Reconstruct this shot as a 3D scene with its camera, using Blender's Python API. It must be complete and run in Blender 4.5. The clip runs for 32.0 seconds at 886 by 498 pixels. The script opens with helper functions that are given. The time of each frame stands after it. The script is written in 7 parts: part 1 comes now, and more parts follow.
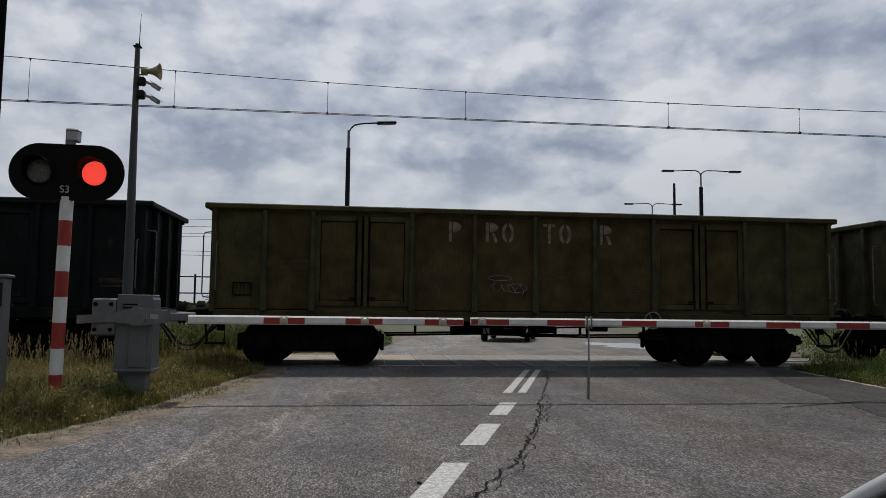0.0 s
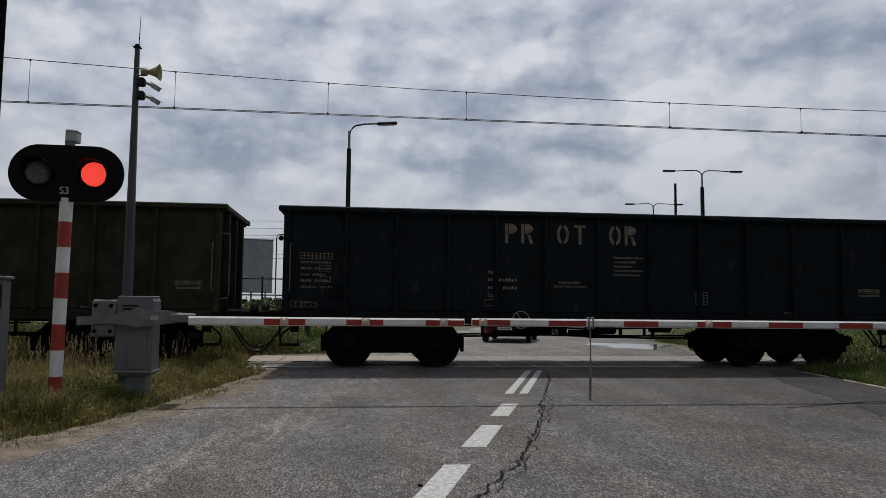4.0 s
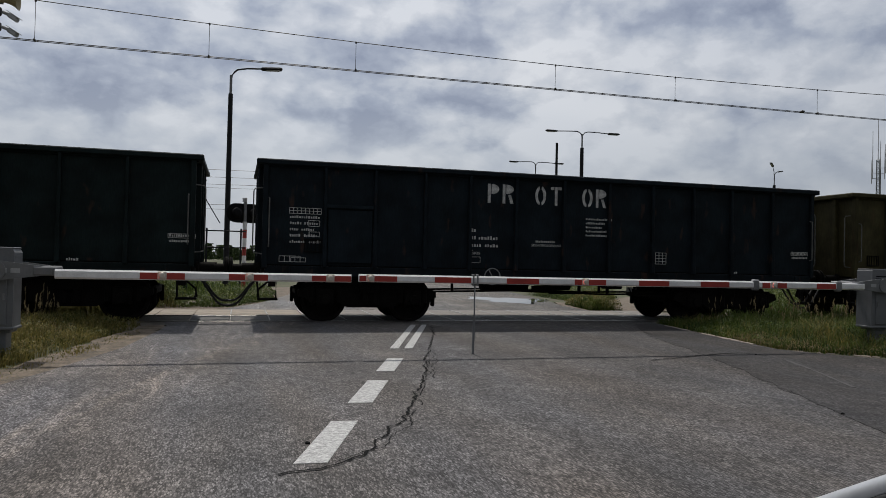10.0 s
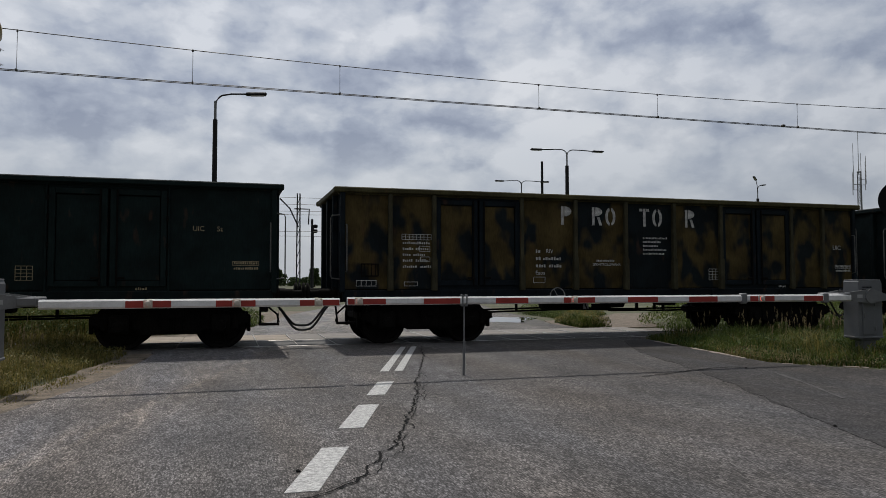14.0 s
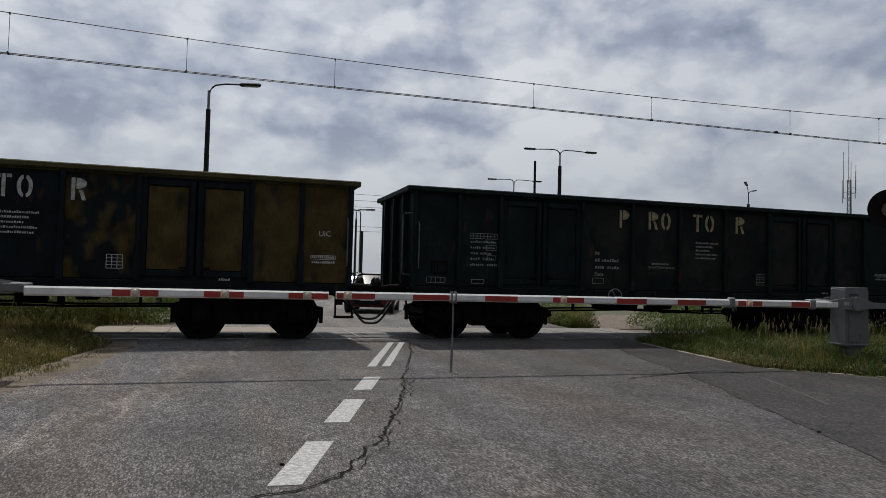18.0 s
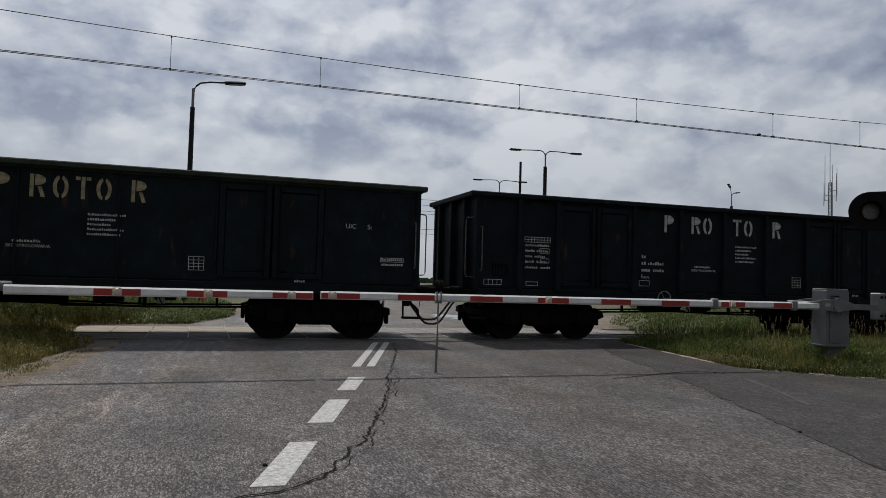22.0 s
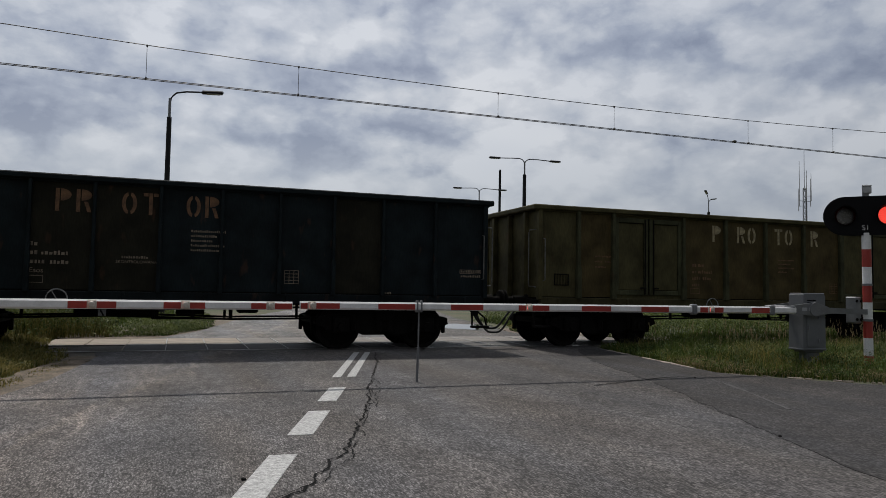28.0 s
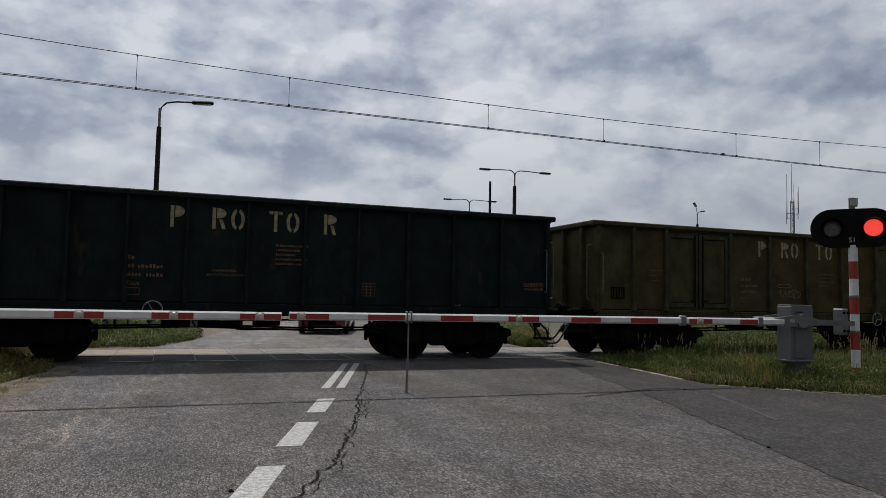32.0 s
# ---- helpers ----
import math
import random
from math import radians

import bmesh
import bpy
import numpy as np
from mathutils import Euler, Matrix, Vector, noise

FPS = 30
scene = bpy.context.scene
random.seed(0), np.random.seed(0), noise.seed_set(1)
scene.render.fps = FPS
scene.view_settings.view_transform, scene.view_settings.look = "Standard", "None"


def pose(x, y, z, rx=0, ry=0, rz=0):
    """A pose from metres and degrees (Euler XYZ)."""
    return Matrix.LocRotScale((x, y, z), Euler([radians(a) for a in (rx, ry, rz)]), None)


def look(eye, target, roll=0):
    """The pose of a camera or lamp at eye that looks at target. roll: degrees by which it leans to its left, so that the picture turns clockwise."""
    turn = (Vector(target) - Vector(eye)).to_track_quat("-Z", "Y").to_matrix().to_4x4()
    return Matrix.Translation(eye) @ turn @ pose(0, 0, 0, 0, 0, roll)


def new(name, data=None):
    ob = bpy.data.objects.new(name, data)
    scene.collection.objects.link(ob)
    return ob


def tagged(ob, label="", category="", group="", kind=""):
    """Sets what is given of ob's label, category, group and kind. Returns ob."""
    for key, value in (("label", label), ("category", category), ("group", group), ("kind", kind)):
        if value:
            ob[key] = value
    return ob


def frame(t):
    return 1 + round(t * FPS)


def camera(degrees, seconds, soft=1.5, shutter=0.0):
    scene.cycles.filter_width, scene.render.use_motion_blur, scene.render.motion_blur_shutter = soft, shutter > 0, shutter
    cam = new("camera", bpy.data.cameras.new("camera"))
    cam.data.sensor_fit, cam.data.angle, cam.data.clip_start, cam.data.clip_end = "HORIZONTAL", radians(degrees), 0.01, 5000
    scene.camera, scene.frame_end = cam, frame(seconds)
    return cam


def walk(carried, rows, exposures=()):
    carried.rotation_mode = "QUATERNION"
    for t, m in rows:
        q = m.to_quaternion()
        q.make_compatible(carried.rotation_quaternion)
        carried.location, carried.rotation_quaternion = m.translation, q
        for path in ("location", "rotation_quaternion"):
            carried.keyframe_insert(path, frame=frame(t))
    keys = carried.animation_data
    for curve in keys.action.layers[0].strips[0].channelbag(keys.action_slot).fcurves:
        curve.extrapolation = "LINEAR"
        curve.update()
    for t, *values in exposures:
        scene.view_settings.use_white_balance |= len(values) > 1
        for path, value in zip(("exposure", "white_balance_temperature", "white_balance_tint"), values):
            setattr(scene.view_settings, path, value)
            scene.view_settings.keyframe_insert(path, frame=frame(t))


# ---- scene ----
EYE_PATH = [
    (0, 0.000, -0.000, 1.213, -6.71, 4.57, 0.64),
    (0.5, -0.002, -0.014, 1.218, -6.70, 4.51, 0.68),
    (1, -0.004, -0.011, 1.213, -6.72, 4.51, 0.63),
    (1.5, -0.004, -0.010, 1.213, -6.72, 4.51, 0.63),
    (2, 0.011, 0.026, 1.219, -6.64, 4.49, 0.56),
    (2.5, 0.011, 0.040, 1.221, -6.65, 4.51, 0.52),
    (3, 0.003, 0.045, 1.218, -6.67, 4.55, 0.49),
    (3.5, 0.005, 0.034, 1.214, -6.64, 4.59, 0.50),
    (5.5, -0.002, 0.043, 1.224, -6.96, 5.01, 0.90),
    (6, -0.012, 0.053, 1.226, -7.25, 5.35, 1.21),
    (6.5, -0.006, 0.046, 1.222, -7.92, 5.67, 1.32),
    (7, -0.007, 0.053, 1.231, -8.37, 5.91, 1.67),
    (7.5, 0.003, 0.047, 1.233, -8.56, 6.22, 2.13),
    (8, -0.001, 0.069, 1.232, -10.69, 6.72, 2.34),
    (8.2, -0.008, 0.046, 1.231, -10.74, 6.78, 2.43),
    (8.5, -0.018, 0.013, 1.228, -11.56, 5.71, 2.43),
    (8.7, -0.017, 0.030, 1.228, -13.34, 3.22, 1.53),
    (8.8, -0.017, 0.039, 1.228, -14.58, 2.06, 1.34),
    (9, -0.017, 0.056, 1.229, -15.75, 0.98, 1.23),
    (9.5, -0.041, 0.040, 1.239, -15.72, 0.97, 1.48),
    (10, -0.042, 0.038, 1.262, -15.82, 1.02, 1.27),
    (10.5, -0.038, 0.048, 1.269, -16.21, 1.24, -0.24),
    (11, -0.042, 0.055, 1.271, -16.29, 1.30, -0.51),
    (11.5, -0.039, 0.047, 1.275, -16.39, 1.43, -0.54),
    (12, -0.035, 0.060, 1.280, -16.49, 1.74, -0.50),
    (12.5, -0.029, 0.078, 1.277, -16.60, 2.07, -0.42),
    (13, -0.029, 0.072, 1.276, -16.61, 2.33, -0.32),
    (13.5, -0.027, 0.085, 1.267, -16.69, 2.51, -0.26),
    (14, -0.037, 0.059, 1.271, -16.76, 2.64, -0.10),
    (14.5, -0.039, 0.048, 1.277, -16.84, 2.76, 0.10),
    (16.5, -0.037, 0.058, 1.272, -17.13, 2.63, 0.81),
    (17, -0.032, 0.068, 1.270, -17.23, 2.57, 1.03),
    (17.5, -0.032, 0.067, 1.270, -17.34, 2.47, 1.22),
    (18, -0.029, 0.076, 1.268, -17.49, 2.40, 1.43),
    (18.5, -0.031, 0.084, 1.266, -17.67, 2.36, 1.65),
    (19, -0.028, 0.086, 1.264, -17.81, 2.32, 1.75),
    (19.5, -0.030, 0.072, 1.266, -17.93, 2.29, 1.87),
    (20, -0.028, 0.083, 1.266, -18.08, 2.29, 1.89),
    (20.5, -0.023, 0.088, 1.266, -18.21, 2.35, 1.81),
    (21, -0.024, 0.089, 1.268, -18.35, 2.39, 1.76),
    (21.5, -0.023, 0.084, 1.271, -18.49, 2.42, 1.65),
    (22, -0.024, 0.087, 1.266, -18.65, 2.45, 1.63),
    (22.5, -0.023, 0.090, 1.268, -18.79, 2.50, 1.55),
    (23, -0.017, 0.080, 1.269, -18.90, 2.55, 1.48),
    (23.5, -0.023, 0.094, 1.267, -19.08, 2.59, 1.49),
    (24, -0.013, 0.101, 1.271, -19.22, 2.62, 1.38),
    (24.5, -0.018, 0.101, 1.271, -19.33, 2.70, 1.38),
    (25, -0.013, 0.104, 1.265, -19.45, 2.78, 1.30),
    (25.5, -0.015, 0.100, 1.266, -19.59, 2.82, 1.20),
    (27.5, -0.011, 0.109, 1.264, -20.05, 3.10, 1.08),
    (28, -0.009, 0.112, 1.269, -20.18, 3.15, 1.00),
    (28.5, -0.004, 0.112, 1.263, -20.26, 3.29, 0.96),
    (29, -0.011, 0.106, 1.268, -20.38, 3.36, 0.96),
    (29.5, -0.009, 0.109, 1.268, -20.49, 3.42, 1.00),
    (30, -0.004, 0.107, 1.270, -20.58, 3.48, 1.09),
    (30.5, -0.015, 0.101, 1.269, -20.69, 3.57, 1.13),
    (31, -0.002, 0.107, 1.269, -20.81, 3.77, 1.24),
    (31.5, -0.011, 0.108, 1.260, -20.91, 4.01, 1.23),
    (32, -0.008, 0.112, 1.262, -20.95, 4.06, 1.13),
]
EXPOSURES = [(0, -0.20), (3.5, -0.22), (5.5, -0.27), (7.5, -0.33), (9.0, -0.34), (9.7, -0.20), (11.0, -0.10), (13.0, -0.15), (32.0, -0.20)]
cam = camera(63.0, 32.0, soft=0.5)
walk(cam, [(t, pose(x, y, z, 90 + pitch, 0, yaw) @ pose(0, 0, 0, 0, 0, roll)) for t, x, y, z, yaw, pitch, roll in EYE_PATH], EXPOSURES)


# ---- sky, sun, exposure ----
def build_world():
    world = bpy.data.worlds.new("sky")
    scene.world = world
    world.use_nodes = True
    nt = world.node_tree
    nt.nodes.clear()
    N, L = nt.nodes.new, nt.links.new
    out, bg = N("ShaderNodeOutputWorld"), N("ShaderNodeBackground")
    sky = N("ShaderNodeTexSky")
    sky.sky_type, sky.sun_disc = "NISHITA", False
    sky.sun_elevation, sky.sun_rotation = radians(SUN_ELEVATION), radians(SUN_TURN)
    sky.air_density, sky.dust_density = 1.0, 1.5
    tex = N("ShaderNodeTexCoord")
    sep = N("ShaderNodeSeparateXYZ")
    L(tex.outputs["Generated"], sep.inputs[0])

    def math_node(op, a, b=None, clamp=False):
        n = N("ShaderNodeMath")
        n.operation, n.use_clamp = op, clamp
        for k, v in enumerate((a, b)):
            if v is None:
                continue
            if isinstance(v, (int, float)):
                n.inputs[k].default_value = v
            else:
                L(v, n.inputs[k])
        return n.outputs[0]

    # compass bearing and height of the direction, in tens of degrees
    bearing = math_node("MULTIPLY", math_node("ARCTAN2", sep.outputs[0], sep.outputs[1]), 18 / math.pi)
    rise = math_node("MULTIPLY", math_node("ARCSINE", sep.outputs[2]), 18 / math.pi)
    flat = N("ShaderNodeCombineXYZ")
    L(bearing, flat.inputs[0])
    L(rise, flat.inputs[1])

    def noise_node(scale, detail, rough, shift, squash=1.8, out_name="Fac", warp=None):
        mp = N("ShaderNodeMapping")
        mp.inputs["Location"].default_value = shift
        mp.inputs["Scale"].default_value = (1.0, squash, 1.0)
        L(warp or flat.outputs[0], mp.inputs[0])
        n = N("ShaderNodeTexNoise")
        n.inputs["Scale"].default_value, n.inputs["Detail"].default_value, n.inputs["Roughness"].default_value = scale, detail, rough
        L(mp.outputs[0], n.inputs["Vector"])
        return n.outputs[out_name]

    def ramp_node(fac, *stops):
        r = N("ShaderNodeValToRGB")
        for k, (p, c) in enumerate(stops):
            q = r.color_ramp.elements[k] if k < 2 else r.color_ramp.elements.new(p)
            q.position, q.color = p, (*c, 1)
        L(fac, r.inputs[0])
        return r.outputs[0]

    def mix_node(kind, fac, a, c):
        x = N("ShaderNodeMix")
        x.data_type, x.blend_type = "RGBA", kind
        for k, v in ((0, fac), (6, a), (7, c)):
            if isinstance(v, (float, tuple)):
                x.inputs[k].default_value = v
            else:
                L(v, x.inputs[k])
        return x.outputs[2]

    def warped(amount, scale, shift):
        """The direction pushed about by turbulence, for billowing outlines."""
        off, sc, add = N("ShaderNodeVectorMath"), N("ShaderNodeVectorMath"), N("ShaderNodeVectorMath")
        off.operation, sc.operation = "SUBTRACT", "MULTIPLY"
        off.inputs[1].default_value, sc.inputs[1].default_value = (0.5, 0.5, 0.5), (amount, amount * 0.55, 0)
        L(noise_node(scale, 6.0, 0.62, shift, 1.6, "Color"), off.inputs[0])
        L(off.outputs[0], sc.inputs[0])
        L(sc.outputs[0], add.inputs[0])
        L(flat.outputs[0], add.inputs[1])
        return add.outputs[0]

    # grey undersides of the larger clouds: bearing, height, half width, half height (tens of degrees) and depth
    billow = warped(1.5, 1.1, (3.1, 1.7, 0))
    shade = None
    for b, h, w, d, depth in CLOUDS_LOW + CLOUDS_HIGH:
        mp, g = N("ShaderNodeMapping"), N("ShaderNodeTexGradient")
        mp.vector_type, g.gradient_type = "TEXTURE", "SPHERICAL"
        mp.inputs["Location"].default_value, mp.inputs["Scale"].default_value = (b, h, 0), (w * 1.9, d * 1.9, 1)
        L(billow, mp.inputs[0])
        L(mp.outputs[0], g.inputs[0])
        one = math_node("MULTIPLY", g.outputs["Fac"], depth)
        shade = one if shade is None else math_node("MAXIMUM", shade, one)
    lumps = noise_node(0.80, 9.0, 0.55, (7.9, 2.2, 0), 1.75, "Fac", warped(0.5, 1.5, (0.4, 9.3, 0)))
    fine = noise_node(2.3, 8.0, 0.58, (0.4, 8.0, 0), 1.45, "Fac", warped(0.5, 2.2, (5.4, 1.3, 0)))
    wide = noise_node(0.42, 3.0, 0.5, (1.4, 4.4, 0), 2.0)
    puffs = N("ShaderNodeTexVoronoi")
    puffs.feature = "SMOOTH_F1"
    puffs.inputs["Scale"].default_value, puffs.inputs["Smoothness"].default_value = 1.9, 0.35
    puffs.inputs["Detail"].default_value, puffs.inputs["Roughness"].default_value = 2.0, 0.5
    pm = N("ShaderNodeMapping")
    pm.inputs["Scale"].default_value = (1.0, 1.7, 1.0)
    L(warped(0.45, 1.8, (2.2, 6.1, 0)), pm.inputs[0])
    L(pm.outputs[0], puffs.inputs["Vector"])
    # the shade breaks up at its rim
    cover = math_node("ADD", math_node("MULTIPLY", shade, 0.38), math_node("MULTIPLY", math_node("SUBTRACT", 0.5, lumps), 1.35))
    cover = math_node("ADD", cover, math_node("MULTIPLY", math_node("SUBTRACT", 0.5, fine), 1.10))
    cover = math_node("ADD", cover, math_node("MULTIPLY", math_node("SUBTRACT", puffs.outputs["Distance"], 0.55), 0.85))
    cover = math_node("ADD", cover, 0.03)
    clouds = ramp_node(cover, (0.06, (0.765, 0.785, 0.825)), (1.0, (0.30, 0.335, 0.43)), (0.26, (0.66, 0.685, 0.735)), (0.46, (0.56, 0.595, 0.66)), (0.70, (0.42, 0.46, 0.55)))
    clouds = mix_node("MULTIPLY", 1.0, clouds, ramp_node(wide, (0.35, (0.93, 0.945, 0.97)), (0.65, (1.07, 1.065, 1.055))))
    # the layer thins towards the horizon into even haze
    haze = N("ShaderNodeMix")
    haze.data_type = "RGBA"
    L(math_node("MULTIPLY", sep.outputs[2], 4.8, True), haze.inputs[0])
    haze.inputs[6].default_value = (0.595, 0.635, 0.70, 1)
    L(clouds, haze.inputs[7])
    mixs = N("ShaderNodeMix")
    mixs.data_type, mixs.blend_type = "RGBA", "MIX"
    mixs.inputs[0].default_value = 0.86
    scaled = N("ShaderNodeVectorMath")
    scaled.operation = "SCALE"
    scaled.inputs["Scale"].default_value = 0.09
    L(sky.outputs[0], scaled.inputs[0])
    L(scaled.outputs[0], mixs.inputs[6])
    L(haze.outputs[2], mixs.inputs[7])
    # clouds scatter forwards: brighter towards the sun, dimmer away from it
    aim = N("ShaderNodeVectorMath")
    aim.operation = "DOT_PRODUCT"
    L(tex.outputs["Generated"], aim.inputs[0])
    aim.inputs[1].default_value = (0.02, math.cos(radians(SUN_ELEVATION)), math.sin(radians(SUN_ELEVATION)))
    lit = N("ShaderNodeMapRange")
    lit.interpolation_type = "SMOOTHSTEP"
    lit.inputs[1].default_value, lit.inputs[2].default_value = -0.45, 0.95
    lit.inputs[3].default_value, lit.inputs[4].default_value = 0.17, 1.10
    L(aim.outputs["Value"], lit.inputs[0])
    shaded = N("ShaderNodeVectorMath")
    shaded.operation = "SCALE"
    L(mixs.outputs[2], shaded.inputs[0])
    L(lit.outputs[0], shaded.inputs["Scale"])
    L(shaded.outputs[0], bg.inputs[0])
    bg.inputs[1].default_value = SKY_STRENGTH
    L(bg.outputs[0], out.inputs[0])


CLOUDS_LOW = ((1.24, 1.68, 0.58, 0.12, 1.00), (1.66, 1.22, 0.28, 0.09, 1.00), (0.67, 1.15, 0.30, 0.08, 0.80), (-1.29, 1.36, 0.40, 0.13, 0.75), (-0.61, 1.25, 0.36, 0.06, 0.60), (-0.55, 1.86, 0.31, 0.12, 0.70), (-1.08, 1.72, 0.36, 0.10, 0.55), (0.60, 1.89, 0.27, 0.13, 0.55), (0.24, 1.48, 0.40, 0.10, 0.45), (3.17, 1.00, 0.16, 0.08, 0.60), (4.16, 1.03, 0.36, 0.05, 0.40), (3.74, 1.88, 0.40, 0.08, 0.60))
CLOUDS_HIGH = ((3.01, 1.85, 0.25, 0.11, 0.55), (4.58, 1.40, 0.31, 0.10, 0.50), (1.73, 0.92, 0.40, 0.04, 0.60), (2.09, 1.30, 0.31, 0.04, 0.60), (-1.08, 1.27, 0.40, 0.09, 0.80), (-1.97, 1.47, 0.54, 0.10, 0.60), (-2.18, 1.70, 0.40, 0.07, 0.50), (-0.67, 1.71, 0.40, 0.12, 0.60), (3.90, 1.95, 0.31, 0.08, 0.60), (4.77, 1.71, 0.31, 0.11, 0.50), (3.10, 0.94, 0.11, 0.08, 0.50), (-0.21, 1.51, 0.54, 0.13, 0.50))
SUN_ELEVATION, SUN_TURN, SKY_STRENGTH = 61.6, 0.0, 1.0
build_world()
sun = new("sun", bpy.data.lights.new("sun", "SUN"))
sun.data.energy, sun.data.angle, sun.data.color = 2.9, radians(0.53), (1.0, 0.95, 0.88)
sun.matrix_world = look((1.0, 54, 100), (0, 0, 0))


# ---- materials ----
def material(name, base=(0.5, 0.5, 0.5), rough=0.6, metal=0.0, noise_scale=0.0, dark=0.7, fine_scale=0.0, bump=0.0, spec=0.5, coat=0.0, second=None, grain=0.55, coords="Object", stretch=(1, 1, 1)):
    """A surface with stains at one scale and grain at a finer one."""
    m = bpy.data.materials.new(name)
    m.use_nodes = True
    nt = m.node_tree
    N, L = nt.nodes.new, nt.links.new
    b = nt.nodes["Principled BSDF"]
    b.inputs["Base Color"].default_value = (*base, 1)
    b.inputs["Roughness"].default_value, b.inputs["Metallic"].default_value = rough, metal
    b.inputs["Specular IOR Level"].default_value = spec
    b.inputs["Coat Weight"].default_value = coat
    if noise_scale:
        tc = N("ShaderNodeTexCoord")
        mp = N("ShaderNodeMapping")
        mp.inputs["Scale"].default_value = stretch
        L(tc.outputs[coords], mp.inputs[0])
        n1, n2 = N("ShaderNodeTexNoise"), N("ShaderNodeTexNoise")
        n1.inputs["Scale"].default_value, n1.inputs["Detail"].default_value = noise_scale, 6
        n2.inputs["Scale"].default_value, n2.inputs["Detail"].default_value = fine_scale or noise_scale * 12, 3
        L(mp.outputs[0], n1.inputs[0])
        L(mp.outputs[0], n2.inputs[0])
        r = N("ShaderNodeValToRGB")
        other = second or tuple(c * dark for c in base)
        r.color_ramp.elements[0].position, r.color_ramp.elements[0].color = 0.38, (*other, 1)
        r.color_ramp.elements[1].position, r.color_ramp.elements[1].color = 0.62, (*base, 1)
        L(n1.outputs["Fac"], r.inputs[0])
        mx = N("ShaderNodeMix")
        mx.data_type, mx.blend_type = "RGBA", "MULTIPLY"
        mx.inputs[0].default_value = grain
        r2 = N("ShaderNodeValToRGB")
        r2.color_ramp.elements[0].position, r2.color_ramp.elements[0].color = 0.3, (0.45, 0.45, 0.45, 1)
        r2.color_ramp.elements[1].position, r2.color_ramp.elements[1].color = 0.7, (1.35, 1.35, 1.35, 1)
        L(n2.outputs["Fac"], r2.inputs[0])
        L(r.outputs[0], mx.inputs[6])
        L(r2.outputs[0], mx.inputs[7])
        L(mx.outputs[2], b.inputs["Base Color"])
        rr = N("ShaderNodeMapRange")
        rr.inputs[3].default_value, rr.inputs[4].default_value = max(rough - 0.12, 0.05), min(rough + 0.12, 1)
        L(n1.outputs["Fac"], rr.inputs[0])
        L(rr.outputs[0], b.inputs["Roughness"])
        if bump:
            bp = N("ShaderNodeBump")
            bp.inputs["Strength"].default_value, bp.inputs["Distance"].default_value = 0.6, bump
            L(n2.outputs["Fac"], bp.inputs["Height"])
            L(bp.outputs[0], b.inputs["Normal"])
    return m


def glow(name, colour, strength):
    m = bpy.data.materials.new(name)
    m.use_nodes = True
    b = m.node_tree.nodes["Principled BSDF"]
    b.inputs["Base Color"].default_value = (*colour, 1)
    b.inputs["Emission Color"].default_value = (*colour, 1)
    b.inputs["Emission Strength"].default_value = strength
    nt = m.node_tree      # moulded facets of the lens, fanning out from its middle
    N, L = nt.nodes.new, nt.links.new
    tc, sep, r = N("ShaderNodeTexCoord"), N("ShaderNodeSeparateXYZ"), N("ShaderNodeMapRange")
    L(tc.outputs["Object"], sep.inputs[0])
    ang, mul, wave = N("ShaderNodeMath"), N("ShaderNodeMath"), N("ShaderNodeMath")
    ang.operation, mul.operation, wave.operation = "ARCTAN2", "MULTIPLY", "SINE"
    L(sep.outputs[2], ang.inputs[0])
    L(sep.outputs[0], ang.inputs[1])
    L(ang.outputs[0], mul.inputs[0])
    mul.inputs[1].default_value = 22.0
    L(mul.outputs[0], wave.inputs[0])
    r.inputs[1].default_value, r.inputs[2].default_value = -1.0, 1.0
    r.inputs[3].default_value, r.inputs[4].default_value = strength * 0.55, strength * 1.15
    L(wave.outputs[0], r.inputs[0])
    L(r.outputs[0], b.inputs["Emission Strength"])
    return m


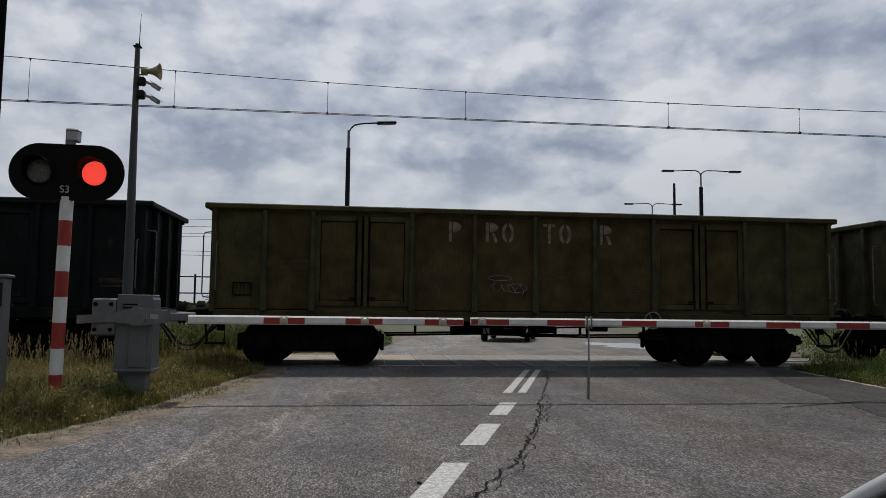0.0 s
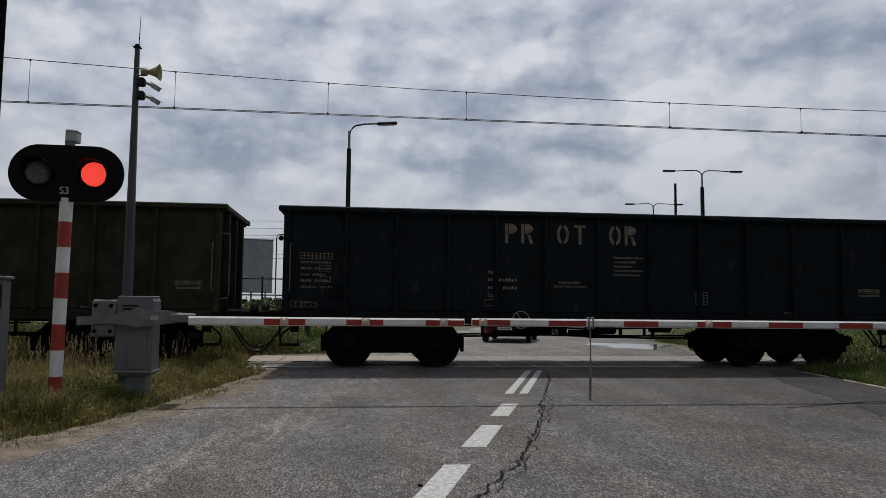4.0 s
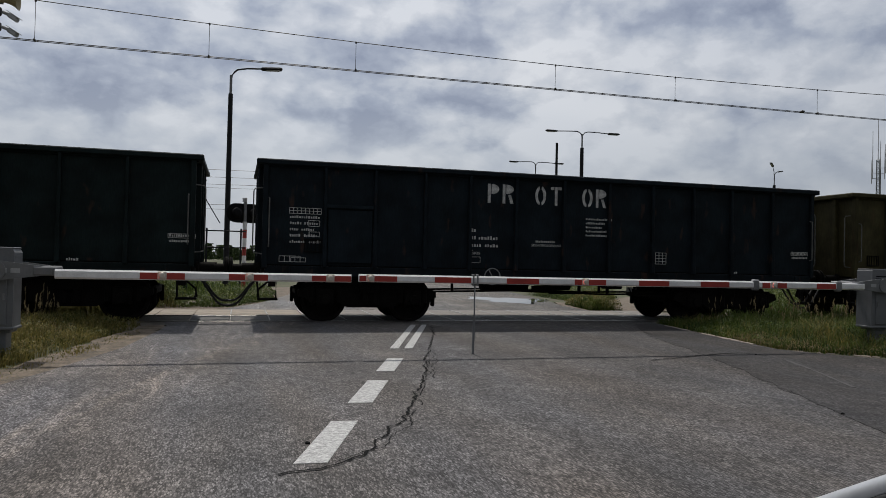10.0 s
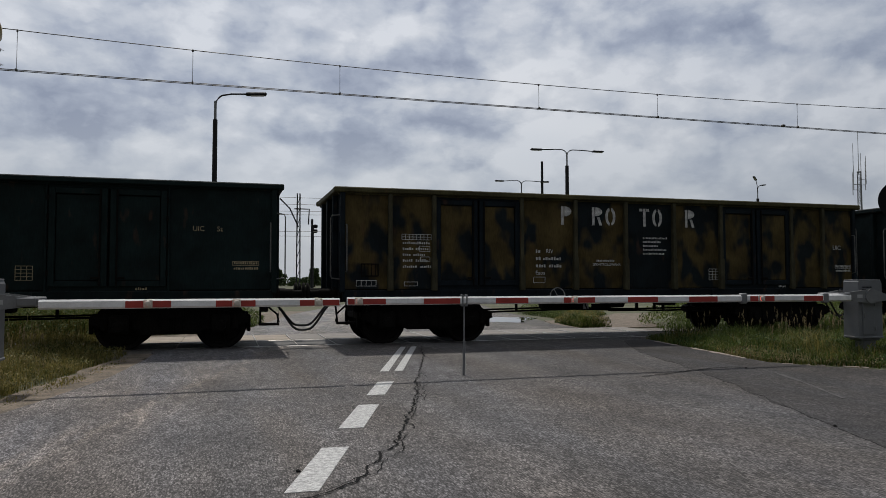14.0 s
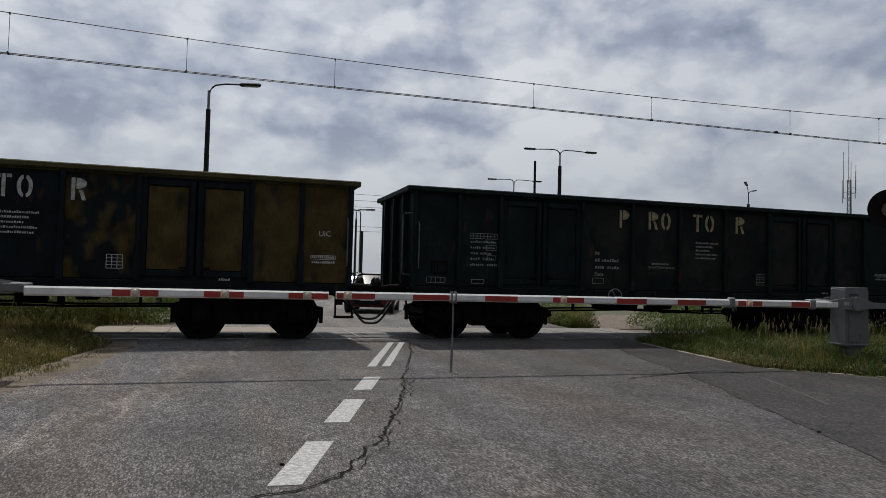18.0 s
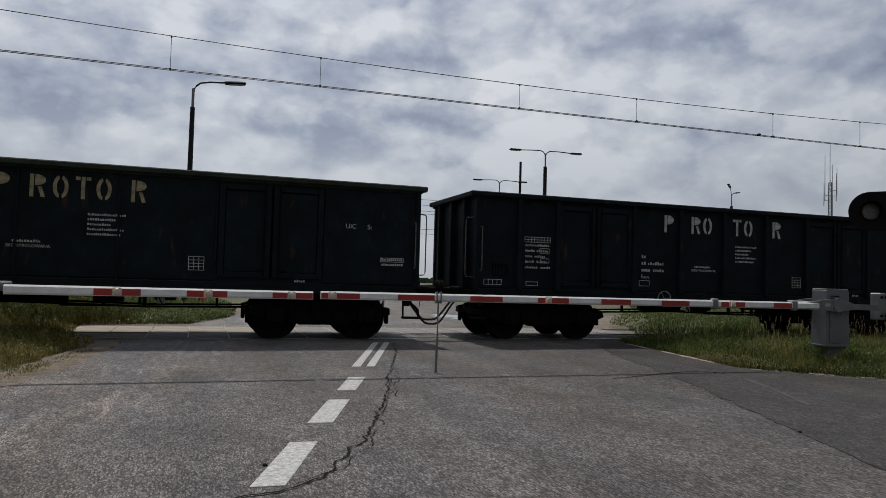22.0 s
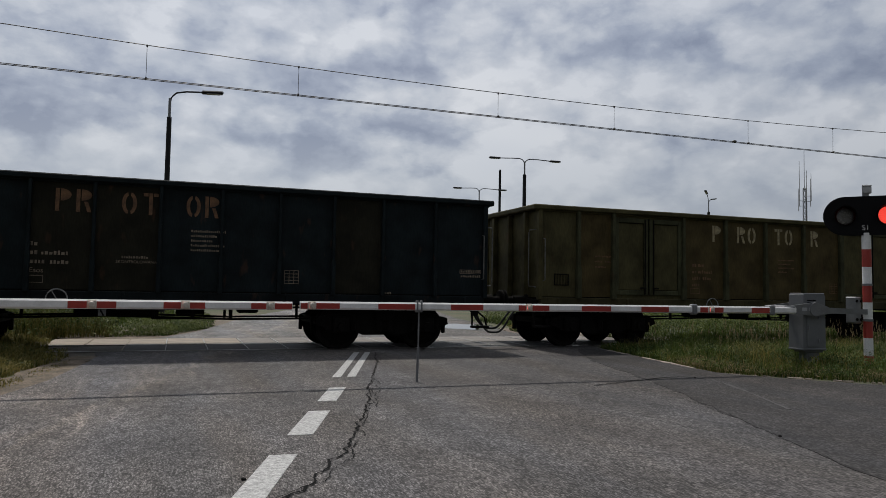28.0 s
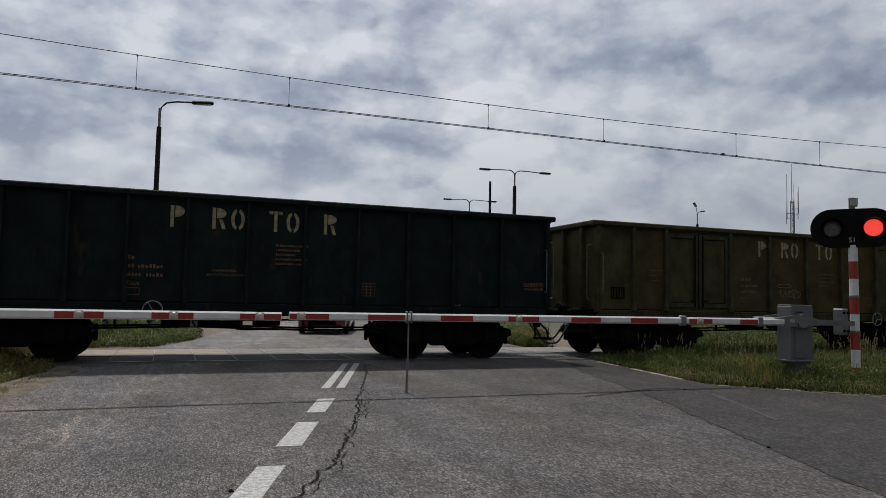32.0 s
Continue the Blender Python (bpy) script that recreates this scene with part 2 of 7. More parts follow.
def wagon_paint(name):
    """Old wagon paint: its colour and the share of its camouflage come from the object; dust, rust streaks and scuffs on top."""
    m = bpy.data.materials.new(name)
    m.use_nodes = True
    nt = m.node_tree
    N, L = nt.nodes.new, nt.links.new
    b = nt.nodes["Principled BSDF"]
    info, tc = N("ShaderNodeObjectInfo"), N("ShaderNodeTexCoord")

    def noise(scale, detail, stretch=(1, 1, 1), offset=True):
        mp = N("ShaderNodeMapping")
        mp.inputs["Scale"].default_value = stretch
        L(tc.outputs["Object"], mp.inputs[0])
        n = N("ShaderNodeTexNoise")
        n.noise_dimensions = "4D"
        n.inputs["Scale"].default_value, n.inputs["Detail"].default_value = scale, detail
        mul = N("ShaderNodeMath")
        mul.operation = "MULTIPLY"
        mul.inputs[1].default_value = 37.0
        L(info.outputs["Random"], mul.inputs[0])
        L(mul.outputs[0], n.inputs["W"])
        L(mp.outputs[0], n.inputs["Vector"])
        return n.outputs["Fac"]

    def ramp(fac, p0, c0, p1, c1):
        r = N("ShaderNodeValToRGB")
        r.color_ramp.elements[0].position, r.color_ramp.elements[0].color = p0, (*c0, 1)
        r.color_ramp.elements[1].position, r.color_ramp.elements[1].color = p1, (*c1, 1)
        L(fac, r.inputs[0])
        return r.outputs[0]

    def mix(kind, fac, a, c):
        x = N("ShaderNodeMix")
        x.data_type, x.blend_type = "RGBA", kind
        if isinstance(fac, float):
            x.inputs[0].default_value = fac
        else:
            L(fac, x.inputs[0])
        for k, v in ((6, a), (7, c)):
            if isinstance(v, tuple):
                x.inputs[k].default_value = v
            else:
                L(v, x.inputs[k])
        return x.outputs[2]

    # patches of dark blue-green camouflage, as wide as the object's alpha says
    patch = noise(1.7, 2.0, (1.25, 1, 0.75))
    thr = N("ShaderNodeMath")
    thr.operation = "SUBTRACT"
    L(patch, thr.inputs[0])
    lim = N("ShaderNodeMath")
    lim.operation = "MULTIPLY_ADD"
    lim.inputs[1].default_value, lim.inputs[2].default_value = 0.45, 0.28
    L(info.outputs["Alpha"], lim.inputs[0])
    L(lim.outputs[0], thr.inputs[1])
    edge = N("ShaderNodeMath")
    edge.operation, edge.use_clamp = "MULTIPLY", True
    edge.inputs[1].default_value = 10.0
    L(thr.outputs[0], edge.inputs[0])
    colour = mix("MIX", edge.outputs[0], info.outputs["Color"], (0.012, 0.019, 0.024, 1))
    colour = mix("MULTIPLY", 1.0, colour, ramp(noise(2.3, 6.0), 0.32, (0.40, 0.39, 0.37), 0.66, (0.84, 0.82, 0.78)))
    colour = mix("MULTIPLY", 0.5, colour, ramp(noise(26.0, 4.0, (2.0, 2.0, 0.35)), 0.35, (0.6, 0.6, 0.6), 0.65, (1.3, 1.3, 1.3)))
    rust = ramp(noise(3.2, 9.0, (1.6, 1.6, 0.55)), 0.62, (0, 0, 0), 0.70, (1, 1, 1))
    colour = mix("MIX", rust, colour, mix("MIX", 0.30, colour, (0.10, 0.048, 0.026, 1)))
    L(colour, b.inputs["Base Color"])
    b.inputs["Roughness"].default_value = 0.68
    b.inputs["Specular IOR Level"].default_value = 0.12
    bp = N("ShaderNodeBump")
    bp.inputs["Strength"].default_value, bp.inputs["Distance"].default_value = 0.35, 0.02
    L(noise(1.4, 3.0), bp.inputs["Height"])
    L(bp.outputs[0], b.inputs["Normal"])
    return m


def asphalt_material(name, base_colour):
    m = bpy.data.materials.new(name)
    m.use_nodes = True
    nt = m.node_tree
    N, L = nt.nodes.new, nt.links.new
    b = nt.nodes["Principled BSDF"]
    tc = N("ShaderNodeTexCoord")

    def noise(scale, detail, stretch=(1, 1, 1), turn=0.0, kind="ShaderNodeTexNoise"):
        mp = N("ShaderNodeMapping")
        mp.inputs["Rotation"].default_value = (0, 0, radians(turn))
        mp.inputs["Scale"].default_value = stretch
        L(tc.outputs["Object"], mp.inputs[0])
        n = N(kind)
        n.inputs["Scale"].default_value = scale
        n.inputs["Detail"].default_value = detail
        L(mp.outputs[0], n.inputs["Vector"])
        return n.outputs["Fac"]

    def ramp(fac, *stops):
        r = N("ShaderNodeValToRGB")
        for k, (p, v) in enumerate(stops):
            e = r.color_ramp.elements[k] if k < 2 else r.color_ramp.elements.new(p)
            e.position, e.color = p, (v, v, v * 0.985, 1)
        L(fac, r.inputs[0])
        return r.outputs[0]

    def times(a, c, fac=1.0):
        x = N("ShaderNodeMix")
        x.data_type, x.blend_type = "RGBA", "MULTIPLY"
        x.inputs[0].default_value = fac
        L(a, x.inputs[6])
        L(c, x.inputs[7])
        return x.outputs[2]

    base = N("ShaderNodeRGB")
    base.outputs[0].default_value = (*base_colour, 1)
    # wheel tracks and patches stretched along the road, then stones
    c = times(base.outputs[0], ramp(noise(0.55, 4, (2.4, 0.16, 1), 18.5), (0.36, 0.86), (0.66, 1.18)))
    c = times(c, ramp(noise(0.9, 6), (0.35, 0.8), (0.65, 1.18)))
    # single stones, some pale and some dark, in darker binder
    vm, vor = N("ShaderNodeMapping"), N("ShaderNodeTexVoronoi")
    vm.inputs["Rotation"].default_value, vm.inputs["Scale"].default_value = (0, 0, radians(18.5)), (1.0, 0.30, 1.0)
    L(tc.outputs["Object"], vm.inputs[0])
    L(vm.outputs[0], vor.inputs["Vector"])
    vor.inputs["Scale"].default_value = 105.0
    grey = N("ShaderNodeSeparateXYZ")
    L(vor.outputs["Color"], grey.inputs[0])
    c = times(c, ramp(grey.outputs[0], (0.05, 0.40), (0.95, 1.85), (0.50, 0.90), (0.75, 1.28)))
    c = times(c, ramp(vor.outputs["Distance"], (0.30, 1.12), (0.75, 0.55)))
    c = times(c, ramp(noise(9.0, 5, (1.0, 0.6, 1), 18.5), (0.36, 0.80), (0.64, 1.18)))
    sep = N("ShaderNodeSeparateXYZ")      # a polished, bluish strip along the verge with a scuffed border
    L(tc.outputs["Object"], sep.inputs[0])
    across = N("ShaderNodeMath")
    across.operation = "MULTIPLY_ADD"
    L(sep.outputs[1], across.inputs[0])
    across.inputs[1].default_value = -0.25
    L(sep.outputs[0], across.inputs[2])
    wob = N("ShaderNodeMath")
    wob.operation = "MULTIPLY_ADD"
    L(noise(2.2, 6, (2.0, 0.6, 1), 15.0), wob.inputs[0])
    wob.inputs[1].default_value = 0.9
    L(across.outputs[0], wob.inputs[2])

    def tint(fac, *stops):
        r = N("ShaderNodeValToRGB")
        for k, (p, v) in enumerate(stops):
            e = r.color_ramp.elements[k] if k < 2 else r.color_ramp.elements.new(p)
            e.position, e.color = p, (*v, 1)
        L(fac, r.inputs[0])
        return r.outputs[0]

    band = N("ShaderNodeMapRange")
    L(wob.outputs[0], band.inputs[0])
    band.inputs[1].default_value, band.inputs[2].default_value = -4.0, -1.0
    c = times(c, tint(band.outputs[0], (0.10, (1.10, 1.12, 1.16)), (0.51, (1.14, 1.16, 1.20)), (0.56, (1.38, 1.35, 1.30)), (0.60, (1.0, 1.0, 1.0))))
    side = N("ShaderNodeMapRange")      # the asphalt grows darker from the centre line to the right
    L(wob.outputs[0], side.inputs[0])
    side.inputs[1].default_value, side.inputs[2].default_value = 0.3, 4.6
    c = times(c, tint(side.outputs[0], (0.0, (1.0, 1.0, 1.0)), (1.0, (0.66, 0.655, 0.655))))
    # sandy scuffs drawn out along the worn strip
    scuff = N("ShaderNodeMix")
    scuff.data_type, scuff.blend_type = "RGBA", "MULTIPLY"
    strip = tint(band.outputs[0], (0.02, (0.2, 0.2, 0.2)), (0.72, (0.0, 0.0, 0.0)), (0.45, (1.0, 1.0, 1.0)), (0.60, (0.7, 0.7, 0.7)))
    L(strip, scuff.inputs[0])
    L(c, scuff.inputs[6])
    L(tint(noise(2.6, 9, (3.2, 0.42, 1), 16.0), (0.50, (1.0, 1.0, 1.0)), (0.66, (1.55, 1.50, 1.44))), scuff.inputs[7])
    c = scuff.outputs[2]
    # faint violet and brown casts
    c = times(c, tint(noise(0.75, 4, (1.6, 0.35, 1), 18.5), (0.36, (0.97, 0.985, 1.05)), (0.64, (1.04, 1.0, 0.975))))
    # brown worn stretches in the wheel lanes
    c = times(c, tint(noise(0.42, 5, (1.6, 0.3, 1), 18.5), (0.44, (1.0, 1.0, 1.0)), (0.62, (1.05, 1.0, 0.95))))
    L(c, b.inputs["Base Color"])
    b.inputs["Roughness"].default_value = 0.82
    b.inputs["Specular IOR Level"].default_value = 0.22
    bp = N("ShaderNodeBump")
    bp.inputs["Strength"].default_value, bp.inputs["Distance"].default_value = 0.35, 0.003
    L(grey.outputs[1], bp.inputs["Height"])
    L(bp.outputs[0], b.inputs["Normal"])
    return m


def leaf_material(name, a, c, scale=0.6):
    m = bpy.data.materials.new(name)
    m.use_nodes = True
    nt = m.node_tree
    N, L = nt.nodes.new, nt.links.new
    b = nt.nodes["Principled BSDF"]
    geo, tc, n = N("ShaderNodeNewGeometry"), N("ShaderNodeTexCoord"), N("ShaderNodeTexNoise")
    n.inputs["Scale"].default_value, n.inputs["Detail"].default_value = scale, 4
    L(tc.outputs["Object"], n.inputs["Vector"])
    add = N("ShaderNodeMath")
    add.operation = "MULTIPLY_ADD"
    add.inputs[1].default_value = 0.45
    L(geo.outputs["Random Per Island"], add.inputs[0])
    L(n.outputs["Fac"], add.inputs[2])
    r = N("ShaderNodeValToRGB")
    r.color_ramp.elements[0].position, r.color_ramp.elements[0].color = 0.45, (*a, 1)
    r.color_ramp.elements[1].position, r.color_ramp.elements[1].color = 0.95, (*c, 1)
    L(add.outputs[0], r.inputs[0])
    L(r.outputs[0], b.inputs["Base Color"])
    b.inputs["Roughness"].default_value = 0.65
    b.inputs["Specular IOR Level"].default_value = 0.3
    b.inputs["Transmission Weight"].default_value = 0.0
    tr = N("ShaderNodeBsdfTranslucent")
    L(r.outputs[0], tr.inputs[0])
    ms = N("ShaderNodeMixShader")
    ms.inputs[0].default_value = 0.36
    L(b.outputs[0], ms.inputs[1])
    L(tr.outputs[0], ms.inputs[2])
    L(ms.outputs[0], nt.nodes["Material Output"].inputs[0])
    return m


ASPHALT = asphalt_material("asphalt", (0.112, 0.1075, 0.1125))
OLD_PATCH = asphalt_material("asphalt_patch", (0.062, 0.0595, 0.0625))
FAR_ASPHALT = asphalt_material("pale_asphalt", (0.155, 0.150, 0.150))
OLD_LINE = material("worn_line", (0.062, 0.060, 0.058), 0.8, noise_scale=5, dark=0.4, fine_scale=40)
TAR = material("tar", (0.008, 0.008, 0.008), 0.9, spec=0.1, noise_scale=6, fine_scale=60)
ROAD_PAINT = material("road_paint", (0.50, 0.50, 0.49), 0.75, noise_scale=26, dark=0.60, fine_scale=75, bump=0.003, grain=0.75)
CONCRETE = material("concrete", (0.33, 0.280, 0.222), 0.85, noise_scale=2.2, dark=0.72, fine_scale=40, bump=0.004)
GREY_SLAB = material("grey_slab", (0.24, 0.222, 0.20), 0.88, noise_scale=2.5, dark=0.7, fine_scale=45, bump=0.004)
RUBBER_PANEL = material("crossing_panel", (0.11, 0.108, 0.105), 0.8, noise_scale=3, fine_scale=60, bump=0.003)
SAND = material("sandy_gravel", (0.19, 0.150, 0.112), 0.95, noise_scale=3.5, fine_scale=38, bump=0.03, second=(0.10, 0.08, 0.056), grain=0.95)
SOIL = material("meadow_soil", (0.050, 0.062, 0.022), 0.95, noise_scale=0.35, fine_scale=9, bump=0.03, second=(0.080, 0.072, 0.034))
BALLAST = material("ballast", (0.16, 0.14, 0.12), 0.9, noise_scale=8, fine_scale=35, bump=0.03)
GRASS = leaf_material("grass", (0.040, 0.056, 0.011), (0.25, 0.205, 0.062), 1.9)
LUSH = leaf_material("lush_grass", (0.014, 0.035, 0.006), (0.105, 0.142, 0.027), 1.9)
MEADOW = leaf_material("meadow_weeds", (0.030, 0.058, 0.012), (0.145, 0.170, 0.046), 1.6)
DRY = leaf_material("dry_grass", (0.16, 0.12, 0.06), (0.34, 0.275, 0.15), 0.8)
WEED = leaf_material("weed", (0.035, 0.075, 0.02), (0.11, 0.19, 0.05), 2.0)
HANDRAIL = material("handrail_paint", (0.15, 0.15, 0.14), 0.6, noise_scale=9, dark=0.5, fine_scale=60)
FOLIAGE = leaf_material("foliage", (0.022, 0.040, 0.013), (0.06, 0.085, 0.028), 0.05)
PAINT = wagon_paint("wagon_paint")
UNDER = material("underframe_grime", (0.010, 0.009, 0.008), 0.9, spec=0.1, noise_scale=4, fine_scale=40, dark=0.5, bump=0.004)
WHEEL_STEEL = material("wheel_steel", (0.014, 0.012, 0.011), 0.8, 0.0, spec=0.15, noise_scale=5, fine_scale=50)
RAIL_STEEL = material("rail_steel", (0.30, 0.28, 0.26), 0.35, 0.9, noise_scale=5, fine_scale=60)
HOSE = material("hose_rubber", (0.02, 0.02, 0.02), 0.6)
MARK_WHITE = material("lettering_white", (0.62, 0.62, 0.60), 0.7, noise_scale=9, dark=0.6, fine_scale=70)
MARK_ORANGE = material("lettering_faded_orange", (0.20, 0.105, 0.05), 0.75, noise_scale=8, dark=0.5, fine_scale=60)
MARK_FADED = material("lettering_nearly_gone", (0.095, 0.058, 0.040), 0.8, noise_scale=5, dark=0.35, fine_scale=60)
MARK_TAN = material("lettering_tan", (0.27, 0.215, 0.155), 0.75, noise_scale=8, dark=0.5, fine_scale=60)
MARK_CREAM = material("lettering_cream", (0.42, 0.35, 0.21), 0.72, noise_scale=9, dark=0.55, fine_scale=70)
MARK_GREY = material("lettering_grey", (0.30, 0.31, 0.30), 0.75, noise_scale=9, dark=0.6, fine_scale=70)
WHITE_PAINT = material("white_paint", (0.80, 0.80, 0.79), 0.45, noise_scale=5, dark=0.86, fine_scale=50, grain=0.12)
RED_PAINT = material("red_paint", (0.36, 0.038, 0.027), 0.5, noise_scale=5, dark=0.8, fine_scale=50, grain=0.12)
GALVANISED = material("galvanised_steel", (0.20, 0.205, 0.21), 0.5, 0.3, noise_scale=6, dark=0.8, fine_scale=40, grain=0.12)
GREY_PAINT = material("grey_enamel", (0.145, 0.152, 0.16), 0.5, noise_scale=3, dark=0.84, fine_scale=50, grain=0.12)
PALE_GREY = material("pale_grey_enamel", (0.38, 0.385, 0.39), 0.5, noise_scale=3, dark=0.85, fine_scale=50, grain=0.12)
BLACK = material("black_enamel", (0.007, 0.007, 0.008), 0.7, spec=0.12, noise_scale=5, fine_scale=40)
DARK_POLE = material("dark_pole", (0.020, 0.021, 0.023), 0.7, spec=0.2, noise_scale=4, fine_scale=40)
LENS_OFF = material("unlit_lens", (0.17, 0.165, 0.16), 0.25, noise_scale=30, dark=0.6, fine_scale=150, bump=0.004)
LENS_ON = glow("lit_red_lens", (1.0, 0.070, 0.048), 1.12)
MAST_PAINT = material("mast_paint", (0.060, 0.066, 0.072), 0.55, 0.1, noise_scale=3, dark=0.8, fine_scale=40, grain=0.15)
BOOM_ON = glow("lit_boom_lamp", (1.0, 0.14, 0.11), 1.9)
AMBER_OFF = material("boom_lamp_glass", (0.52, 0.47, 0.40), 0.3)
HORN = material("horn_plastic", (0.34, 0.28, 0.15), 0.5, noise_scale=6, dark=0.85)
WIRE = material("wire_copper", (0.05, 0.045, 0.04), 0.5, 0.6)
CAR_SILVER = material("silver_car_paint", (0.56, 0.575, 0.60), 0.36, 0.2, coat=0.3, noise_scale=3, dark=0.9, fine_scale=200, grain=0.1)
CAR_WHITE = material("pale_car_paint", (0.70, 0.72, 0.75), 0.18, 0.25, coat=1.0)
CAR_RED = material("dark_red_car_paint", (0.10, 0.012, 0.014), 0.25, 0.2, coat=0.9)
RUBBER = material("rubber", (0.018, 0.018, 0.018), 0.7)
CAR_GLASS = material("car_glass", (0.02, 0.022, 0.025), 0.06, spec=0.8)
LAMP_GLASS = material("headlamp_glass", (0.75, 0.76, 0.78), 0.1)
WATER = material("water", (0.02, 0.022, 0.024), 0.03, spec=0.6)
SIGN_PANEL = material("sign_panel", (0.34, 0.375, 0.42), 0.55, noise_scale=1.2, dark=0.9)
BARK = material("bark", (0.10, 0.075, 0.055), 0.9, noise_scale=3, fine_scale=20, bump=0.02)


# ---- mesh helpers ----
def finish(bm, name, smooth=False):
    me = bpy.data.meshes.new(name)
    bm.normal_update()
    bm.to_mesh(me)
    bm.free()
    if smooth:
        me.shade_smooth()
    return me


def part(name, bm, mat, parent=None, label="", smooth=False, at=None):
    me = bm if isinstance(bm, bpy.types.Mesh) else finish(bm, name, smooth)
    if not me.materials:
        me.materials.append(mat)
    ob = new(name, me)
    if parent is not None:
        ob.parent = parent
    if at is not None:
        ob.matrix_basis = at
    if label:
        ob["label"] = label
    return ob


def thing(name, label, category, group="", at=None, kind=""):
    ob = new(name)
    if at is not None:
        ob.matrix_basis = at
    return tagged(ob, label, category, group, kind)


def cbox(bm, c, s, b=0.0, turn=None):
    """A box with chamfered edges."""
    h = [v / 2 for v in s]
    b = min(b, min(h) * 0.9)
    made = {}
    for sx in (-1, 1):
        for sy in (-1, 1):
            for sz in (-1, 1):
                sg = (sx, sy, sz)
                for k in range(3):
                    p = [sg[i] * (h[i] - (0 if i == k else b)) for i in range(3)]
                    if b == 0 and k:
                        made[sg, k] = made[sg, 0]
                        continue
                    v = Vector(p)
                    if turn is not None:
                        v = turn @ v
                    made[sg, k] = bm.verts.new(v + Vector(c))

    def face(vs):
        u = []
        for v in vs:
            if v not in u:
                u.append(v)
        if len(u) > 2:
            try:
                bm.faces.new(u)
            except ValueError:
                pass

    for k in range(3):
        i, j = (k + 1) % 3, (k + 2) % 3
        for s0 in (-1, 1):
            ring = []
            for a, d in ((-1, -1), (1, -1), (1, 1), (-1, 1)):
                sg = [0, 0, 0]
                sg[k], sg[i], sg[j] = s0, a, d
                ring.append(made[tuple(sg), k])
            face(ring if s0 > 0 else ring[::-1])
    if b == 0:
        return
    for k in range(3):
        i, j = (k + 1) % 3, (k + 2) % 3
        for a in (-1, 1):
            for d in (-1, 1):
                lo, hi = [0, 0, 0], [0, 0, 0]
                lo[k], hi[k] = -1, 1
                lo[i] = hi[i] = a
                lo[j] = hi[j] = d
                lo, hi = tuple(lo), tuple(hi)
                ring = [made[lo, i], made[hi, i], made[hi, j], made[lo, j]]
                face(ring if a * d < 0 else ring[::-1])
    for sx in (-1, 1):
        for sy in (-1, 1):
            for sz in (-1, 1):
                sg = (sx, sy, sz)
                ring = [made[sg, 0], made[sg, 1], made[sg, 2]]
                face(ring if sx * sy * sz > 0 else ring[::-1])


def rod(bm, p0, p1, r0, r1=None, n=10, caps=True):
    r1 = r0 if r1 is None else r1
    p0, p1 = Vector(p0), Vector(p1)
    q = (p1 - p0).to_track_quat("Z", "Y")
    rings = []
    for p, r in ((p0, r0), (p1, r1)):
        rings.append([bm.verts.new(p + q @ Vector((r * math.cos(2 * math.pi * k / n), r * math.sin(2 * math.pi * k / n), 0))) for k in range(n)])
    for k in range(n):
        bm.faces.new((rings[0][k], rings[0][(k + 1) % n], rings[1][(k + 1) % n], rings[1][k]))
    if caps:
        bm.faces.new(rings[0][::-1])
        bm.faces.new(rings[1])


def tube(bm, pts, r, n=8):
    """A bent tube through points."""
    pts = [Vector(p) for p in pts]
    rings = []
    for k, p in enumerate(pts):
        d = (pts[min(k + 1, len(pts) - 1)] - pts[max(k - 1, 0)]).normalized()
        ref = Vector((0.31, 0.2, 0.93)) if abs(d.z) < 0.9 else Vector((1, 0.1, 0))
        u = d.cross(ref).normalized()
        w = d.cross(u)
        rings.append([bm.verts.new(p + r * (math.cos(2 * math.pi * a / n) * u + math.sin(2 * math.pi * a / n) * w)) for a in range(n)])
    for a, b in zip(rings, rings[1:]):
        for k in range(n):
            bm.faces.new((a[k], a[(k + 1) % n], b[(k + 1) % n], b[k]))
    bm.faces.new(rings[0][::-1])
    bm.faces.new(rings[-1])


def lathe(bm, profile, axis="z", n=20, at=(0, 0, 0)):
    """Turns (radius, height) pairs round an axis."""
    rings = []
    for r, h in profile:
        ring = []
        for k in range(n):
            a = 2 * math.pi * k / n
            x, y = r * math.cos(a), r * math.sin(a)
            p = {"z": (x, y, h), "y": (x, h, -y), "x": (h, x, y)}[axis]
            ring.append(bm.verts.new(Vector(p) + Vector(at)))
        rings.append(ring)
    for a, b in zip(rings, rings[1:]):
        for k in range(n):
            bm.faces.new((a[k], a[(k + 1) % n], b[(k + 1) % n], b[k]))
    bm.faces.new(rings[0][::-1])
    bm.faces.new(rings[-1])


def prism(bm, outline, lo, hi, axis="z"):
    """An outline of (a, b) pairs drawn out from lo to hi along an axis."""
    put = {"z": lambda a, b, h: (a, b, h), "y": lambda a, b, h: (a, h, b), "x": lambda a, b, h: (h, a, b)}[axis]
    r0 = [bm.verts.new(put(a, b, lo)) for a, b in outline]
    r1 = [bm.verts.new(put(a, b, hi)) for a, b in outline]
    n = len(outline)
    for k in range(n):
        bm.faces.new((r0[k], r0[(k + 1) % n], r1[(k + 1) % n], r1[k]))
    bm.faces.new(r0[::-1])
    bm.faces.new(r1)
    bmesh.ops.recalc_face_normals(bm, faces=bm.faces[:])


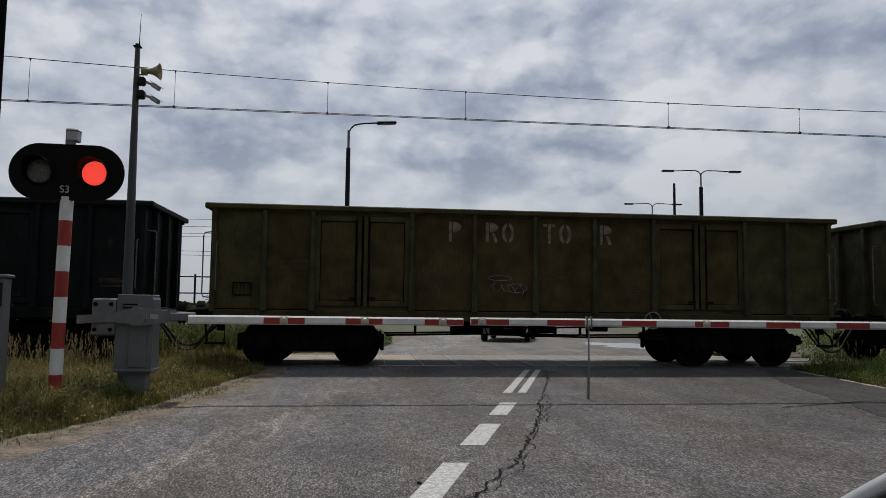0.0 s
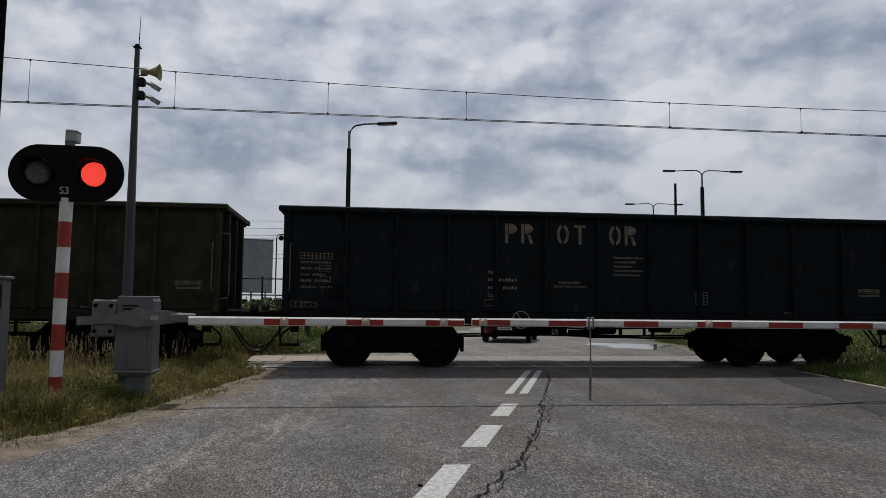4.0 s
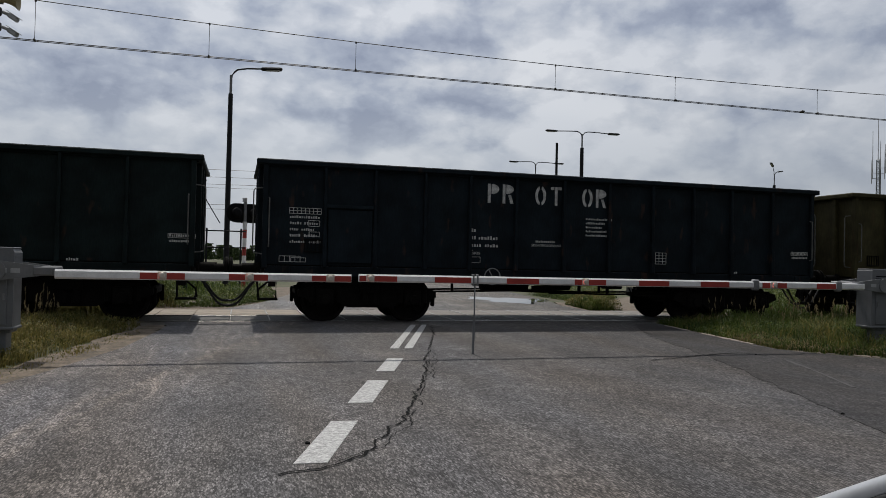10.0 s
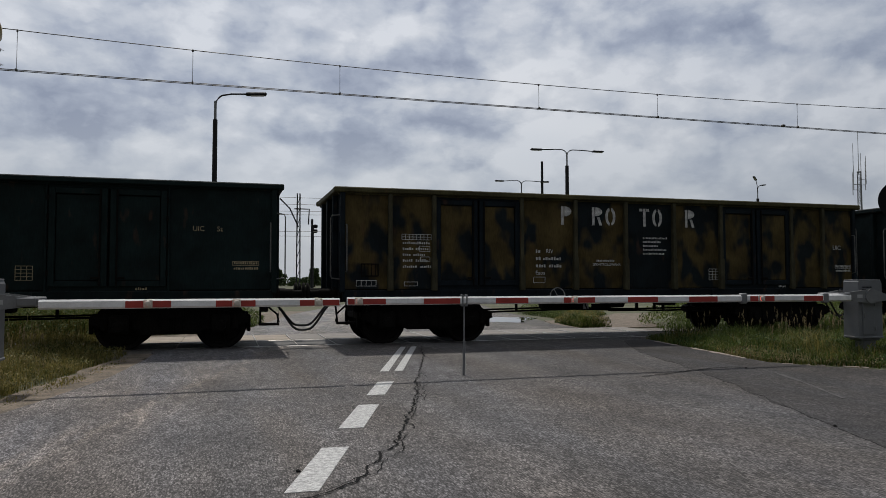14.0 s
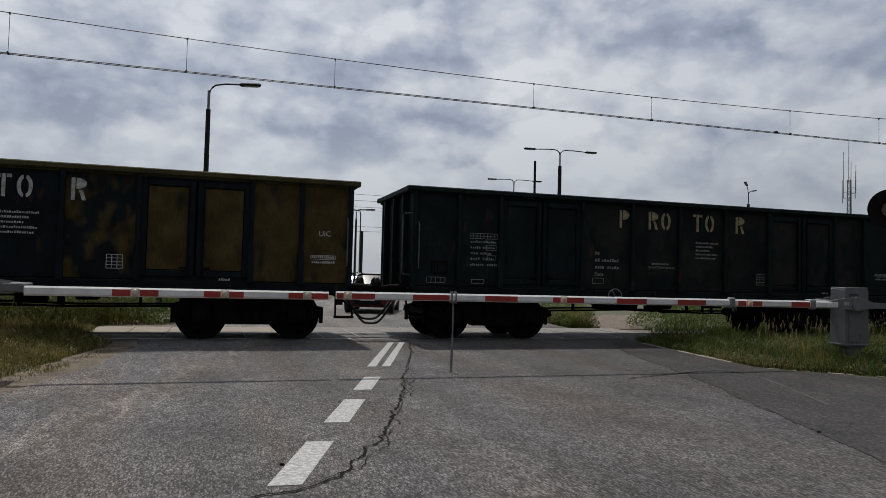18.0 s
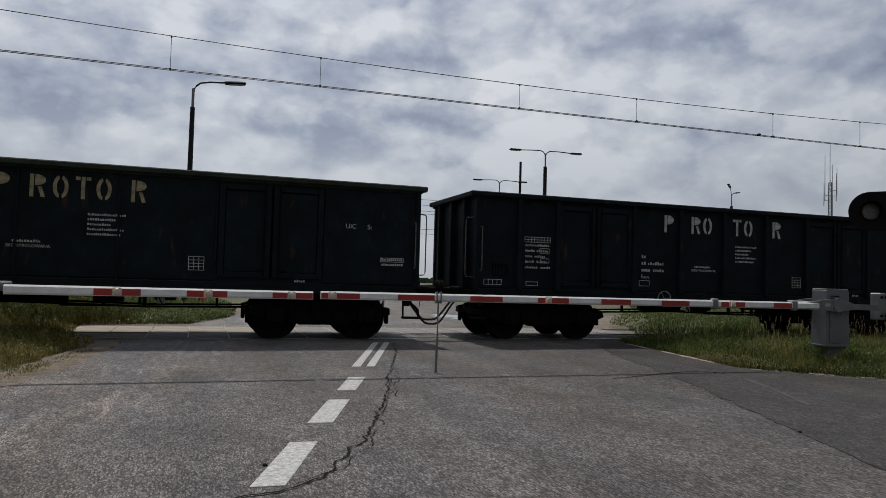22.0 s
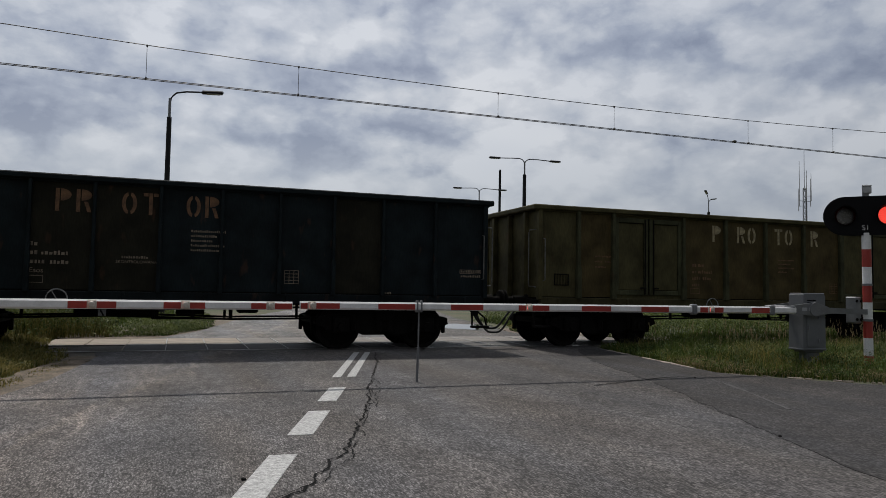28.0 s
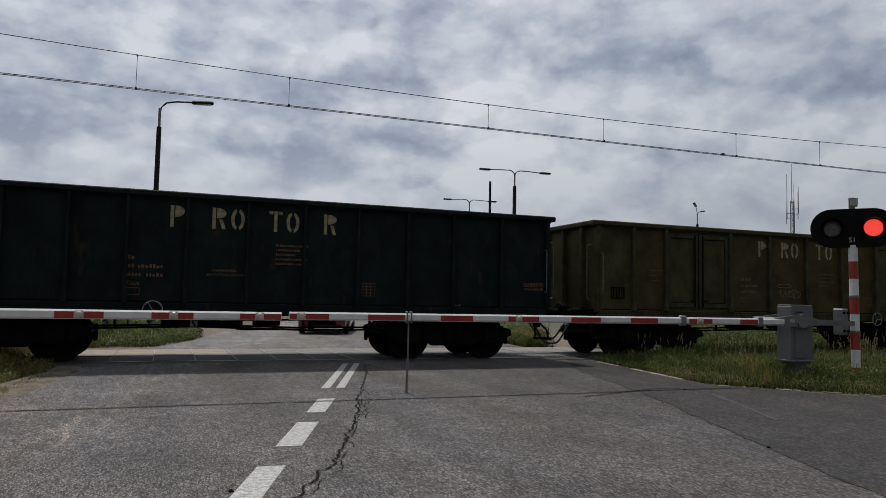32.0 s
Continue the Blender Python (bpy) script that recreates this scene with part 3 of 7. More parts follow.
def text_mesh(body, size, depth=0.002):
    cu = bpy.data.curves.new(body, "FONT")
    cu.body, cu.size, cu.extrude, cu.align_x, cu.align_y = body, size, depth, "CENTER", "CENTER"
    ob = bpy.data.objects.new(body, cu)
    me = bpy.data.meshes.new_from_object(ob)
    bpy.data.objects.remove(ob)
    bpy.data.curves.remove(cu)
    return me


# ---- ground, road, crossing ----
TRACK_Y = 15.7
ROAD_LEFT = [(-6.2, -6), (-3.9, 1.0), (-2.66, 5.9), (-2.35, 7.2), (-1.95, 8.75), (-1.52, 10.7), (-1.3, 13.0), (-1.25, 14.1)]
ROAD_RIGHT = [(8.95, 14.1), (8.87, 13.5), (8.6, 12.2), (8.33, 10.8), (8.2, 9.6), (8.45, 9.05), (8.95, 8.42), (9.6, 7.7), (12.0, 5.6), (20, 0.5), (34, -6)]
FAR_LEFT = [(-0.4, 18.3), (0.6, 21), (1.5, 25), (2.6, 30), (7.5, 45), (30, 112), (63, 212)]
FAR_RIGHT = [(70, 211), (37, 110), (15.5, 45), (11.6, 30), (10.5, 24), (9.6, 20.5), (9.35, 18.3)]


def ragged(outline, step=0.35, amount=0.05, seed=1):
    """The outline with its long edges broken up unevenly."""
    out = []
    for k, (x0, y0) in enumerate(outline):
        x1, y1 = outline[(k + 1) % len(outline)]
        d = math.hypot(x1 - x0, y1 - y0)
        n = max(1, min(60, int(d / step)))
        for j in range(n):
            x, y = x0 + (x1 - x0) * j / n, y0 + (y1 - y0) * j / n
            a = amount * noise.noise((x * 2.3, y * 2.3, seed)) + amount * 0.6 * noise.noise((x * 7, y * 7, seed))
            out.append((x - a * (y1 - y0) / max(d, 0.01), y + a * (x1 - x0) / max(d, 0.01)))
    return out


def build_ground():
    bm = bmesh.new()
    prism(bm, [(-900, -500), (900, -500), (900, 1500), (-900, 1500)], -0.6, -0.03)
    tagged(part("ground", bm, SOIL), "meadow soil with short grass and bare patches", "ground", kind="structure")
    bm = bmesh.new()
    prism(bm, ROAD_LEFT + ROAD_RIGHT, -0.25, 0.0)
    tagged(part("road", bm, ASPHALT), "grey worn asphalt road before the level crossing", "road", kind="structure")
    bm = bmesh.new()
    prism(bm, FAR_LEFT + FAR_RIGHT, -0.25, -0.004)
    tagged(part("road_far", bm, FAR_ASPHALT), "pale worn asphalt road beyond the level crossing", "road", kind="structure")
    # newer, darker strip where the side road joins
    bm = bmesh.new()
    prism(bm, ragged([(8.3, 14.05), (7.6, 12.6), (7.2, 11.7), (6.7, 9.9), (6.15, 8.05), (5.41, 6.11), (4.98, 4.96), (4.6, 3.8), (3.9, 1.5), (3.2, -2), (24, -2), (12.0, 5.45), (9.55, 7.6), (8.9, 8.34), (8.38, 9.0), (8.13, 9.6), (8.27, 10.8), (8.55, 12.2), (8.8, 13.5), (8.85, 14.05)], 0.12, 0.07, 6), -0.05, 0.004)
    tagged(part("road_patch", bm, OLD_PATCH), "darker asphalt of the joining side road", "road", kind="structure")
    # sandy verges
    for name, outline, z in (
        ("shoulder", [(-7.0, -6), (-4.7, 1), (-3.2, 6.6), (-2.65, 8.1), (-2.3, 10.0), (-1.7, 13.6), (-1.6, 14.2), (-1.2, 14.2), (-1.25, 13.0), (-1.47, 10.7), (-1.9, 8.75), (-2.3, 7.2), (-2.61, 5.9), (-3.85, 1.0), (-6.15, -6)], -0.012),
        ("sand_lot", [(-2.4, 18.2), (-2.6, 20), (-1.6, 22.5), (-0.4, 27), (1.8, 33), (3.4, 33), (2.7, 30), (1.55, 25), (0.65, 21), (-0.35, 18.2)], -0.010),
        ("sand_path", [(9.3, 18.24), (9.55, 20.5), (10.2, 22.4), (11.8, 22.4), (15.2, 26.4), (17.6, 26.4), (13.0, 20.5), (12.0, 18.2)], -0.010),
    ):
        bm = bmesh.new()
        prism(bm, ragged(outline, 0.18, 0.16, 3), -0.15, z)
        tagged(part(name, bm, SAND), "pale sandy gravel verge", "verge", kind="structure")


def build_markings():
    def along(y):
        return -1.19 + 0.3295 * y

    for y0, y1, w in ((1.6, 3.4, 0.19), (4.57, 5.7, 0.19), (6.4, 7.55, 0.2), (8.17, 9.2, 0.19)):
        bm = bmesh.new()
        a, b = along(y0), along(y1)
        prism(bm, [(a, y0), (a + w + 0.02, y0 - 0.01), (b + w + 0.02, y1 - 0.01), (b, y1)], -0.02, 0.004)
        tagged(part("lane_dash", bm, ROAD_PAINT), "worn white painted lane dash on asphalt", "marking", "lane dashes", kind="structure")
    for x0, x1 in ((2.09, 3.28), (2.30, 3.50)):
        bm = bmesh.new()
        prism(bm, [(x0, 10.25), (x0 + 0.125, 10.25), (x1 + 0.11, 14.0), (x1, 14.0)], -0.02, 0.004)
        tagged(part("centre_line", bm, ROAD_PAINT), "white solid double centre line before the track", "marking", "double line", kind="structure")
    bm = bmesh.new()
    prism(bm, ragged([(8.22, 10.2), (8.30, 10.2), (8.82, 13.6), (8.76, 13.6)], 0.08, 0.05, 9), -0.02, 0.008)
    tagged(part("edge_line", bm, CONCRETE), "worn white edge line by the grass", "marking", kind="structure")
    # long ragged crack beside the centre line, and a seam along the patch
    rng = random.Random(4)

    def crack(pts, width, name, wander=1.0):
        bm = bmesh.new()
        line, seed = [], rng.random() * 50
        for (x0, y0), (x1, y1) in zip(pts, pts[1:]):
            d = math.hypot(x1 - x0, y1 - y0)
            n = max(2, int(d / 0.03))
            nx, ny = (y1 - y0) / d, (x0 - x1) / d
            for k in range(n):
                x, y = x0 + (x1 - x0) * k / n, y0 + (y1 - y0) * k / n
                off = wander * (noise.noise((x * 3, y * 3, seed)) * 0.06 + noise.noise((x * 10, y * 10, seed)) * 0.045) + rng.uniform(-0.004, 0.004)
                line.append((x + nx * off, y + ny * off, nx, ny))
        vs = []
        for x, y, nx, ny in line:
            w = width * (0.5 + 0.8 * abs(noise.noise((x * 6, y * 6, seed + 3)))) * rng.uniform(0.7, 1.3)
            vs.append((bm.verts.new((x - nx * w, y - ny * w, 0.0085)), bm.verts.new((x + nx * w, y + ny * w, 0.0085))))
        for (a, b), (c, d) in zip(vs, vs[1:]):
            bm.faces.new((a, b, d, c))
        return tagged(part(name, bm, TAR), "dark ragged crack in the asphalt", "crack", kind="structure")

    crack([(0.22, 4.33), (0.38, 4.4), (0.6, 4.51), (0.87, 4.89), (1.05, 5.2), (1.22, 5.57), (1.45, 6.21), (1.73, 7.04), (1.97, 7.79), (2.25, 8.79), (2.67, 10.21), (3.26, 12.19), (3.7, 14)], 0.0125, "crack")
    crack([(0.55, 4.55), (0.92, 4.86), (1.10, 5.16), (1.27, 5.53), (1.42, 6.0)], 0.006, "crack", 0.7)
    crack([(1.5, 6.2), (1.72, 6.9), (1.95, 7.6), (2.22, 8.5), (2.36, 9.1)], 0.0065, "crack", 0.7)
    crack([(2.05, 7.6), (2.34, 8.7), (2.56, 9.4), (2.62, 10.0)], 0.007, "crack")
    crack([(5.30, 8.60), (5.62, 8.72), (6.31, 8.98), (6.8, 9.13), (7.2, 9.2), (7.34, 9.0), (7.36, 8.8)], 0.022, "crack", 0.3)
    bm = bmesh.new()
    prism(bm, ragged([(7.30, 8.45), (7.34, 8.43), (6.98, 7.55), (6.42, 6.35), (6.38, 6.37), (6.94, 7.57)], 0.1, 0.03, 5), -0.02, 0.008)
    tagged(part("worn_line", bm, OLD_LINE), "faint remains of a painted edge line", "marking", kind="structure")
    crack([(7.6, 12.6), (6.71, 9.88), (6.15, 8.05), (5.41, 6.11), (4.98, 4.96), (4.58, 3.76)], 0.003, "seam", 0.5)
    crack([(5.9, 7.7), (5.65, 7.0), (5.41, 6.11)], 0.005, "seam")
    # pale kerb stones half sunk at the right-hand edge
    for k in range(15):
        if k in (1, 4, 8, 11):
            continue
        t = (k + rng.uniform(-0.3, 0.3)) / 14
        x, y = 8.30 + 1.55 * t, 9.32 - 1.55 * t
        bm = bmesh.new()
        cbox(bm, (0, 0, 0), (rng.uniform(0.04, 0.17), rng.uniform(0.02, 0.04), 0.05), 0.012)
        for v in bm.verts:
            v.co.x += rng.uniform(-0.012, 0.012)
            v.co.y += rng.uniform(-0.008, 0.008)
        tagged(part("kerb_stone", bm, CONCRETE, at=pose(x, y, -0.014, rng.uniform(-4, 4), rng.uniform(-4, 4), -46 + rng.uniform(-14, 14))), "small pale kerb stone sunk at the road edge", "kerb stone", "kerb stones")
    for x, y, r in ((0.45, 5.05, 0.018), (7.3, 9.0, 0.018), (5.1, 5.2, 0.018)):
        bm = bmesh.new()
        bmesh.ops.create_icosphere(bm, subdivisions=2, radius=r)
        for v in bm.verts:
            v.co *= rng.uniform(0.75, 1.15)
            v.co.z *= 0.6
        tagged(part("pebble", bm, TAR, at=pose(x, y, r * 0.4)), "small dark pebble lying on the asphalt", "pebble", "pebbles")


def build_crossing():
    # bed of the track under and beside the slabs
    bm = bmesh.new()
    prism(bm, [(-260, TRACK_Y - 2.1), (60, TRACK_Y - 2.1), (60, TRACK_Y + 2.1), (-260, TRACK_Y + 2.1)], -0.4, -0.02)
    tagged(part("track_bed", bm, BALLAST), "brown ballast of the railway track", "ballast", kind="structure")
    for s in (-1, 1):
        rail = thing("rail", "worn steel rail of the level crossing track", "rail", "rails", kind="structure")
        for lo, hi in ((-200, -60), (-60, 60)):
            bm = bmesh.new()
            y = TRACK_Y + s * 0.75
            prism(bm, [(y - 0.036, 0.0), (y - 0.03, 0.004), (y + 0.03, 0.004), (y + 0.036, 0.0), (y + 0.036, -0.035), (y + 0.01, -0.045), (y + 0.01, -0.13), (y + 0.07, -0.15), (y - 0.07, -0.15), (y - 0.01, -0.13), (y - 0.01, -0.045), (y - 0.036, -0.035)], lo, hi, "x")
            part("rail_length", bm, RAIL_STEEL, rail)
    bm = bmesh.new()
    prism(bm, [(-1.3, 14.1), (8.98, 14.1), (9.05, 14.86), (-1.35, 14.86)], -0.2, -0.002)
    tagged(part("crossing_apron", bm, ASPHALT), "asphalt apron up to the near rail", "road", kind="structure")
    # slabs of the crossing: dark panels between the rails, pale concrete beyond
    deck = thing("crossing_deck", "level crossing deck of dark panels and pale concrete slabs", "crossing", kind="structure")
    rng = random.Random(2)
    for y0, y1, mat, z in ((15.04, 16.36, RUBBER_PANEL, 0.0), (16.54, 18.22, CONCRETE, 0.002)):
        n = 17
        for k in range(n):
            x0 = -2.5 + k * 0.78
            if mat is RUBBER_PANEL and not -1.7 < x0 < 9.5:
                continue
            bm = bmesh.new()
            cbox(bm, (0, 0, -0.075), (0.765, y1 - y0, 0.15), 0.012)
            part("slab", bm, GREY_SLAB if mat is CONCRETE and x0 > 1.4 else mat, deck, at=pose(x0 + 0.39, (y0 + y1) / 2, z + rng.uniform(-0.004, 0.004), rng.uniform(-0.2, 0.2), rng.uniform(-0.25, 0.25), 0))
            if k:
                bm = bmesh.new()
                cbox(bm, (0, 0, 0), (0.022, y1 - y0 - 0.1, 0.012), 0.004)
                part("joint_strip", bm, ROAD_PAINT if x0 > -0.5 else CONCRETE, deck, "pale steel edging between slabs", at=pose(x0, (y0 + y1) / 2, z + 0.002))
    # shallow puddle on the far road
    bm = bmesh.new()
    rng = random.Random(8)
    ring = []
    for k in range(40):
        a = 2 * math.pi * k / 40
        r = 1 + 0.22 * math.sin(3 * a + 1) + 0.15 * math.sin(7 * a) + rng.uniform(-0.06, 0.06)
        ring.append(bm.verts.new((9.0 + 1.25 * r * math.cos(a), 23.5 + 1.75 * r * math.sin(a), 0.001)))
    bm.faces.new(ring)
    tagged(part("puddle", bm, WATER), "shallow rain puddle mirroring the sky", "puddle", kind="structure")


# ---- vegetation ----
def inside(poly, x, y):
    hit = False
    for (x0, y0), (x1, y1) in zip(poly, poly[1:] + poly[:1]):
        if (y0 > y) != (y1 > y) and x < (x1 - x0) * (y - y0) / (y1 - y0) + x0:
            hit = not hit
    return hit


def border(poly, x, y):
    """Distance to the outline."""
    best = 1e9
    for (x0, y0), (x1, y1) in zip(poly, poly[1:] + poly[:1]):
        dx, dy = x1 - x0, y1 - y0
        t = max(0.0, min(1.0, ((x - x0) * dx + (y - y0) * dy) / (dx * dx + dy * dy)))
        best = min(best, math.hypot(x0 + t * dx - x, y0 + t * dy - y))
    return best


def blades(name, poly, count, height, width, mat, label, seed, lean=0.95, taper=0.9):
    rng = random.Random(seed)
    xs, ys = [p[0] for p in poly], [p[1] for p in poly]
    verts, faces = [], []
    made = tries = 0
    while made < count and tries < count * 12:
        tries += 1
        x, y = rng.uniform(min(xs), max(xs)), rng.uniform(min(ys), max(ys))
        clump = noise.noise((x * 0.9, y * 0.9, seed))
        if rng.random() > 0.55 + 0.7 * clump or not inside(poly, x, y):
            continue
        made += 1
        h = height * rng.uniform(0.35, 1.15) * (0.85 + 0.6 * clump) * min(1.0, 0.38 + border(poly, x, y) / taper)
        w = width * rng.uniform(0.6, 1.3)
        a = rng.uniform(0, math.tau)
        d = rng.uniform(0, lean) * h
        dx, dy = math.cos(a) * d, math.sin(a) * d
        b = rng.uniform(0, math.tau)
        wx, wy = math.cos(b) * w, math.sin(b) * w
        z = -0.035
        i = len(verts)
        verts += [(x - wx, y - wy, z), (x + wx, y + wy, z), (x - wx * 0.8 + dx * 0.3, y - wy * 0.8 + dy * 0.3, z + h * 0.62), (x + wx * 0.8 + dx * 0.3, y + wy * 0.8 + dy * 0.3, z + h * 0.62), (x + dx, y + dy, z + h * rng.uniform(0.72, 1.0))]
        faces += [(i, i + 1, i + 3, i + 2), (i + 2, i + 3, i + 4)]
    me = bpy.data.meshes.new(name)
    me.from_pydata(verts, [], faces)
    me.materials.append(mat)
    return tagged(new(name, me), label, "grass", kind="stuff")


def seed_heads(name, poly, count, height, seed):
    """Tall dry stems with feathery heads."""
    rng = random.Random(seed)
    xs, ys = [p[0] for p in poly], [p[1] for p in poly]
    verts, faces = [], []
    made = 0
    while made < count:
        x, y = rng.uniform(min(xs), max(xs)), rng.uniform(min(ys), max(ys))
        if not inside(poly, x, y):
            continue
        made += 1
        h = height * rng.uniform(0.6, 1.2)
        dx, dy = rng.uniform(-0.14, 0.14), rng.uniform(-0.14, 0.14)
        i = len(verts)
        verts += [(x - 0.002, y, -0.03), (x + 0.002, y, -0.03), (x + dx + 0.001, y + dy, h), (x + dx - 0.001, y + dy, h)]
        faces.append((i, i + 1, i + 2, i + 3))
        for k in range(6):
            t = 0.8 + 0.2 * k / 6
            px, py, pz = x + dx * t, y + dy * t, h * t
            a = rng.uniform(0, math.tau)
            i = len(verts)
            verts += [(px, py, pz), (px + 0.018 * math.cos(a), py + 0.018 * math.sin(a), pz + 0.035), (px + 0.004, py, pz + 0.05)]
            faces.append((i, i + 1, i + 2))
    me = bpy.data.meshes.new(name)
    me.from_pydata(verts, [], faces)
    me.materials.append(DRY)
    return tagged(new(name, me), "tall dry grass stems with feathery seed heads", "grass", kind="stuff")


def scrub(name, poly, count, height, size, mat, label, seed, taper=0.8):
    """Leafy growth: many small leaves at all heights under an uneven top."""
    rng = random.Random(seed)
    xs, ys = [p[0] for p in poly], [p[1] for p in poly]
    verts, faces = [], []
    made = 0
    while made < count:
        x, y = rng.uniform(min(xs), max(xs)), rng.uniform(min(ys), max(ys))
        lump = noise.noise((x * 1.3, y * 1.3, seed)) + 0.6 * noise.noise((x * 4.1, y * 4.1, seed))
        if rng.random() > 0.6 + 0.6 * lump or not inside(poly, x, y):
            continue
        made += 1
        top = height * (0.7 + 0.55 * lump) * min(1.0, 0.3 + border(poly, x, y) / taper)
        z = max(0.0, top) * math.sqrt(rng.random())
        a, tilt, s = rng.uniform(0, math.tau), rng.uniform(-0.5, 1.45), size * rng.uniform(0.5, 1.4)
        ux, uy, uz = math.cos(a) * math.cos(tilt) * s, math.sin(a) * math.cos(tilt) * s, math.sin(tilt) * s
        px, py = -math.sin(a) * s * 0.27, math.cos(a) * s * 0.27
        i = len(verts)
        verts += [(x, y, z), (x + ux * 0.5 + px, y + uy * 0.5 + py, z + uz * 0.6), (x + ux, y + uy, z + uz), (x + ux * 0.5 - px, y + uy * 0.5 - py, z + uz * 0.6)]
        faces.append((i, i + 1, i + 2, i + 3))
    me = bpy.data.meshes.new(name)
    me.from_pydata(verts, [], faces)
    me.materials.append(mat)
    return tagged(new(name, me), label, "weeds", kind="stuff")


def leafy(name, x, y, spread, height, count, seed, label):
    """A broad-leaved weed: stems with many small leaves."""
    rng = random.Random(seed)
    verts, faces = [], []
    for k in range(count):
        a, r = rng.uniform(0, math.tau), spread * math.sqrt(rng.random())
        z = height * rng.random() * (1.1 - 0.6 * r / spread)
        px, py = x + r * math.cos(a), y + r * math.sin(a)
        b, s, t = rng.uniform(0, math.tau), rng.uniform(0.012, 0.03), rng.uniform(-0.02, 0.03)
        cx, cy = math.cos(b) * s, math.sin(b) * s
        i = len(verts)
        verts += [(px, py, z), (px + cx * 1.2 - cy * 0.6, py + cy * 1.2 + cx * 0.6, z + t * 0.6), (px + 2.6 * cx, py + 2.6 * cy, z + t), (px + cx * 1.2 + cy * 0.6, py + cy * 1.2 - cx * 0.6, z + t * 0.6)]
        faces.append((i, i + 1, i + 2, i + 3))
        if k % 14 == 0:
            i = len(verts)
            verts += [(px * 0.7 + x * 0.3, py * 0.7 + y * 0.3, -0.03), (px * 0.7 + x * 0.3 + 0.006, py * 0.7 + y * 0.3, -0.03), (px, py, z)]
            faces.append((i, i + 1, i + 2))
    me = bpy.data.meshes.new(name)
    me.from_pydata(verts, [], faces)
    me.materials.append(WEED)
    return tagged(new(name, me), label, "weed", kind="stuff")


LEFT_VERGE = [(-9, 3.0), (-4.4, 3.0), (-3.25, 6.5), (-2.7, 8.1), (-2.35, 10.0), (-1.75, 13.6), (-1.7, 14.3), (-9, 14.3)]
RIGHT_VERGE = [(8.95, 14.3), (8.9, 13.4), (8.5, 11.0), (8.4, 9.75), (8.75, 9.2), (9.2, 8.75), (9.9, 8.0), (12.2, 6.0), (17, 6.0), (22, 14.3)]
LEFT_TRACK = [(-9, 13.6), (-2.0, 13.6), (-2.6, 18.6), (-12, 18.6)]
RIGHT_TRACK = [(9.4, 13.6), (30, 13.6), (34, 18.6), (11.9, 18.4)]
LEFT_FAR = [(-16, 18.3), (-2.5, 18.3), (-2.7, 20), (-1.7, 22.5), (-0.6, 27), (1.5, 33), (-18, 33)]
LEFT_ISLAND = [(-1.6, 18.9), (-0.2, 19.2), (0.9, 22.2), (1.2, 24.3), (0.2, 24.6), (-1.0, 22)]
RIGHT_FAR = [(12.1, 18.3), (15, 22), (18, 26.6), (26, 40), (60, 40), (40, 18.3)]
RIGHT_CLUMP = [(9.5, 18.4), (10.5, 18.4), (10.8, 19.5), (10.7, 21), (10.0, 21.2), (9.75, 20)]
RIGHT_ISLAND = [(10.9, 20.6), (11.9, 22.2), (15, 26.6), (13, 29), (11.6, 28.5), (11.2, 24)]


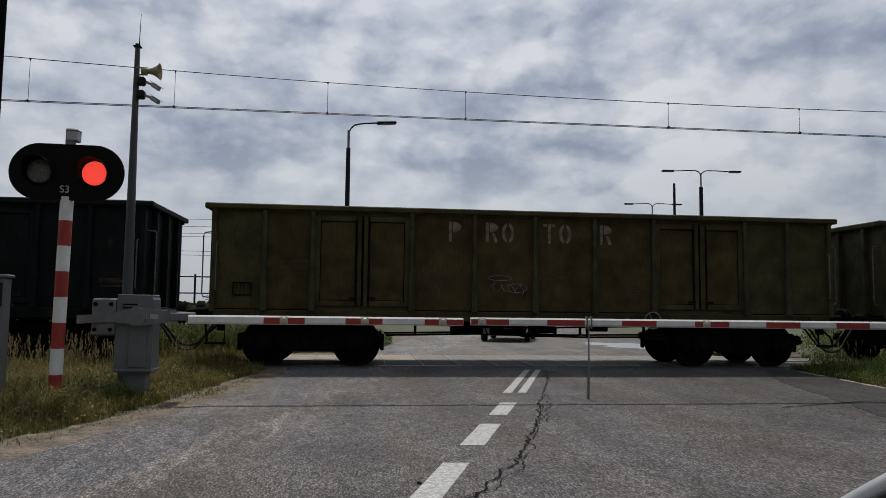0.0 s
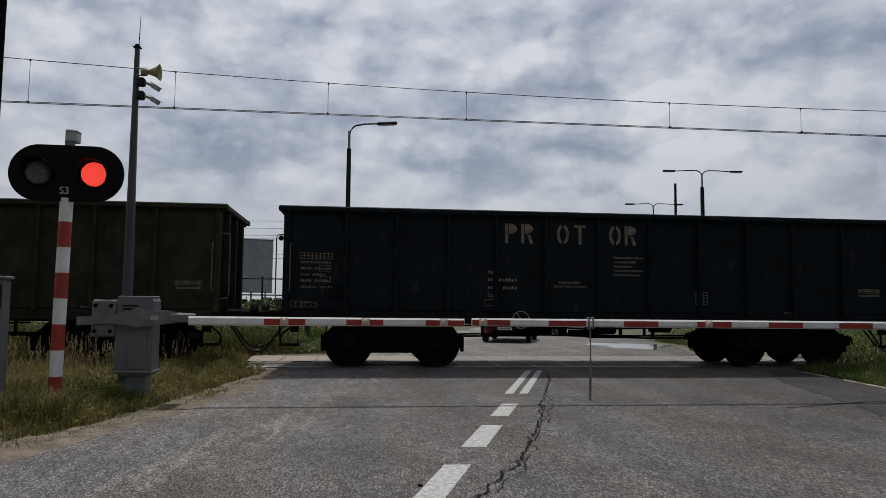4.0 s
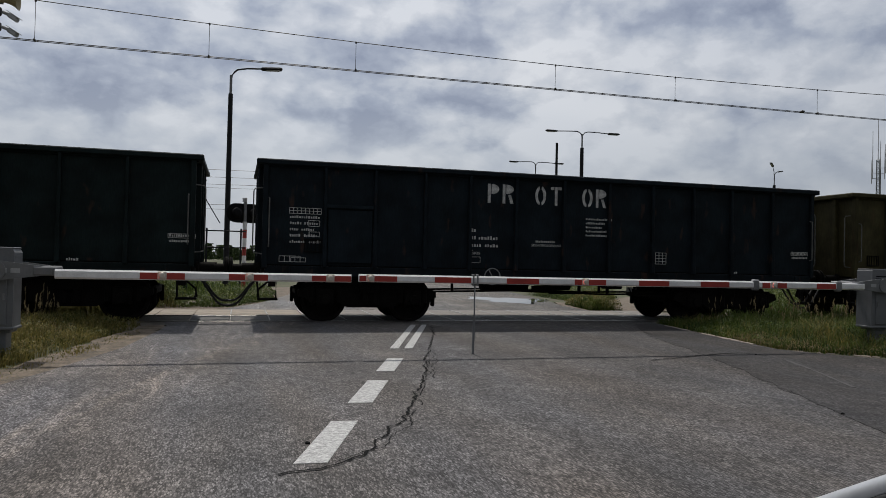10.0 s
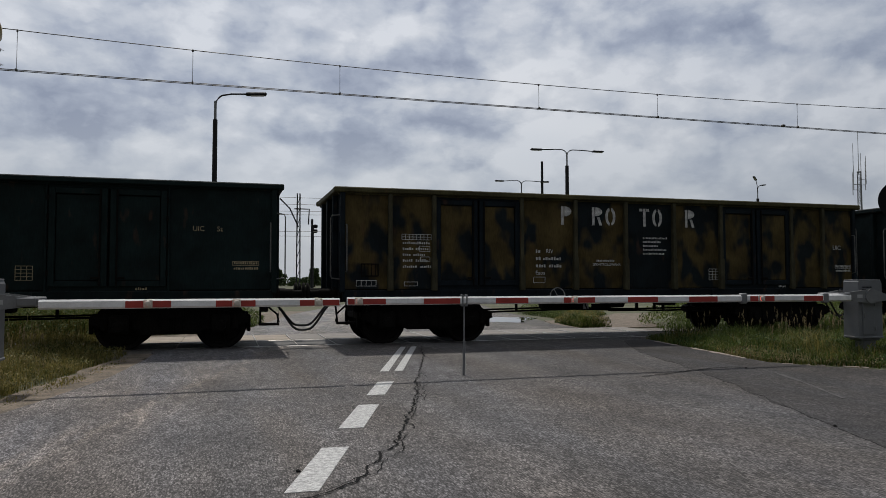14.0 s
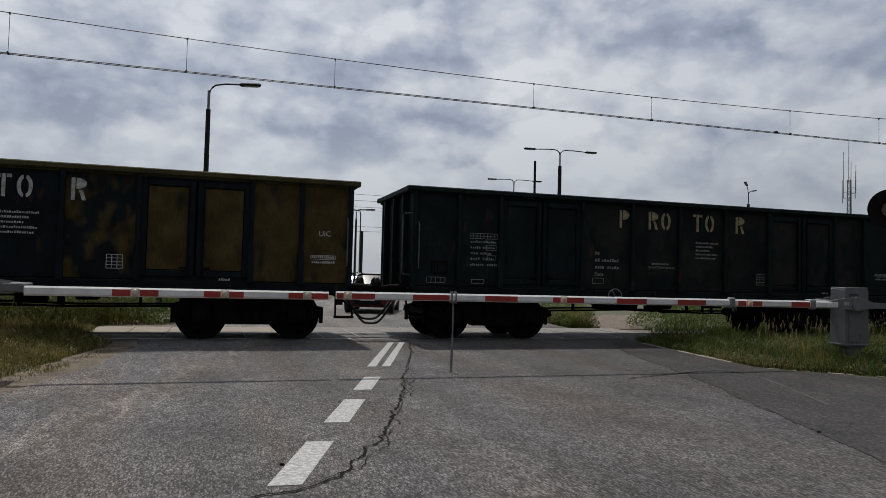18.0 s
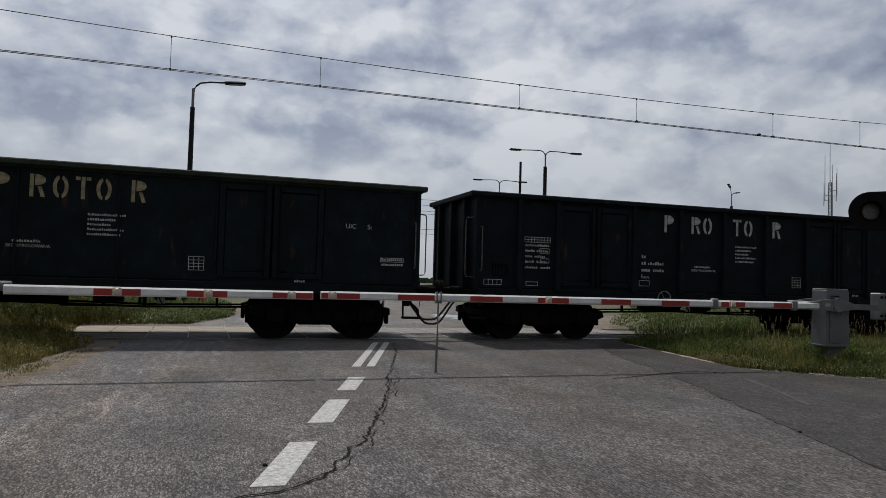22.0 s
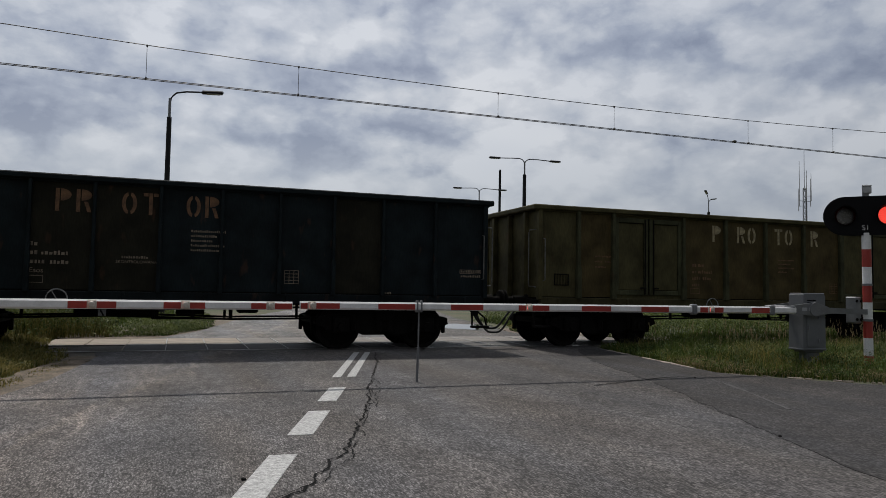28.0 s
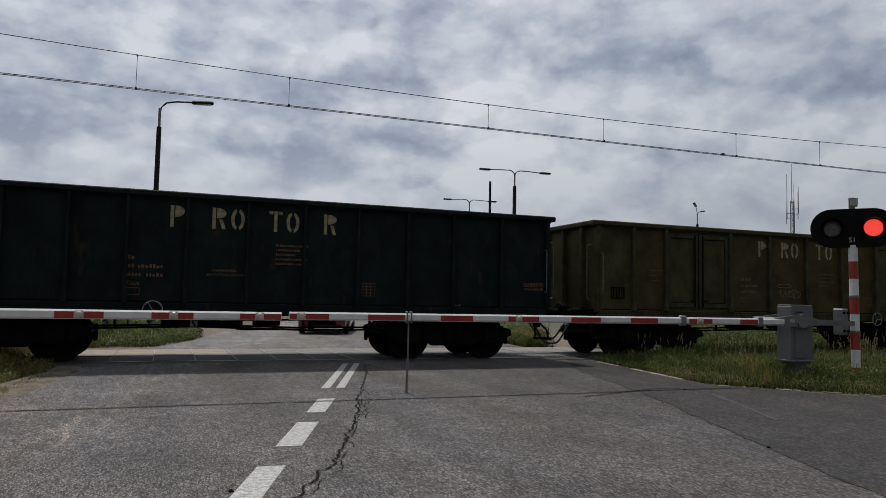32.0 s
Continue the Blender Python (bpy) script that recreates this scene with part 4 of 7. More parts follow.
def build_vegetation():
    blades("grass", LEFT_VERGE, 66000, 0.39, 0.0050, GRASS, "mixed green and straw-coloured verge grass", 1, taper=1.3)
    scrub("weeds", LEFT_VERGE, 60000, 0.32, 0.036, GRASS, "low leafy weeds among the verge grass", 14, taper=1.3)
    blades("grass", LEFT_VERGE, 9000, 0.36, 0.0030, DRY, "dry straw-coloured grass among the green", 2, lean=0.6, taper=1.3)
    blades("grass", [(-2.75, 6.6), (-3.3, 6.5), (-2.7, 8.1), (-2.35, 10.0), (-1.75, 13.6), (-1.3, 13.6), (-1.85, 10.0), (-2.2, 8.1)], 2500, 0.07, 0.005, GRASS, "sparse low tufts in the sandy verge", 13, taper=0.3)
    seed_heads("dry_stems", [(-9, 8.6), (-4.0, 8.6), (-3.2, 10.5), (-2.8, 13.8), (-9, 13.8)], 750, 0.64, 3)
    blades("grass", RIGHT_VERGE, 62000, 0.40, 0.0060, LUSH, "lush green verge grass", 4, taper=1.7)
    scrub("weeds", RIGHT_VERGE, 50000, 0.26, 0.040, LUSH, "low leafy weeds in the lush verge", 15, taper=1.7)
    edge = [(8.5, 11.0), (8.4, 9.75), (9.2, 8.75), (12.2, 6.0), (13.5, 6.0), (10, 9.5), (9.6, 13.4)]
    blades("grass", edge, 9000, 0.16, 0.0045, GRASS, "short yellowed grass at the road edge", 5, taper=0.5)
    scrub("weeds", edge, 7000, 0.10, 0.03, DRY, "yellowed low weeds at the road edge", 16, taper=0.4)
    blades("grass", RIGHT_VERGE, 16000, 0.42, 0.0045, GRASS, "olive and straw grass among the green", 21, taper=1.2)
    blades("grass", edge, 5000, 0.20, 0.0035, DRY, "dry straw at the road edge", 22, taper=0.4)
    seed_heads("dry_stems", [(9.6, 10.5), (16, 8.5), (18, 14), (9.6, 13.8)], 260, 0.62, 6)
    blades("grass", LEFT_TRACK, 14000, 0.34, 0.006, GRASS, "grass growing in the ballast", 7)
    scrub("weeds", [(-12, 17.9), (-2.9, 17.9), (-2.5, 18.7), (-1.45, 18.9), (-1.3, 20.6), (-2.2, 21.6), (-14, 21.5)], 62000, 1.30, 0.06, MEADOW, "dense tall weeds behind the track", 17, taper=0.7)
    blades("grass", [(-12, 17.9), (-2.9, 17.9), (-2.5, 18.7), (-1.45, 18.9), (-1.3, 20.6), (-2.2, 21.6), (-14, 21.5)], 9000, 0.85, 0.008, GRASS, "tall olive grass behind the track", 23, lean=0.5, taper=0.7)
    blades("grass", RIGHT_TRACK, 16000, 0.34, 0.007, LUSH, "green grass growing in the ballast", 8)
    scrub("weeds", [(11.3, 17.9), (40, 17.9), (42, 23), (16.5, 23.2), (14.0, 21.4), (11.8, 19.2)], 56000, 0.80, 0.07, MEADOW, "dense tall weeds behind the track", 18, taper=0.8)
    blades("grass", LEFT_FAR, 18000, 0.62, 0.012, LUSH, "green meadow grass beyond the track", 9)
    blades("grass", LEFT_ISLAND, 4000, 0.22, 0.009, LUSH, "green grass patch beside the far road", 10)
    scrub("weeds", LEFT_ISLAND, 12000, 0.52, 0.05, MEADOW, "low weeds beside the far road", 19, taper=0.5)
    blades("grass", RIGHT_FAR, 22000, 0.45, 0.014, LUSH, "tall green meadow grass beyond the track", 11)
    blades("grass", RIGHT_ISLAND, 4000, 0.3, 0.010, LUSH, "green grass patch beside the far road", 12)
    scrub("weeds", RIGHT_CLUMP, 6000, 0.50, 0.045, GRASS, "olive weeds in the sand beside the far road", 24, taper=0.4)
    blades("grass", RIGHT_CLUMP, 2500, 0.50, 0.007, LUSH, "tufts of tall grass beside the far road", 25, taper=0.4)
    scrub("weeds", RIGHT_ISLAND, 12000, 0.62, 0.05, MEADOW, "low weeds beside the far road", 20, taper=0.5)
    for k, (x, y, s, h) in enumerate(((-3.3, 8.9, 0.28, 0.32), (-2.9, 9.35, 0.25, 0.3), (-3.7, 8.3, 0.3, 0.25), (10.9, 9.1, 0.45, 0.42), (11.3, 8.7, 0.4, 0.4), (12.0, 9.0, 0.4, 0.36), (9.9, 8.9, 0.25, 0.16))):
        leafy("weed", x, y, s, h, 420, 20 + k, "bushy green broad-leaved weed in the verge")


# ---- wagons ----
BAYS = {
    "door": (-6.36, -5.40, -4.48, -2.54, -1.28, -0.04, 1.20, 2.46, 4.46, 5.40, 6.36),
    "ribbed": (-6.36, -5.22, -4.23, -3.20, -2.24, -1.22, -0.12, 0.96, 2.04, 3.09, 4.10, 5.22, 6.36),
    "smooth": (-6.36, -4.50, -2.54, -0.90, 0.73, 2.42, 4.46, 6.36),
}
DOOR_BAYS = {"door": (2, 7), "ribbed": (), "smooth": (1, 5)}
SILL, TOP, HALF = 1.08, 3.17, 1.45
CACHE = {}


def cached(key, make, smooth=False):
    if key not in CACHE:
        bm = bmesh.new()
        make(bm)
        CACHE[key] = finish(bm, key if isinstance(key, str) else key[0], smooth)
    return CACHE[key]


def rib_shape(bm, width, depth):
    """A pressed side post: narrow above, wider below the step."""
    for z0, z1, w, d in ((1.78, 3.06, width, depth * 0.75), (1.10, 1.72, width * 1.35, depth)):
        cbox(bm, (0, 0, (z0 + z1) / 2), (w, d, z1 - z0), 0.012)
    prism(bm, [(-width * 0.675, 1.70), (width * 0.675, 1.70), (width / 2, 1.80), (-width / 2, 1.80)], -depth / 2, depth * 0.38, "y")


def mark_shape(bm, kind, w=0.25, h=0.40):
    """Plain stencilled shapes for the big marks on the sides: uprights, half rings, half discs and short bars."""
    s = 0.062

    def bar(x0, z0, x1, z1, lean=0.0):
        prism(bm, [(x0 + lean, z0), (x1 + lean, z0), (x1, z1), (x0, z1)], -0.002, 0.002, "y")

    def half_ring(cx, cz, rx, rz, t, turn):
        """One half of an upright oval ring, open at its top and foot; a full half disc when t is None."""
        rim = [(turn * math.cos(a), math.sin(a)) for a in [radians(-80 + 160 * k / 12) for k in range(13)]]
        outer = [(cx + rx * a, cz + rz * b) for a, b in rim]
        inner = [(cx + (rx - t) * a, cz + (rz - t) * b) for a, b in rim] if t else [(cx, outer[0][1]), (cx, outer[-1][1])]
        prism(bm, outer + inner[::-1], -0.002, 0.002, "y")

    if kind == "loop":
        for turn in (-1, 1):
            half_ring(w / 2 + turn * 0.008, h / 2, w / 2 - 0.008, h / 2, s, turn)
    elif kind == "flag":
        bar(0, 0, s, h)
        half_ring(s + 0.02, h * 0.73, w - s - 0.02, h * 0.27, None, 1)
    elif kind == "flag_leg":
        bar(0, 0, s, h)
        half_ring(s + 0.02, h * 0.75, w - s - 0.02, h * 0.25, None, 1)
        bar(s + 0.06, 0, s + 0.125, h * 0.46, 0.06)
    elif kind == "post":
        bar(w / 2 - s / 2, 0, w / 2 + s / 2, h)
        for x in (0.0, w / 2 + s / 2 + 0.016):
            bar(x, h - 0.06, x + w / 2 - s / 2 - 0.016, h)


MARK_ROWS = {
    "wide": (("flag", -1.80), ("flag_leg", -1.05), ("loop", -0.72), ("post", 0.14), ("loop", 0.47), ("flag_leg", 1.33)),
    "pairs": (("flag", -2.05), ("flag_leg", -1.72), ("loop", -0.98), ("post", -0.62), ("loop", 0.12), ("flag_leg", 0.45)),
    "ribbed_wide": (("flag", -1.72), ("flag_leg", -0.98), ("loop", -0.64), ("post", 0.07), ("loop", 0.40), ("flag_leg", 1.14)),
    "middle": (("flag", -1.28), ("flag_leg", -0.72), ("loop", -0.36), ("post", 0.0), ("loop", 0.34), ("flag_leg", 0.92)),
    "halves": (("flag", -2.15), ("flag_leg", -1.77), ("loop", -1.40), ("post", -0.55), ("loop", -0.18), ("flag_leg", 0.20)),
}


def small_print(bm, x, z, rows, height=0.05, pitch=0.085, seed=0):
    """Lines of unreadable print: short bars in rows, each row a list of word lengths."""
    rng = random.Random(seed)
    for k, words in enumerate(rows):
        px = x
        for w in words:
            end = px + w
            while px < end - 0.01:
                lw = height * rng.uniform(0.34, 0.62)
                hh = height * rng.uniform(0.55, 0.9)
                cbox(bm, (px + lw / 2, 0, z - k * pitch + hh * 0.5), (lw, 0.003, hh), 0)
                px += lw + height * 0.26
            px = end + 0.07


def framed(bm, x, z, w, h, t=0.010, cells=1, rows=1):
    for k in range(cells + 1):
        cbox(bm, (x + w * k / cells, 0, z + h / 2), (t, 0.003, h), 0)
    for k in range(rows + 1):
        cbox(bm, (x + w / 2, 0, z + h * k / rows), (w, 0.003, t), 0)


def side_print(bm, style, left=0.0):
    """Data panels painted on the side."""
    if style != "faint":
        small_print(bm, -2.40, 1.90, ((0.10,), (0.10, 0.40), (0.24, 0.26)), 0.085, 0.155, 1)
        framed(bm, -2.46, 1.26, 0.27, 0.12)
        small_print(bm, 0.22, 2.24, ((0.62,), (0.45,), (0.40,), (0.60,), (0.56,)), 0.05, 0.088, 2)
        small_print(bm, -0.95, 1.72, ((0.46,),), 0.055, 0.09, 3)
        framed(bm, -6.28, 1.20, 0.40, 0.11, cells=4)
        framed(bm, left - 4.98, 1.90, 0.22, 0.11)
        framed(bm, left - 4.96, 1.70, 0.20, 0.09)
        small_print(bm, left - 5.33, 2.05, ((0.55,), (0.2, 0.26), (0.15, 0.26), (0.2, 0.24), (0.3, 0.22)), 0.06, 0.12, 4)
        framed(bm, left - 5.35, 2.14, 0.62, 0.11, cells=8, rows=2)
        framed(bm, 1.95, 1.32, 0.27, 0.25, cells=3, rows=4)
        small_print(bm, 5.62, 1.62, ((0.45,), (0.45,)), 0.055, 0.10, 6)
        framed(bm, 5.60, 1.60, 0.48, 0.075)
        framed(bm, left - 5.3, 1.20, 0.28, 0.08)
        small_print(bm, 3.9, 1.14, ((0.22,),), 0.06, 0.1, 9)
    else:
        small_print(bm, -5.1, 2.05, ((0.5,), (0.2, 0.26), (0.3,)), 0.05, 0.12, 4)
        small_print(bm, -2.40, 1.90, ((0.10, 0.16), (0.10, 0.40), (0.24, 0.26), (0.22,)), 0.085, 0.155, 5)
        framed(bm, -2.46, 1.26, 0.27, 0.12)
        framed(bm, 1.95, 1.32, 0.27, 0.25, cells=3, rows=4)
        small_print(bm, 0.25, 2.12, ((0.5,), (0.4,), (0.5,), (0.3,)), 0.045, 0.10, 7)


def bogie_frame(bm):
    for s in (-1, 1):
        y = s * 1.02
        prism(bm, [(-1.42, 0.52), (-1.36, 0.66), (-0.95, 0.74), (-0.35, 0.84), (0.35, 0.84), (0.95, 0.74), (1.36, 0.66), (1.42, 0.52), (1.1, 0.40), (0.70, 0.42), (0.45, 0.30), (-0.45, 0.30), (-0.70, 0.42), (-1.1, 0.40)], y - 0.06, y + 0.06, "y")
        for x in (-0.9, 0.9):
            cbox(bm, (x, s * 1.09, 0.50), (0.34, 0.20, 0.34), 0.03)
            rod(bm, (x, s * 1.18, 0.47), (x, s * 1.24, 0.47), 0.10, 0.09, 12)
            for d in (-0.25, 0.25):
                rod(bm, (x + d, s * 1.05, 0.40), (x + d, s * 1.05, 0.72), 0.07, n=8)
        for d in (-0.12, 0.12):
            rod(bm, (d, s * 1.06, 0.36), (d, s * 1.06, 0.78), 0.085, n=10)
    for x in (-1.36, 1.36):
        cbox(bm, (x, 0, 0.58), (0.12, 2.1, 0.14), 0.02)
    cbox(bm, (0, 0, 0.70), (0.44, 2.3, 0.26), 0.04)
    for x in (-1.42, -0.38, 0.38, 1.42):      # brake blocks
        for s in (-1, 1):
            cbox(bm, (x, s * 0.75, 0.48), (0.08, 0.10, 0.34), 0.02)


def wheelset_shape(bm):
    rod(bm, (0, -1.1, 0), (0, 1.1, 0), 0.08, n=12)
    for s in (-1, 1):
        prof = [(0.12, 0.69), (0.36, 0.71), (0.38, 0.685), (0.49, 0.685), (0.485, 0.715), (0.46, 0.73), (0.455, 0.82), (0.39, 0.82), (0.37, 0.775), (0.13, 0.76), (0.13, 0.85), (0.08, 0.85)]
        lathe(bm, [(r, s * h) for r, h in prof], "y", 28)
        for k in range(4):                    # pressed ribs of the wheel disc
            a = k * math.pi / 2
            rod(bm, (0.14 * math.cos(a), s * 0.77, 0.14 * math.sin(a)), (0.36 * math.cos(a), s * 0.785, 0.36 * math.sin(a)), 0.025, n=6)
    bmesh.ops.recalc_face_normals(bm, faces=bm.faces[:])


WHEELSETS = {-0.9: [], 0.9: []}
WAGONS = []


def tinted(ob, colour, camo=0.0):
    """Alpha 1 leaves the colour plain; less lets dark camouflage patches in."""
    ob.color = (*colour, 1.0 - camo)
    return ob


DENTS = ((4.75, 2.62, 0.09), (5.15, 2.72, 0.05), (5.3, 2.45, 0.07), (4.95, 2.25, 0.05), (5.75, 2.3, 0.05), (1.9, 2.05, 0.06), (2.1, 1.35, 0.05), (-0.9, 1.6, 0.04), (-0.55, 2.4, 0.06), (0.9, 1.25, 0.05))


def build_wagon(index, kind, paint, marks, mark_mat, print_style, print_mat, label, rim=None, panels=None, camo=None, hatch=False, uic=False, graffiti=False, ribs=None, step=False, shift=0.0, dents=False):
    """An open bogie wagon. panels: colours of single bays; camo: patchiness of single bays."""
    w = thing("open_wagon", label, "freight wagon", "wagons of the train", pose(3.6 - 14.04 * (index - 1), TRACK_Y, 0))
    WAGONS.append((index, w))
    panels, camo = panels or {}, camo or {}
    bays, doors = BAYS[kind], DOOR_BAYS[kind]
    ribs = ribs or paint
    yf = -HALF
    # side panels of the near side, bay by bay
    for k, (x0, x1) in enumerate(zip(bays, bays[1:])):
        colour, patch = panels.get(k, paint), camo.get(k, 0.0)
        if k in doors:
            for z, h in ((3.03, 0.09), (1.14, 0.14)):
                me = cached(f"door_jamb_{x1 - x0:.2f}_{h}", lambda bm: cbox(bm, (0, 0.02, 0), (x1 - x0, 0.05, h), 0.004))
                tinted(part("door_jamb", me, PAINT, w, at=pose((x0 + x1) / 2, yf + 0.07, z)), paint)
            # dark-coloured sheet added behind the leaves to give the door gaps their shade
            part("door_backing", cached(f"door_backing_{x1 - x0:.2f}", lambda bm: cbox(bm, (0, 0, 2.1), (x1 - x0, 0.02, 1.9), 0)), UNDER, w, at=pose((x0 + x1) / 2, yf + 0.135, 0))
            for s in (-1, 1):
                dw = (x1 - x0) / 2 - 0.055

                def leaf(bm, dw=dw):
                    for sx in (-1, 1):
                        cbox(bm, (sx * (dw / 2 - 0.055), 0, 2.09), (0.11, 0.05, 1.78), 0.010)
                    for z in (1.255, 2.925):
                        cbox(bm, (0, 0, z), (dw - 0.22, 0.05, 0.11), 0.010)

                door = part("door", cached(f"door_{dw:.2f}", leaf), PAINT, w, at=pose((x0 + x1) / 2 + s * (dw / 2 + 0.02), yf + 0.055, 0))
                tinted(door, paint if patch or k in panels else ribs)
                inset = cached(f"door_panel_{dw:.2f}", lambda bm, dw=dw: cbox(bm, (0, 0.015, 2.09), (dw - 0.245, 0.02, 1.535), 0.004))
                tinted(part("door_panel", inset, PAINT, door), colour, patch)

                for z in (1.45, 1.95, 2.45, 2.8):
                    part("hinge", cached("hinge", lambda bm: rod(bm, (0, 0, -0.05), (0, 0, 0.05), 0.022, n=8)), UNDER, door, at=pose(s * (dw / 2 + 0.008), -0.02, z))
                latch = cached(f"latch_{s}", lambda bm, s=s: (rod(bm, (-s * 0.36, -0.04, 1.22), (-s * 0.36, -0.04, 2.96), 0.016, n=8), cbox(bm, (-s * 0.30, -0.05, 1.36), (0.16, 0.03, 0.04), 0.008)))
                part("latch_bar", latch, UNDER, door)
        else:
            me = cached(f"panel_{x1 - x0:.2f}", lambda bm: cbox(bm, (0, 0, 2.1), (x1 - x0 - 0.004, 0.03, 1.92), 0.004))
            tinted(part("side_panel", me, PAINT, w, at=pose((x0 + x1) / 2, yf + 0.085, 0)), colour, patch)
    if kind != "smooth":
        me = cached(f"rib_{kind}", lambda bm: rib_shape(bm, 0.085 if kind == "door" else 0.06, 0.13))
        for x in bays[1:-1]:
            tinted(part("rib", me, PAINT, w, at=pose(x, yf + 0.03, 0)), ribs)
    else:
        me = cached("rib_smooth", lambda bm: cbox(bm, (0, 0, 2.08), (0.035, 0.06, 1.95), 0.008))
        for x in bays[1:-1]:
            tinted(part("rib", me, PAINT, w, at=pose(x, yf + 0.06, 0)), ribs)
    for s in (-1, 1):
        me = cached("corner_post", lambda bm: cbox(bm, (0, 0, 2.1), (0.10, 0.12, 2.06), 0.015))
        for sy in (-1, 1):
            tinted(part("corner_post", me, PAINT, w, at=pose(s * 6.36, sy * (HALF - 0.06), 0)), paint)
    # far side, ends, top rim, sill
    me = cached("far_side_" + kind, lambda bm: [cbox(bm, (0, 0, 2.1), (12.7, 0.03, 1.96), 0.004)] + [cbox(bm, (x, 0.05, 2.08), (0.08, 0.09, 1.95), 0.01) for x in bays[1:-1]])
    tinted(part("far_side_wall", me, PAINT, w, at=pose(0, HALF - 0.085, 0)), paint)
    for s in (-1, 1):
        me = cached("end_wall", lambda bm: cbox(bm, (0, 0, 2.1), (0.03, 2.78, 1.96), 0.004))
        tinted(part("end_wall", me, PAINT, w, at=pose(s * 6.36, 0, 0)), paint)
        me = cached("end_rib", lambda bm: cbox(bm, (0, 0, 2.05), (0.12, 0.10, 2.0), 0.015))
        for y in (-0.85, 0.0, 0.85):
            tinted(part("end_rib", me, PAINT, w, at=pose(s * 6.43, y, 0)), paint)

        def rail_shape(bm, s=s):
            tube(bm, [(0, 0.03, 2.42), (0, -0.05, 2.40), (0, -0.055, 2.3), (0, -0.055, 1.6), (0, -0.05, 1.5), (0, 0.03, 1.48)], 0.013, 7)

        part("handrail", cached("handrail", rail_shape), HANDRAIL, w, "grey steel corner handrail", at=pose(s * 6.29, yf - 0.01, 0))
        def end_rail(bm, s=s):
            tube(bm, [(s * 6.40, 0, 2.62), (s * 6.56, 0, 2.60), (s * 6.58, 0, 2.54), (s * 6.58, 0, 1.42), (s * 6.56, 0, 1.36), (s * 6.40, 0, 1.34)], 0.013, 7)

        part("end_handrail", cached(f"end_handrail_{s}", end_rail), HANDRAIL, w, "grey bent handrail at the wagon end", at=pose(0, yf + 0.16, 0))
    rim_colour = rim or paint
    for sy in (-1, 1):
        me = cached("top_rim", lambda bm: (cbox(bm, (0, 0, 3.115), (13.08, 0.16, 0.11), 0.02), cbox(bm, (0, 0.03, 3.045), (12.9, 0.09, 0.04), 0.008)))
        tinted(part("top_rim", me, PAINT, w, at=pose(0, sy * (HALF - 0.05), 0)), rim_colour)
    for s in (-1, 1):
        me = cached("end_rim", lambda bm: cbox(bm, (0, 0, 3.115), (0.16, 2.66, 0.11), 0.02))
        tinted(part("end_rim", me, PAINT, w, at=pose(s * 6.45, 0, 0)), rim_colour)
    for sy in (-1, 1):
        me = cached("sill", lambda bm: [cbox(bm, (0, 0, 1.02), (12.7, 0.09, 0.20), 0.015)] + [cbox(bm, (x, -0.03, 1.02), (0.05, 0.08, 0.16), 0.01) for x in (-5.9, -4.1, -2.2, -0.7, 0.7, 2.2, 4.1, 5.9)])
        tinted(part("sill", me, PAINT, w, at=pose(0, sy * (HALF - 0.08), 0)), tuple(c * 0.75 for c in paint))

    def floor_shape(bm):
        cbox(bm, (0, 0, 1.12), (12.6, 2.6, 0.08), 0.01)
        cbox(bm, (0, 0, 0.98), (12.6, 0.5, 0.22), 0.02)
        for x in (-6.25, -4.5, 4.5, 6.25):
            cbox(bm, (x, 0, 0.98), (0.3, 2.5, 0.20), 0.02)

    part("underframe", cached("underframe", floor_shape), UNDER, w)

    def brake_shape(bm):
        rod(bm, (-1.6, -0.3, 0.80), (-0.5, -0.3, 0.80), 0.15, n=16)
        rod(bm, (0.2, 0.1, 0.78), (0.75, 0.1, 0.78), 0.13, n=14)
        cbox(bm, (1.55, -0.5, 0.82), (0.40, 0.36, 0.20), 0.03)
        for x in (-0.2, 0.5, 1.2):
            cbox(bm, (x, -0.95, 0.72), (0.07, 0.05, 0.22), 0.01)
        rod(bm, (-0.2, -1.0, 0.62), (1.25, -1.0, 0.62), 0.016, n=6)
        for y in (-0.7, 0.45):
            tube(bm, [(-3.0, y, 0.62), (-1.0, y, 0.66), (1.2, y, 0.60), (3.1, y, 0.62)], 0.022, 6)
        tube(bm, [(-2.9, -1.05, 0.86), (0, -1.05, 0.80), (2.9, -1.05, 0.86)], 0.02, 6)
        for x in (-2.4, -0.2, 1.1, 2.5):
            cbox(bm, (x, -0.75, 0.80), (0.05, 0.06, 0.34), 0.008)
        cbox(bm, (-0.35, -0.85, 0.72), (0.5, 0.05, 0.12), 0.01)

    part("brake_gear", cached("brake_gear", brake_shape), UNDER, w)
    for s in (-1, 1):
        for sy in (-1, 1):
            def buffer_shape(bm, s=s):
                lathe(bm, [(0.13, 0.0), (0.13, 0.05), (0.10, 0.06), (0.095, 0.34), (0.07, 0.345), (0.07, 0.52), (0.20, 0.53), (0.225, 0.55), (0.225, 0.575), (0.12, 0.60)] if s > 0 else [(0.13, 0.0), (0.13, -0.05), (0.10, -0.06), (0.095, -0.34), (0.07, -0.345), (0.07, -0.52), (0.20, -0.53), (0.225, -0.55), (0.225, -0.575), (0.12, -0.60)], "x", 18)
                bmesh.ops.recalc_face_normals(bm, faces=bm.faces[:])

            part("buffer", cached(f"buffer_{s}", buffer_shape), UNDER, w, at=pose(s * 6.42, sy * 0.875, 1.05))

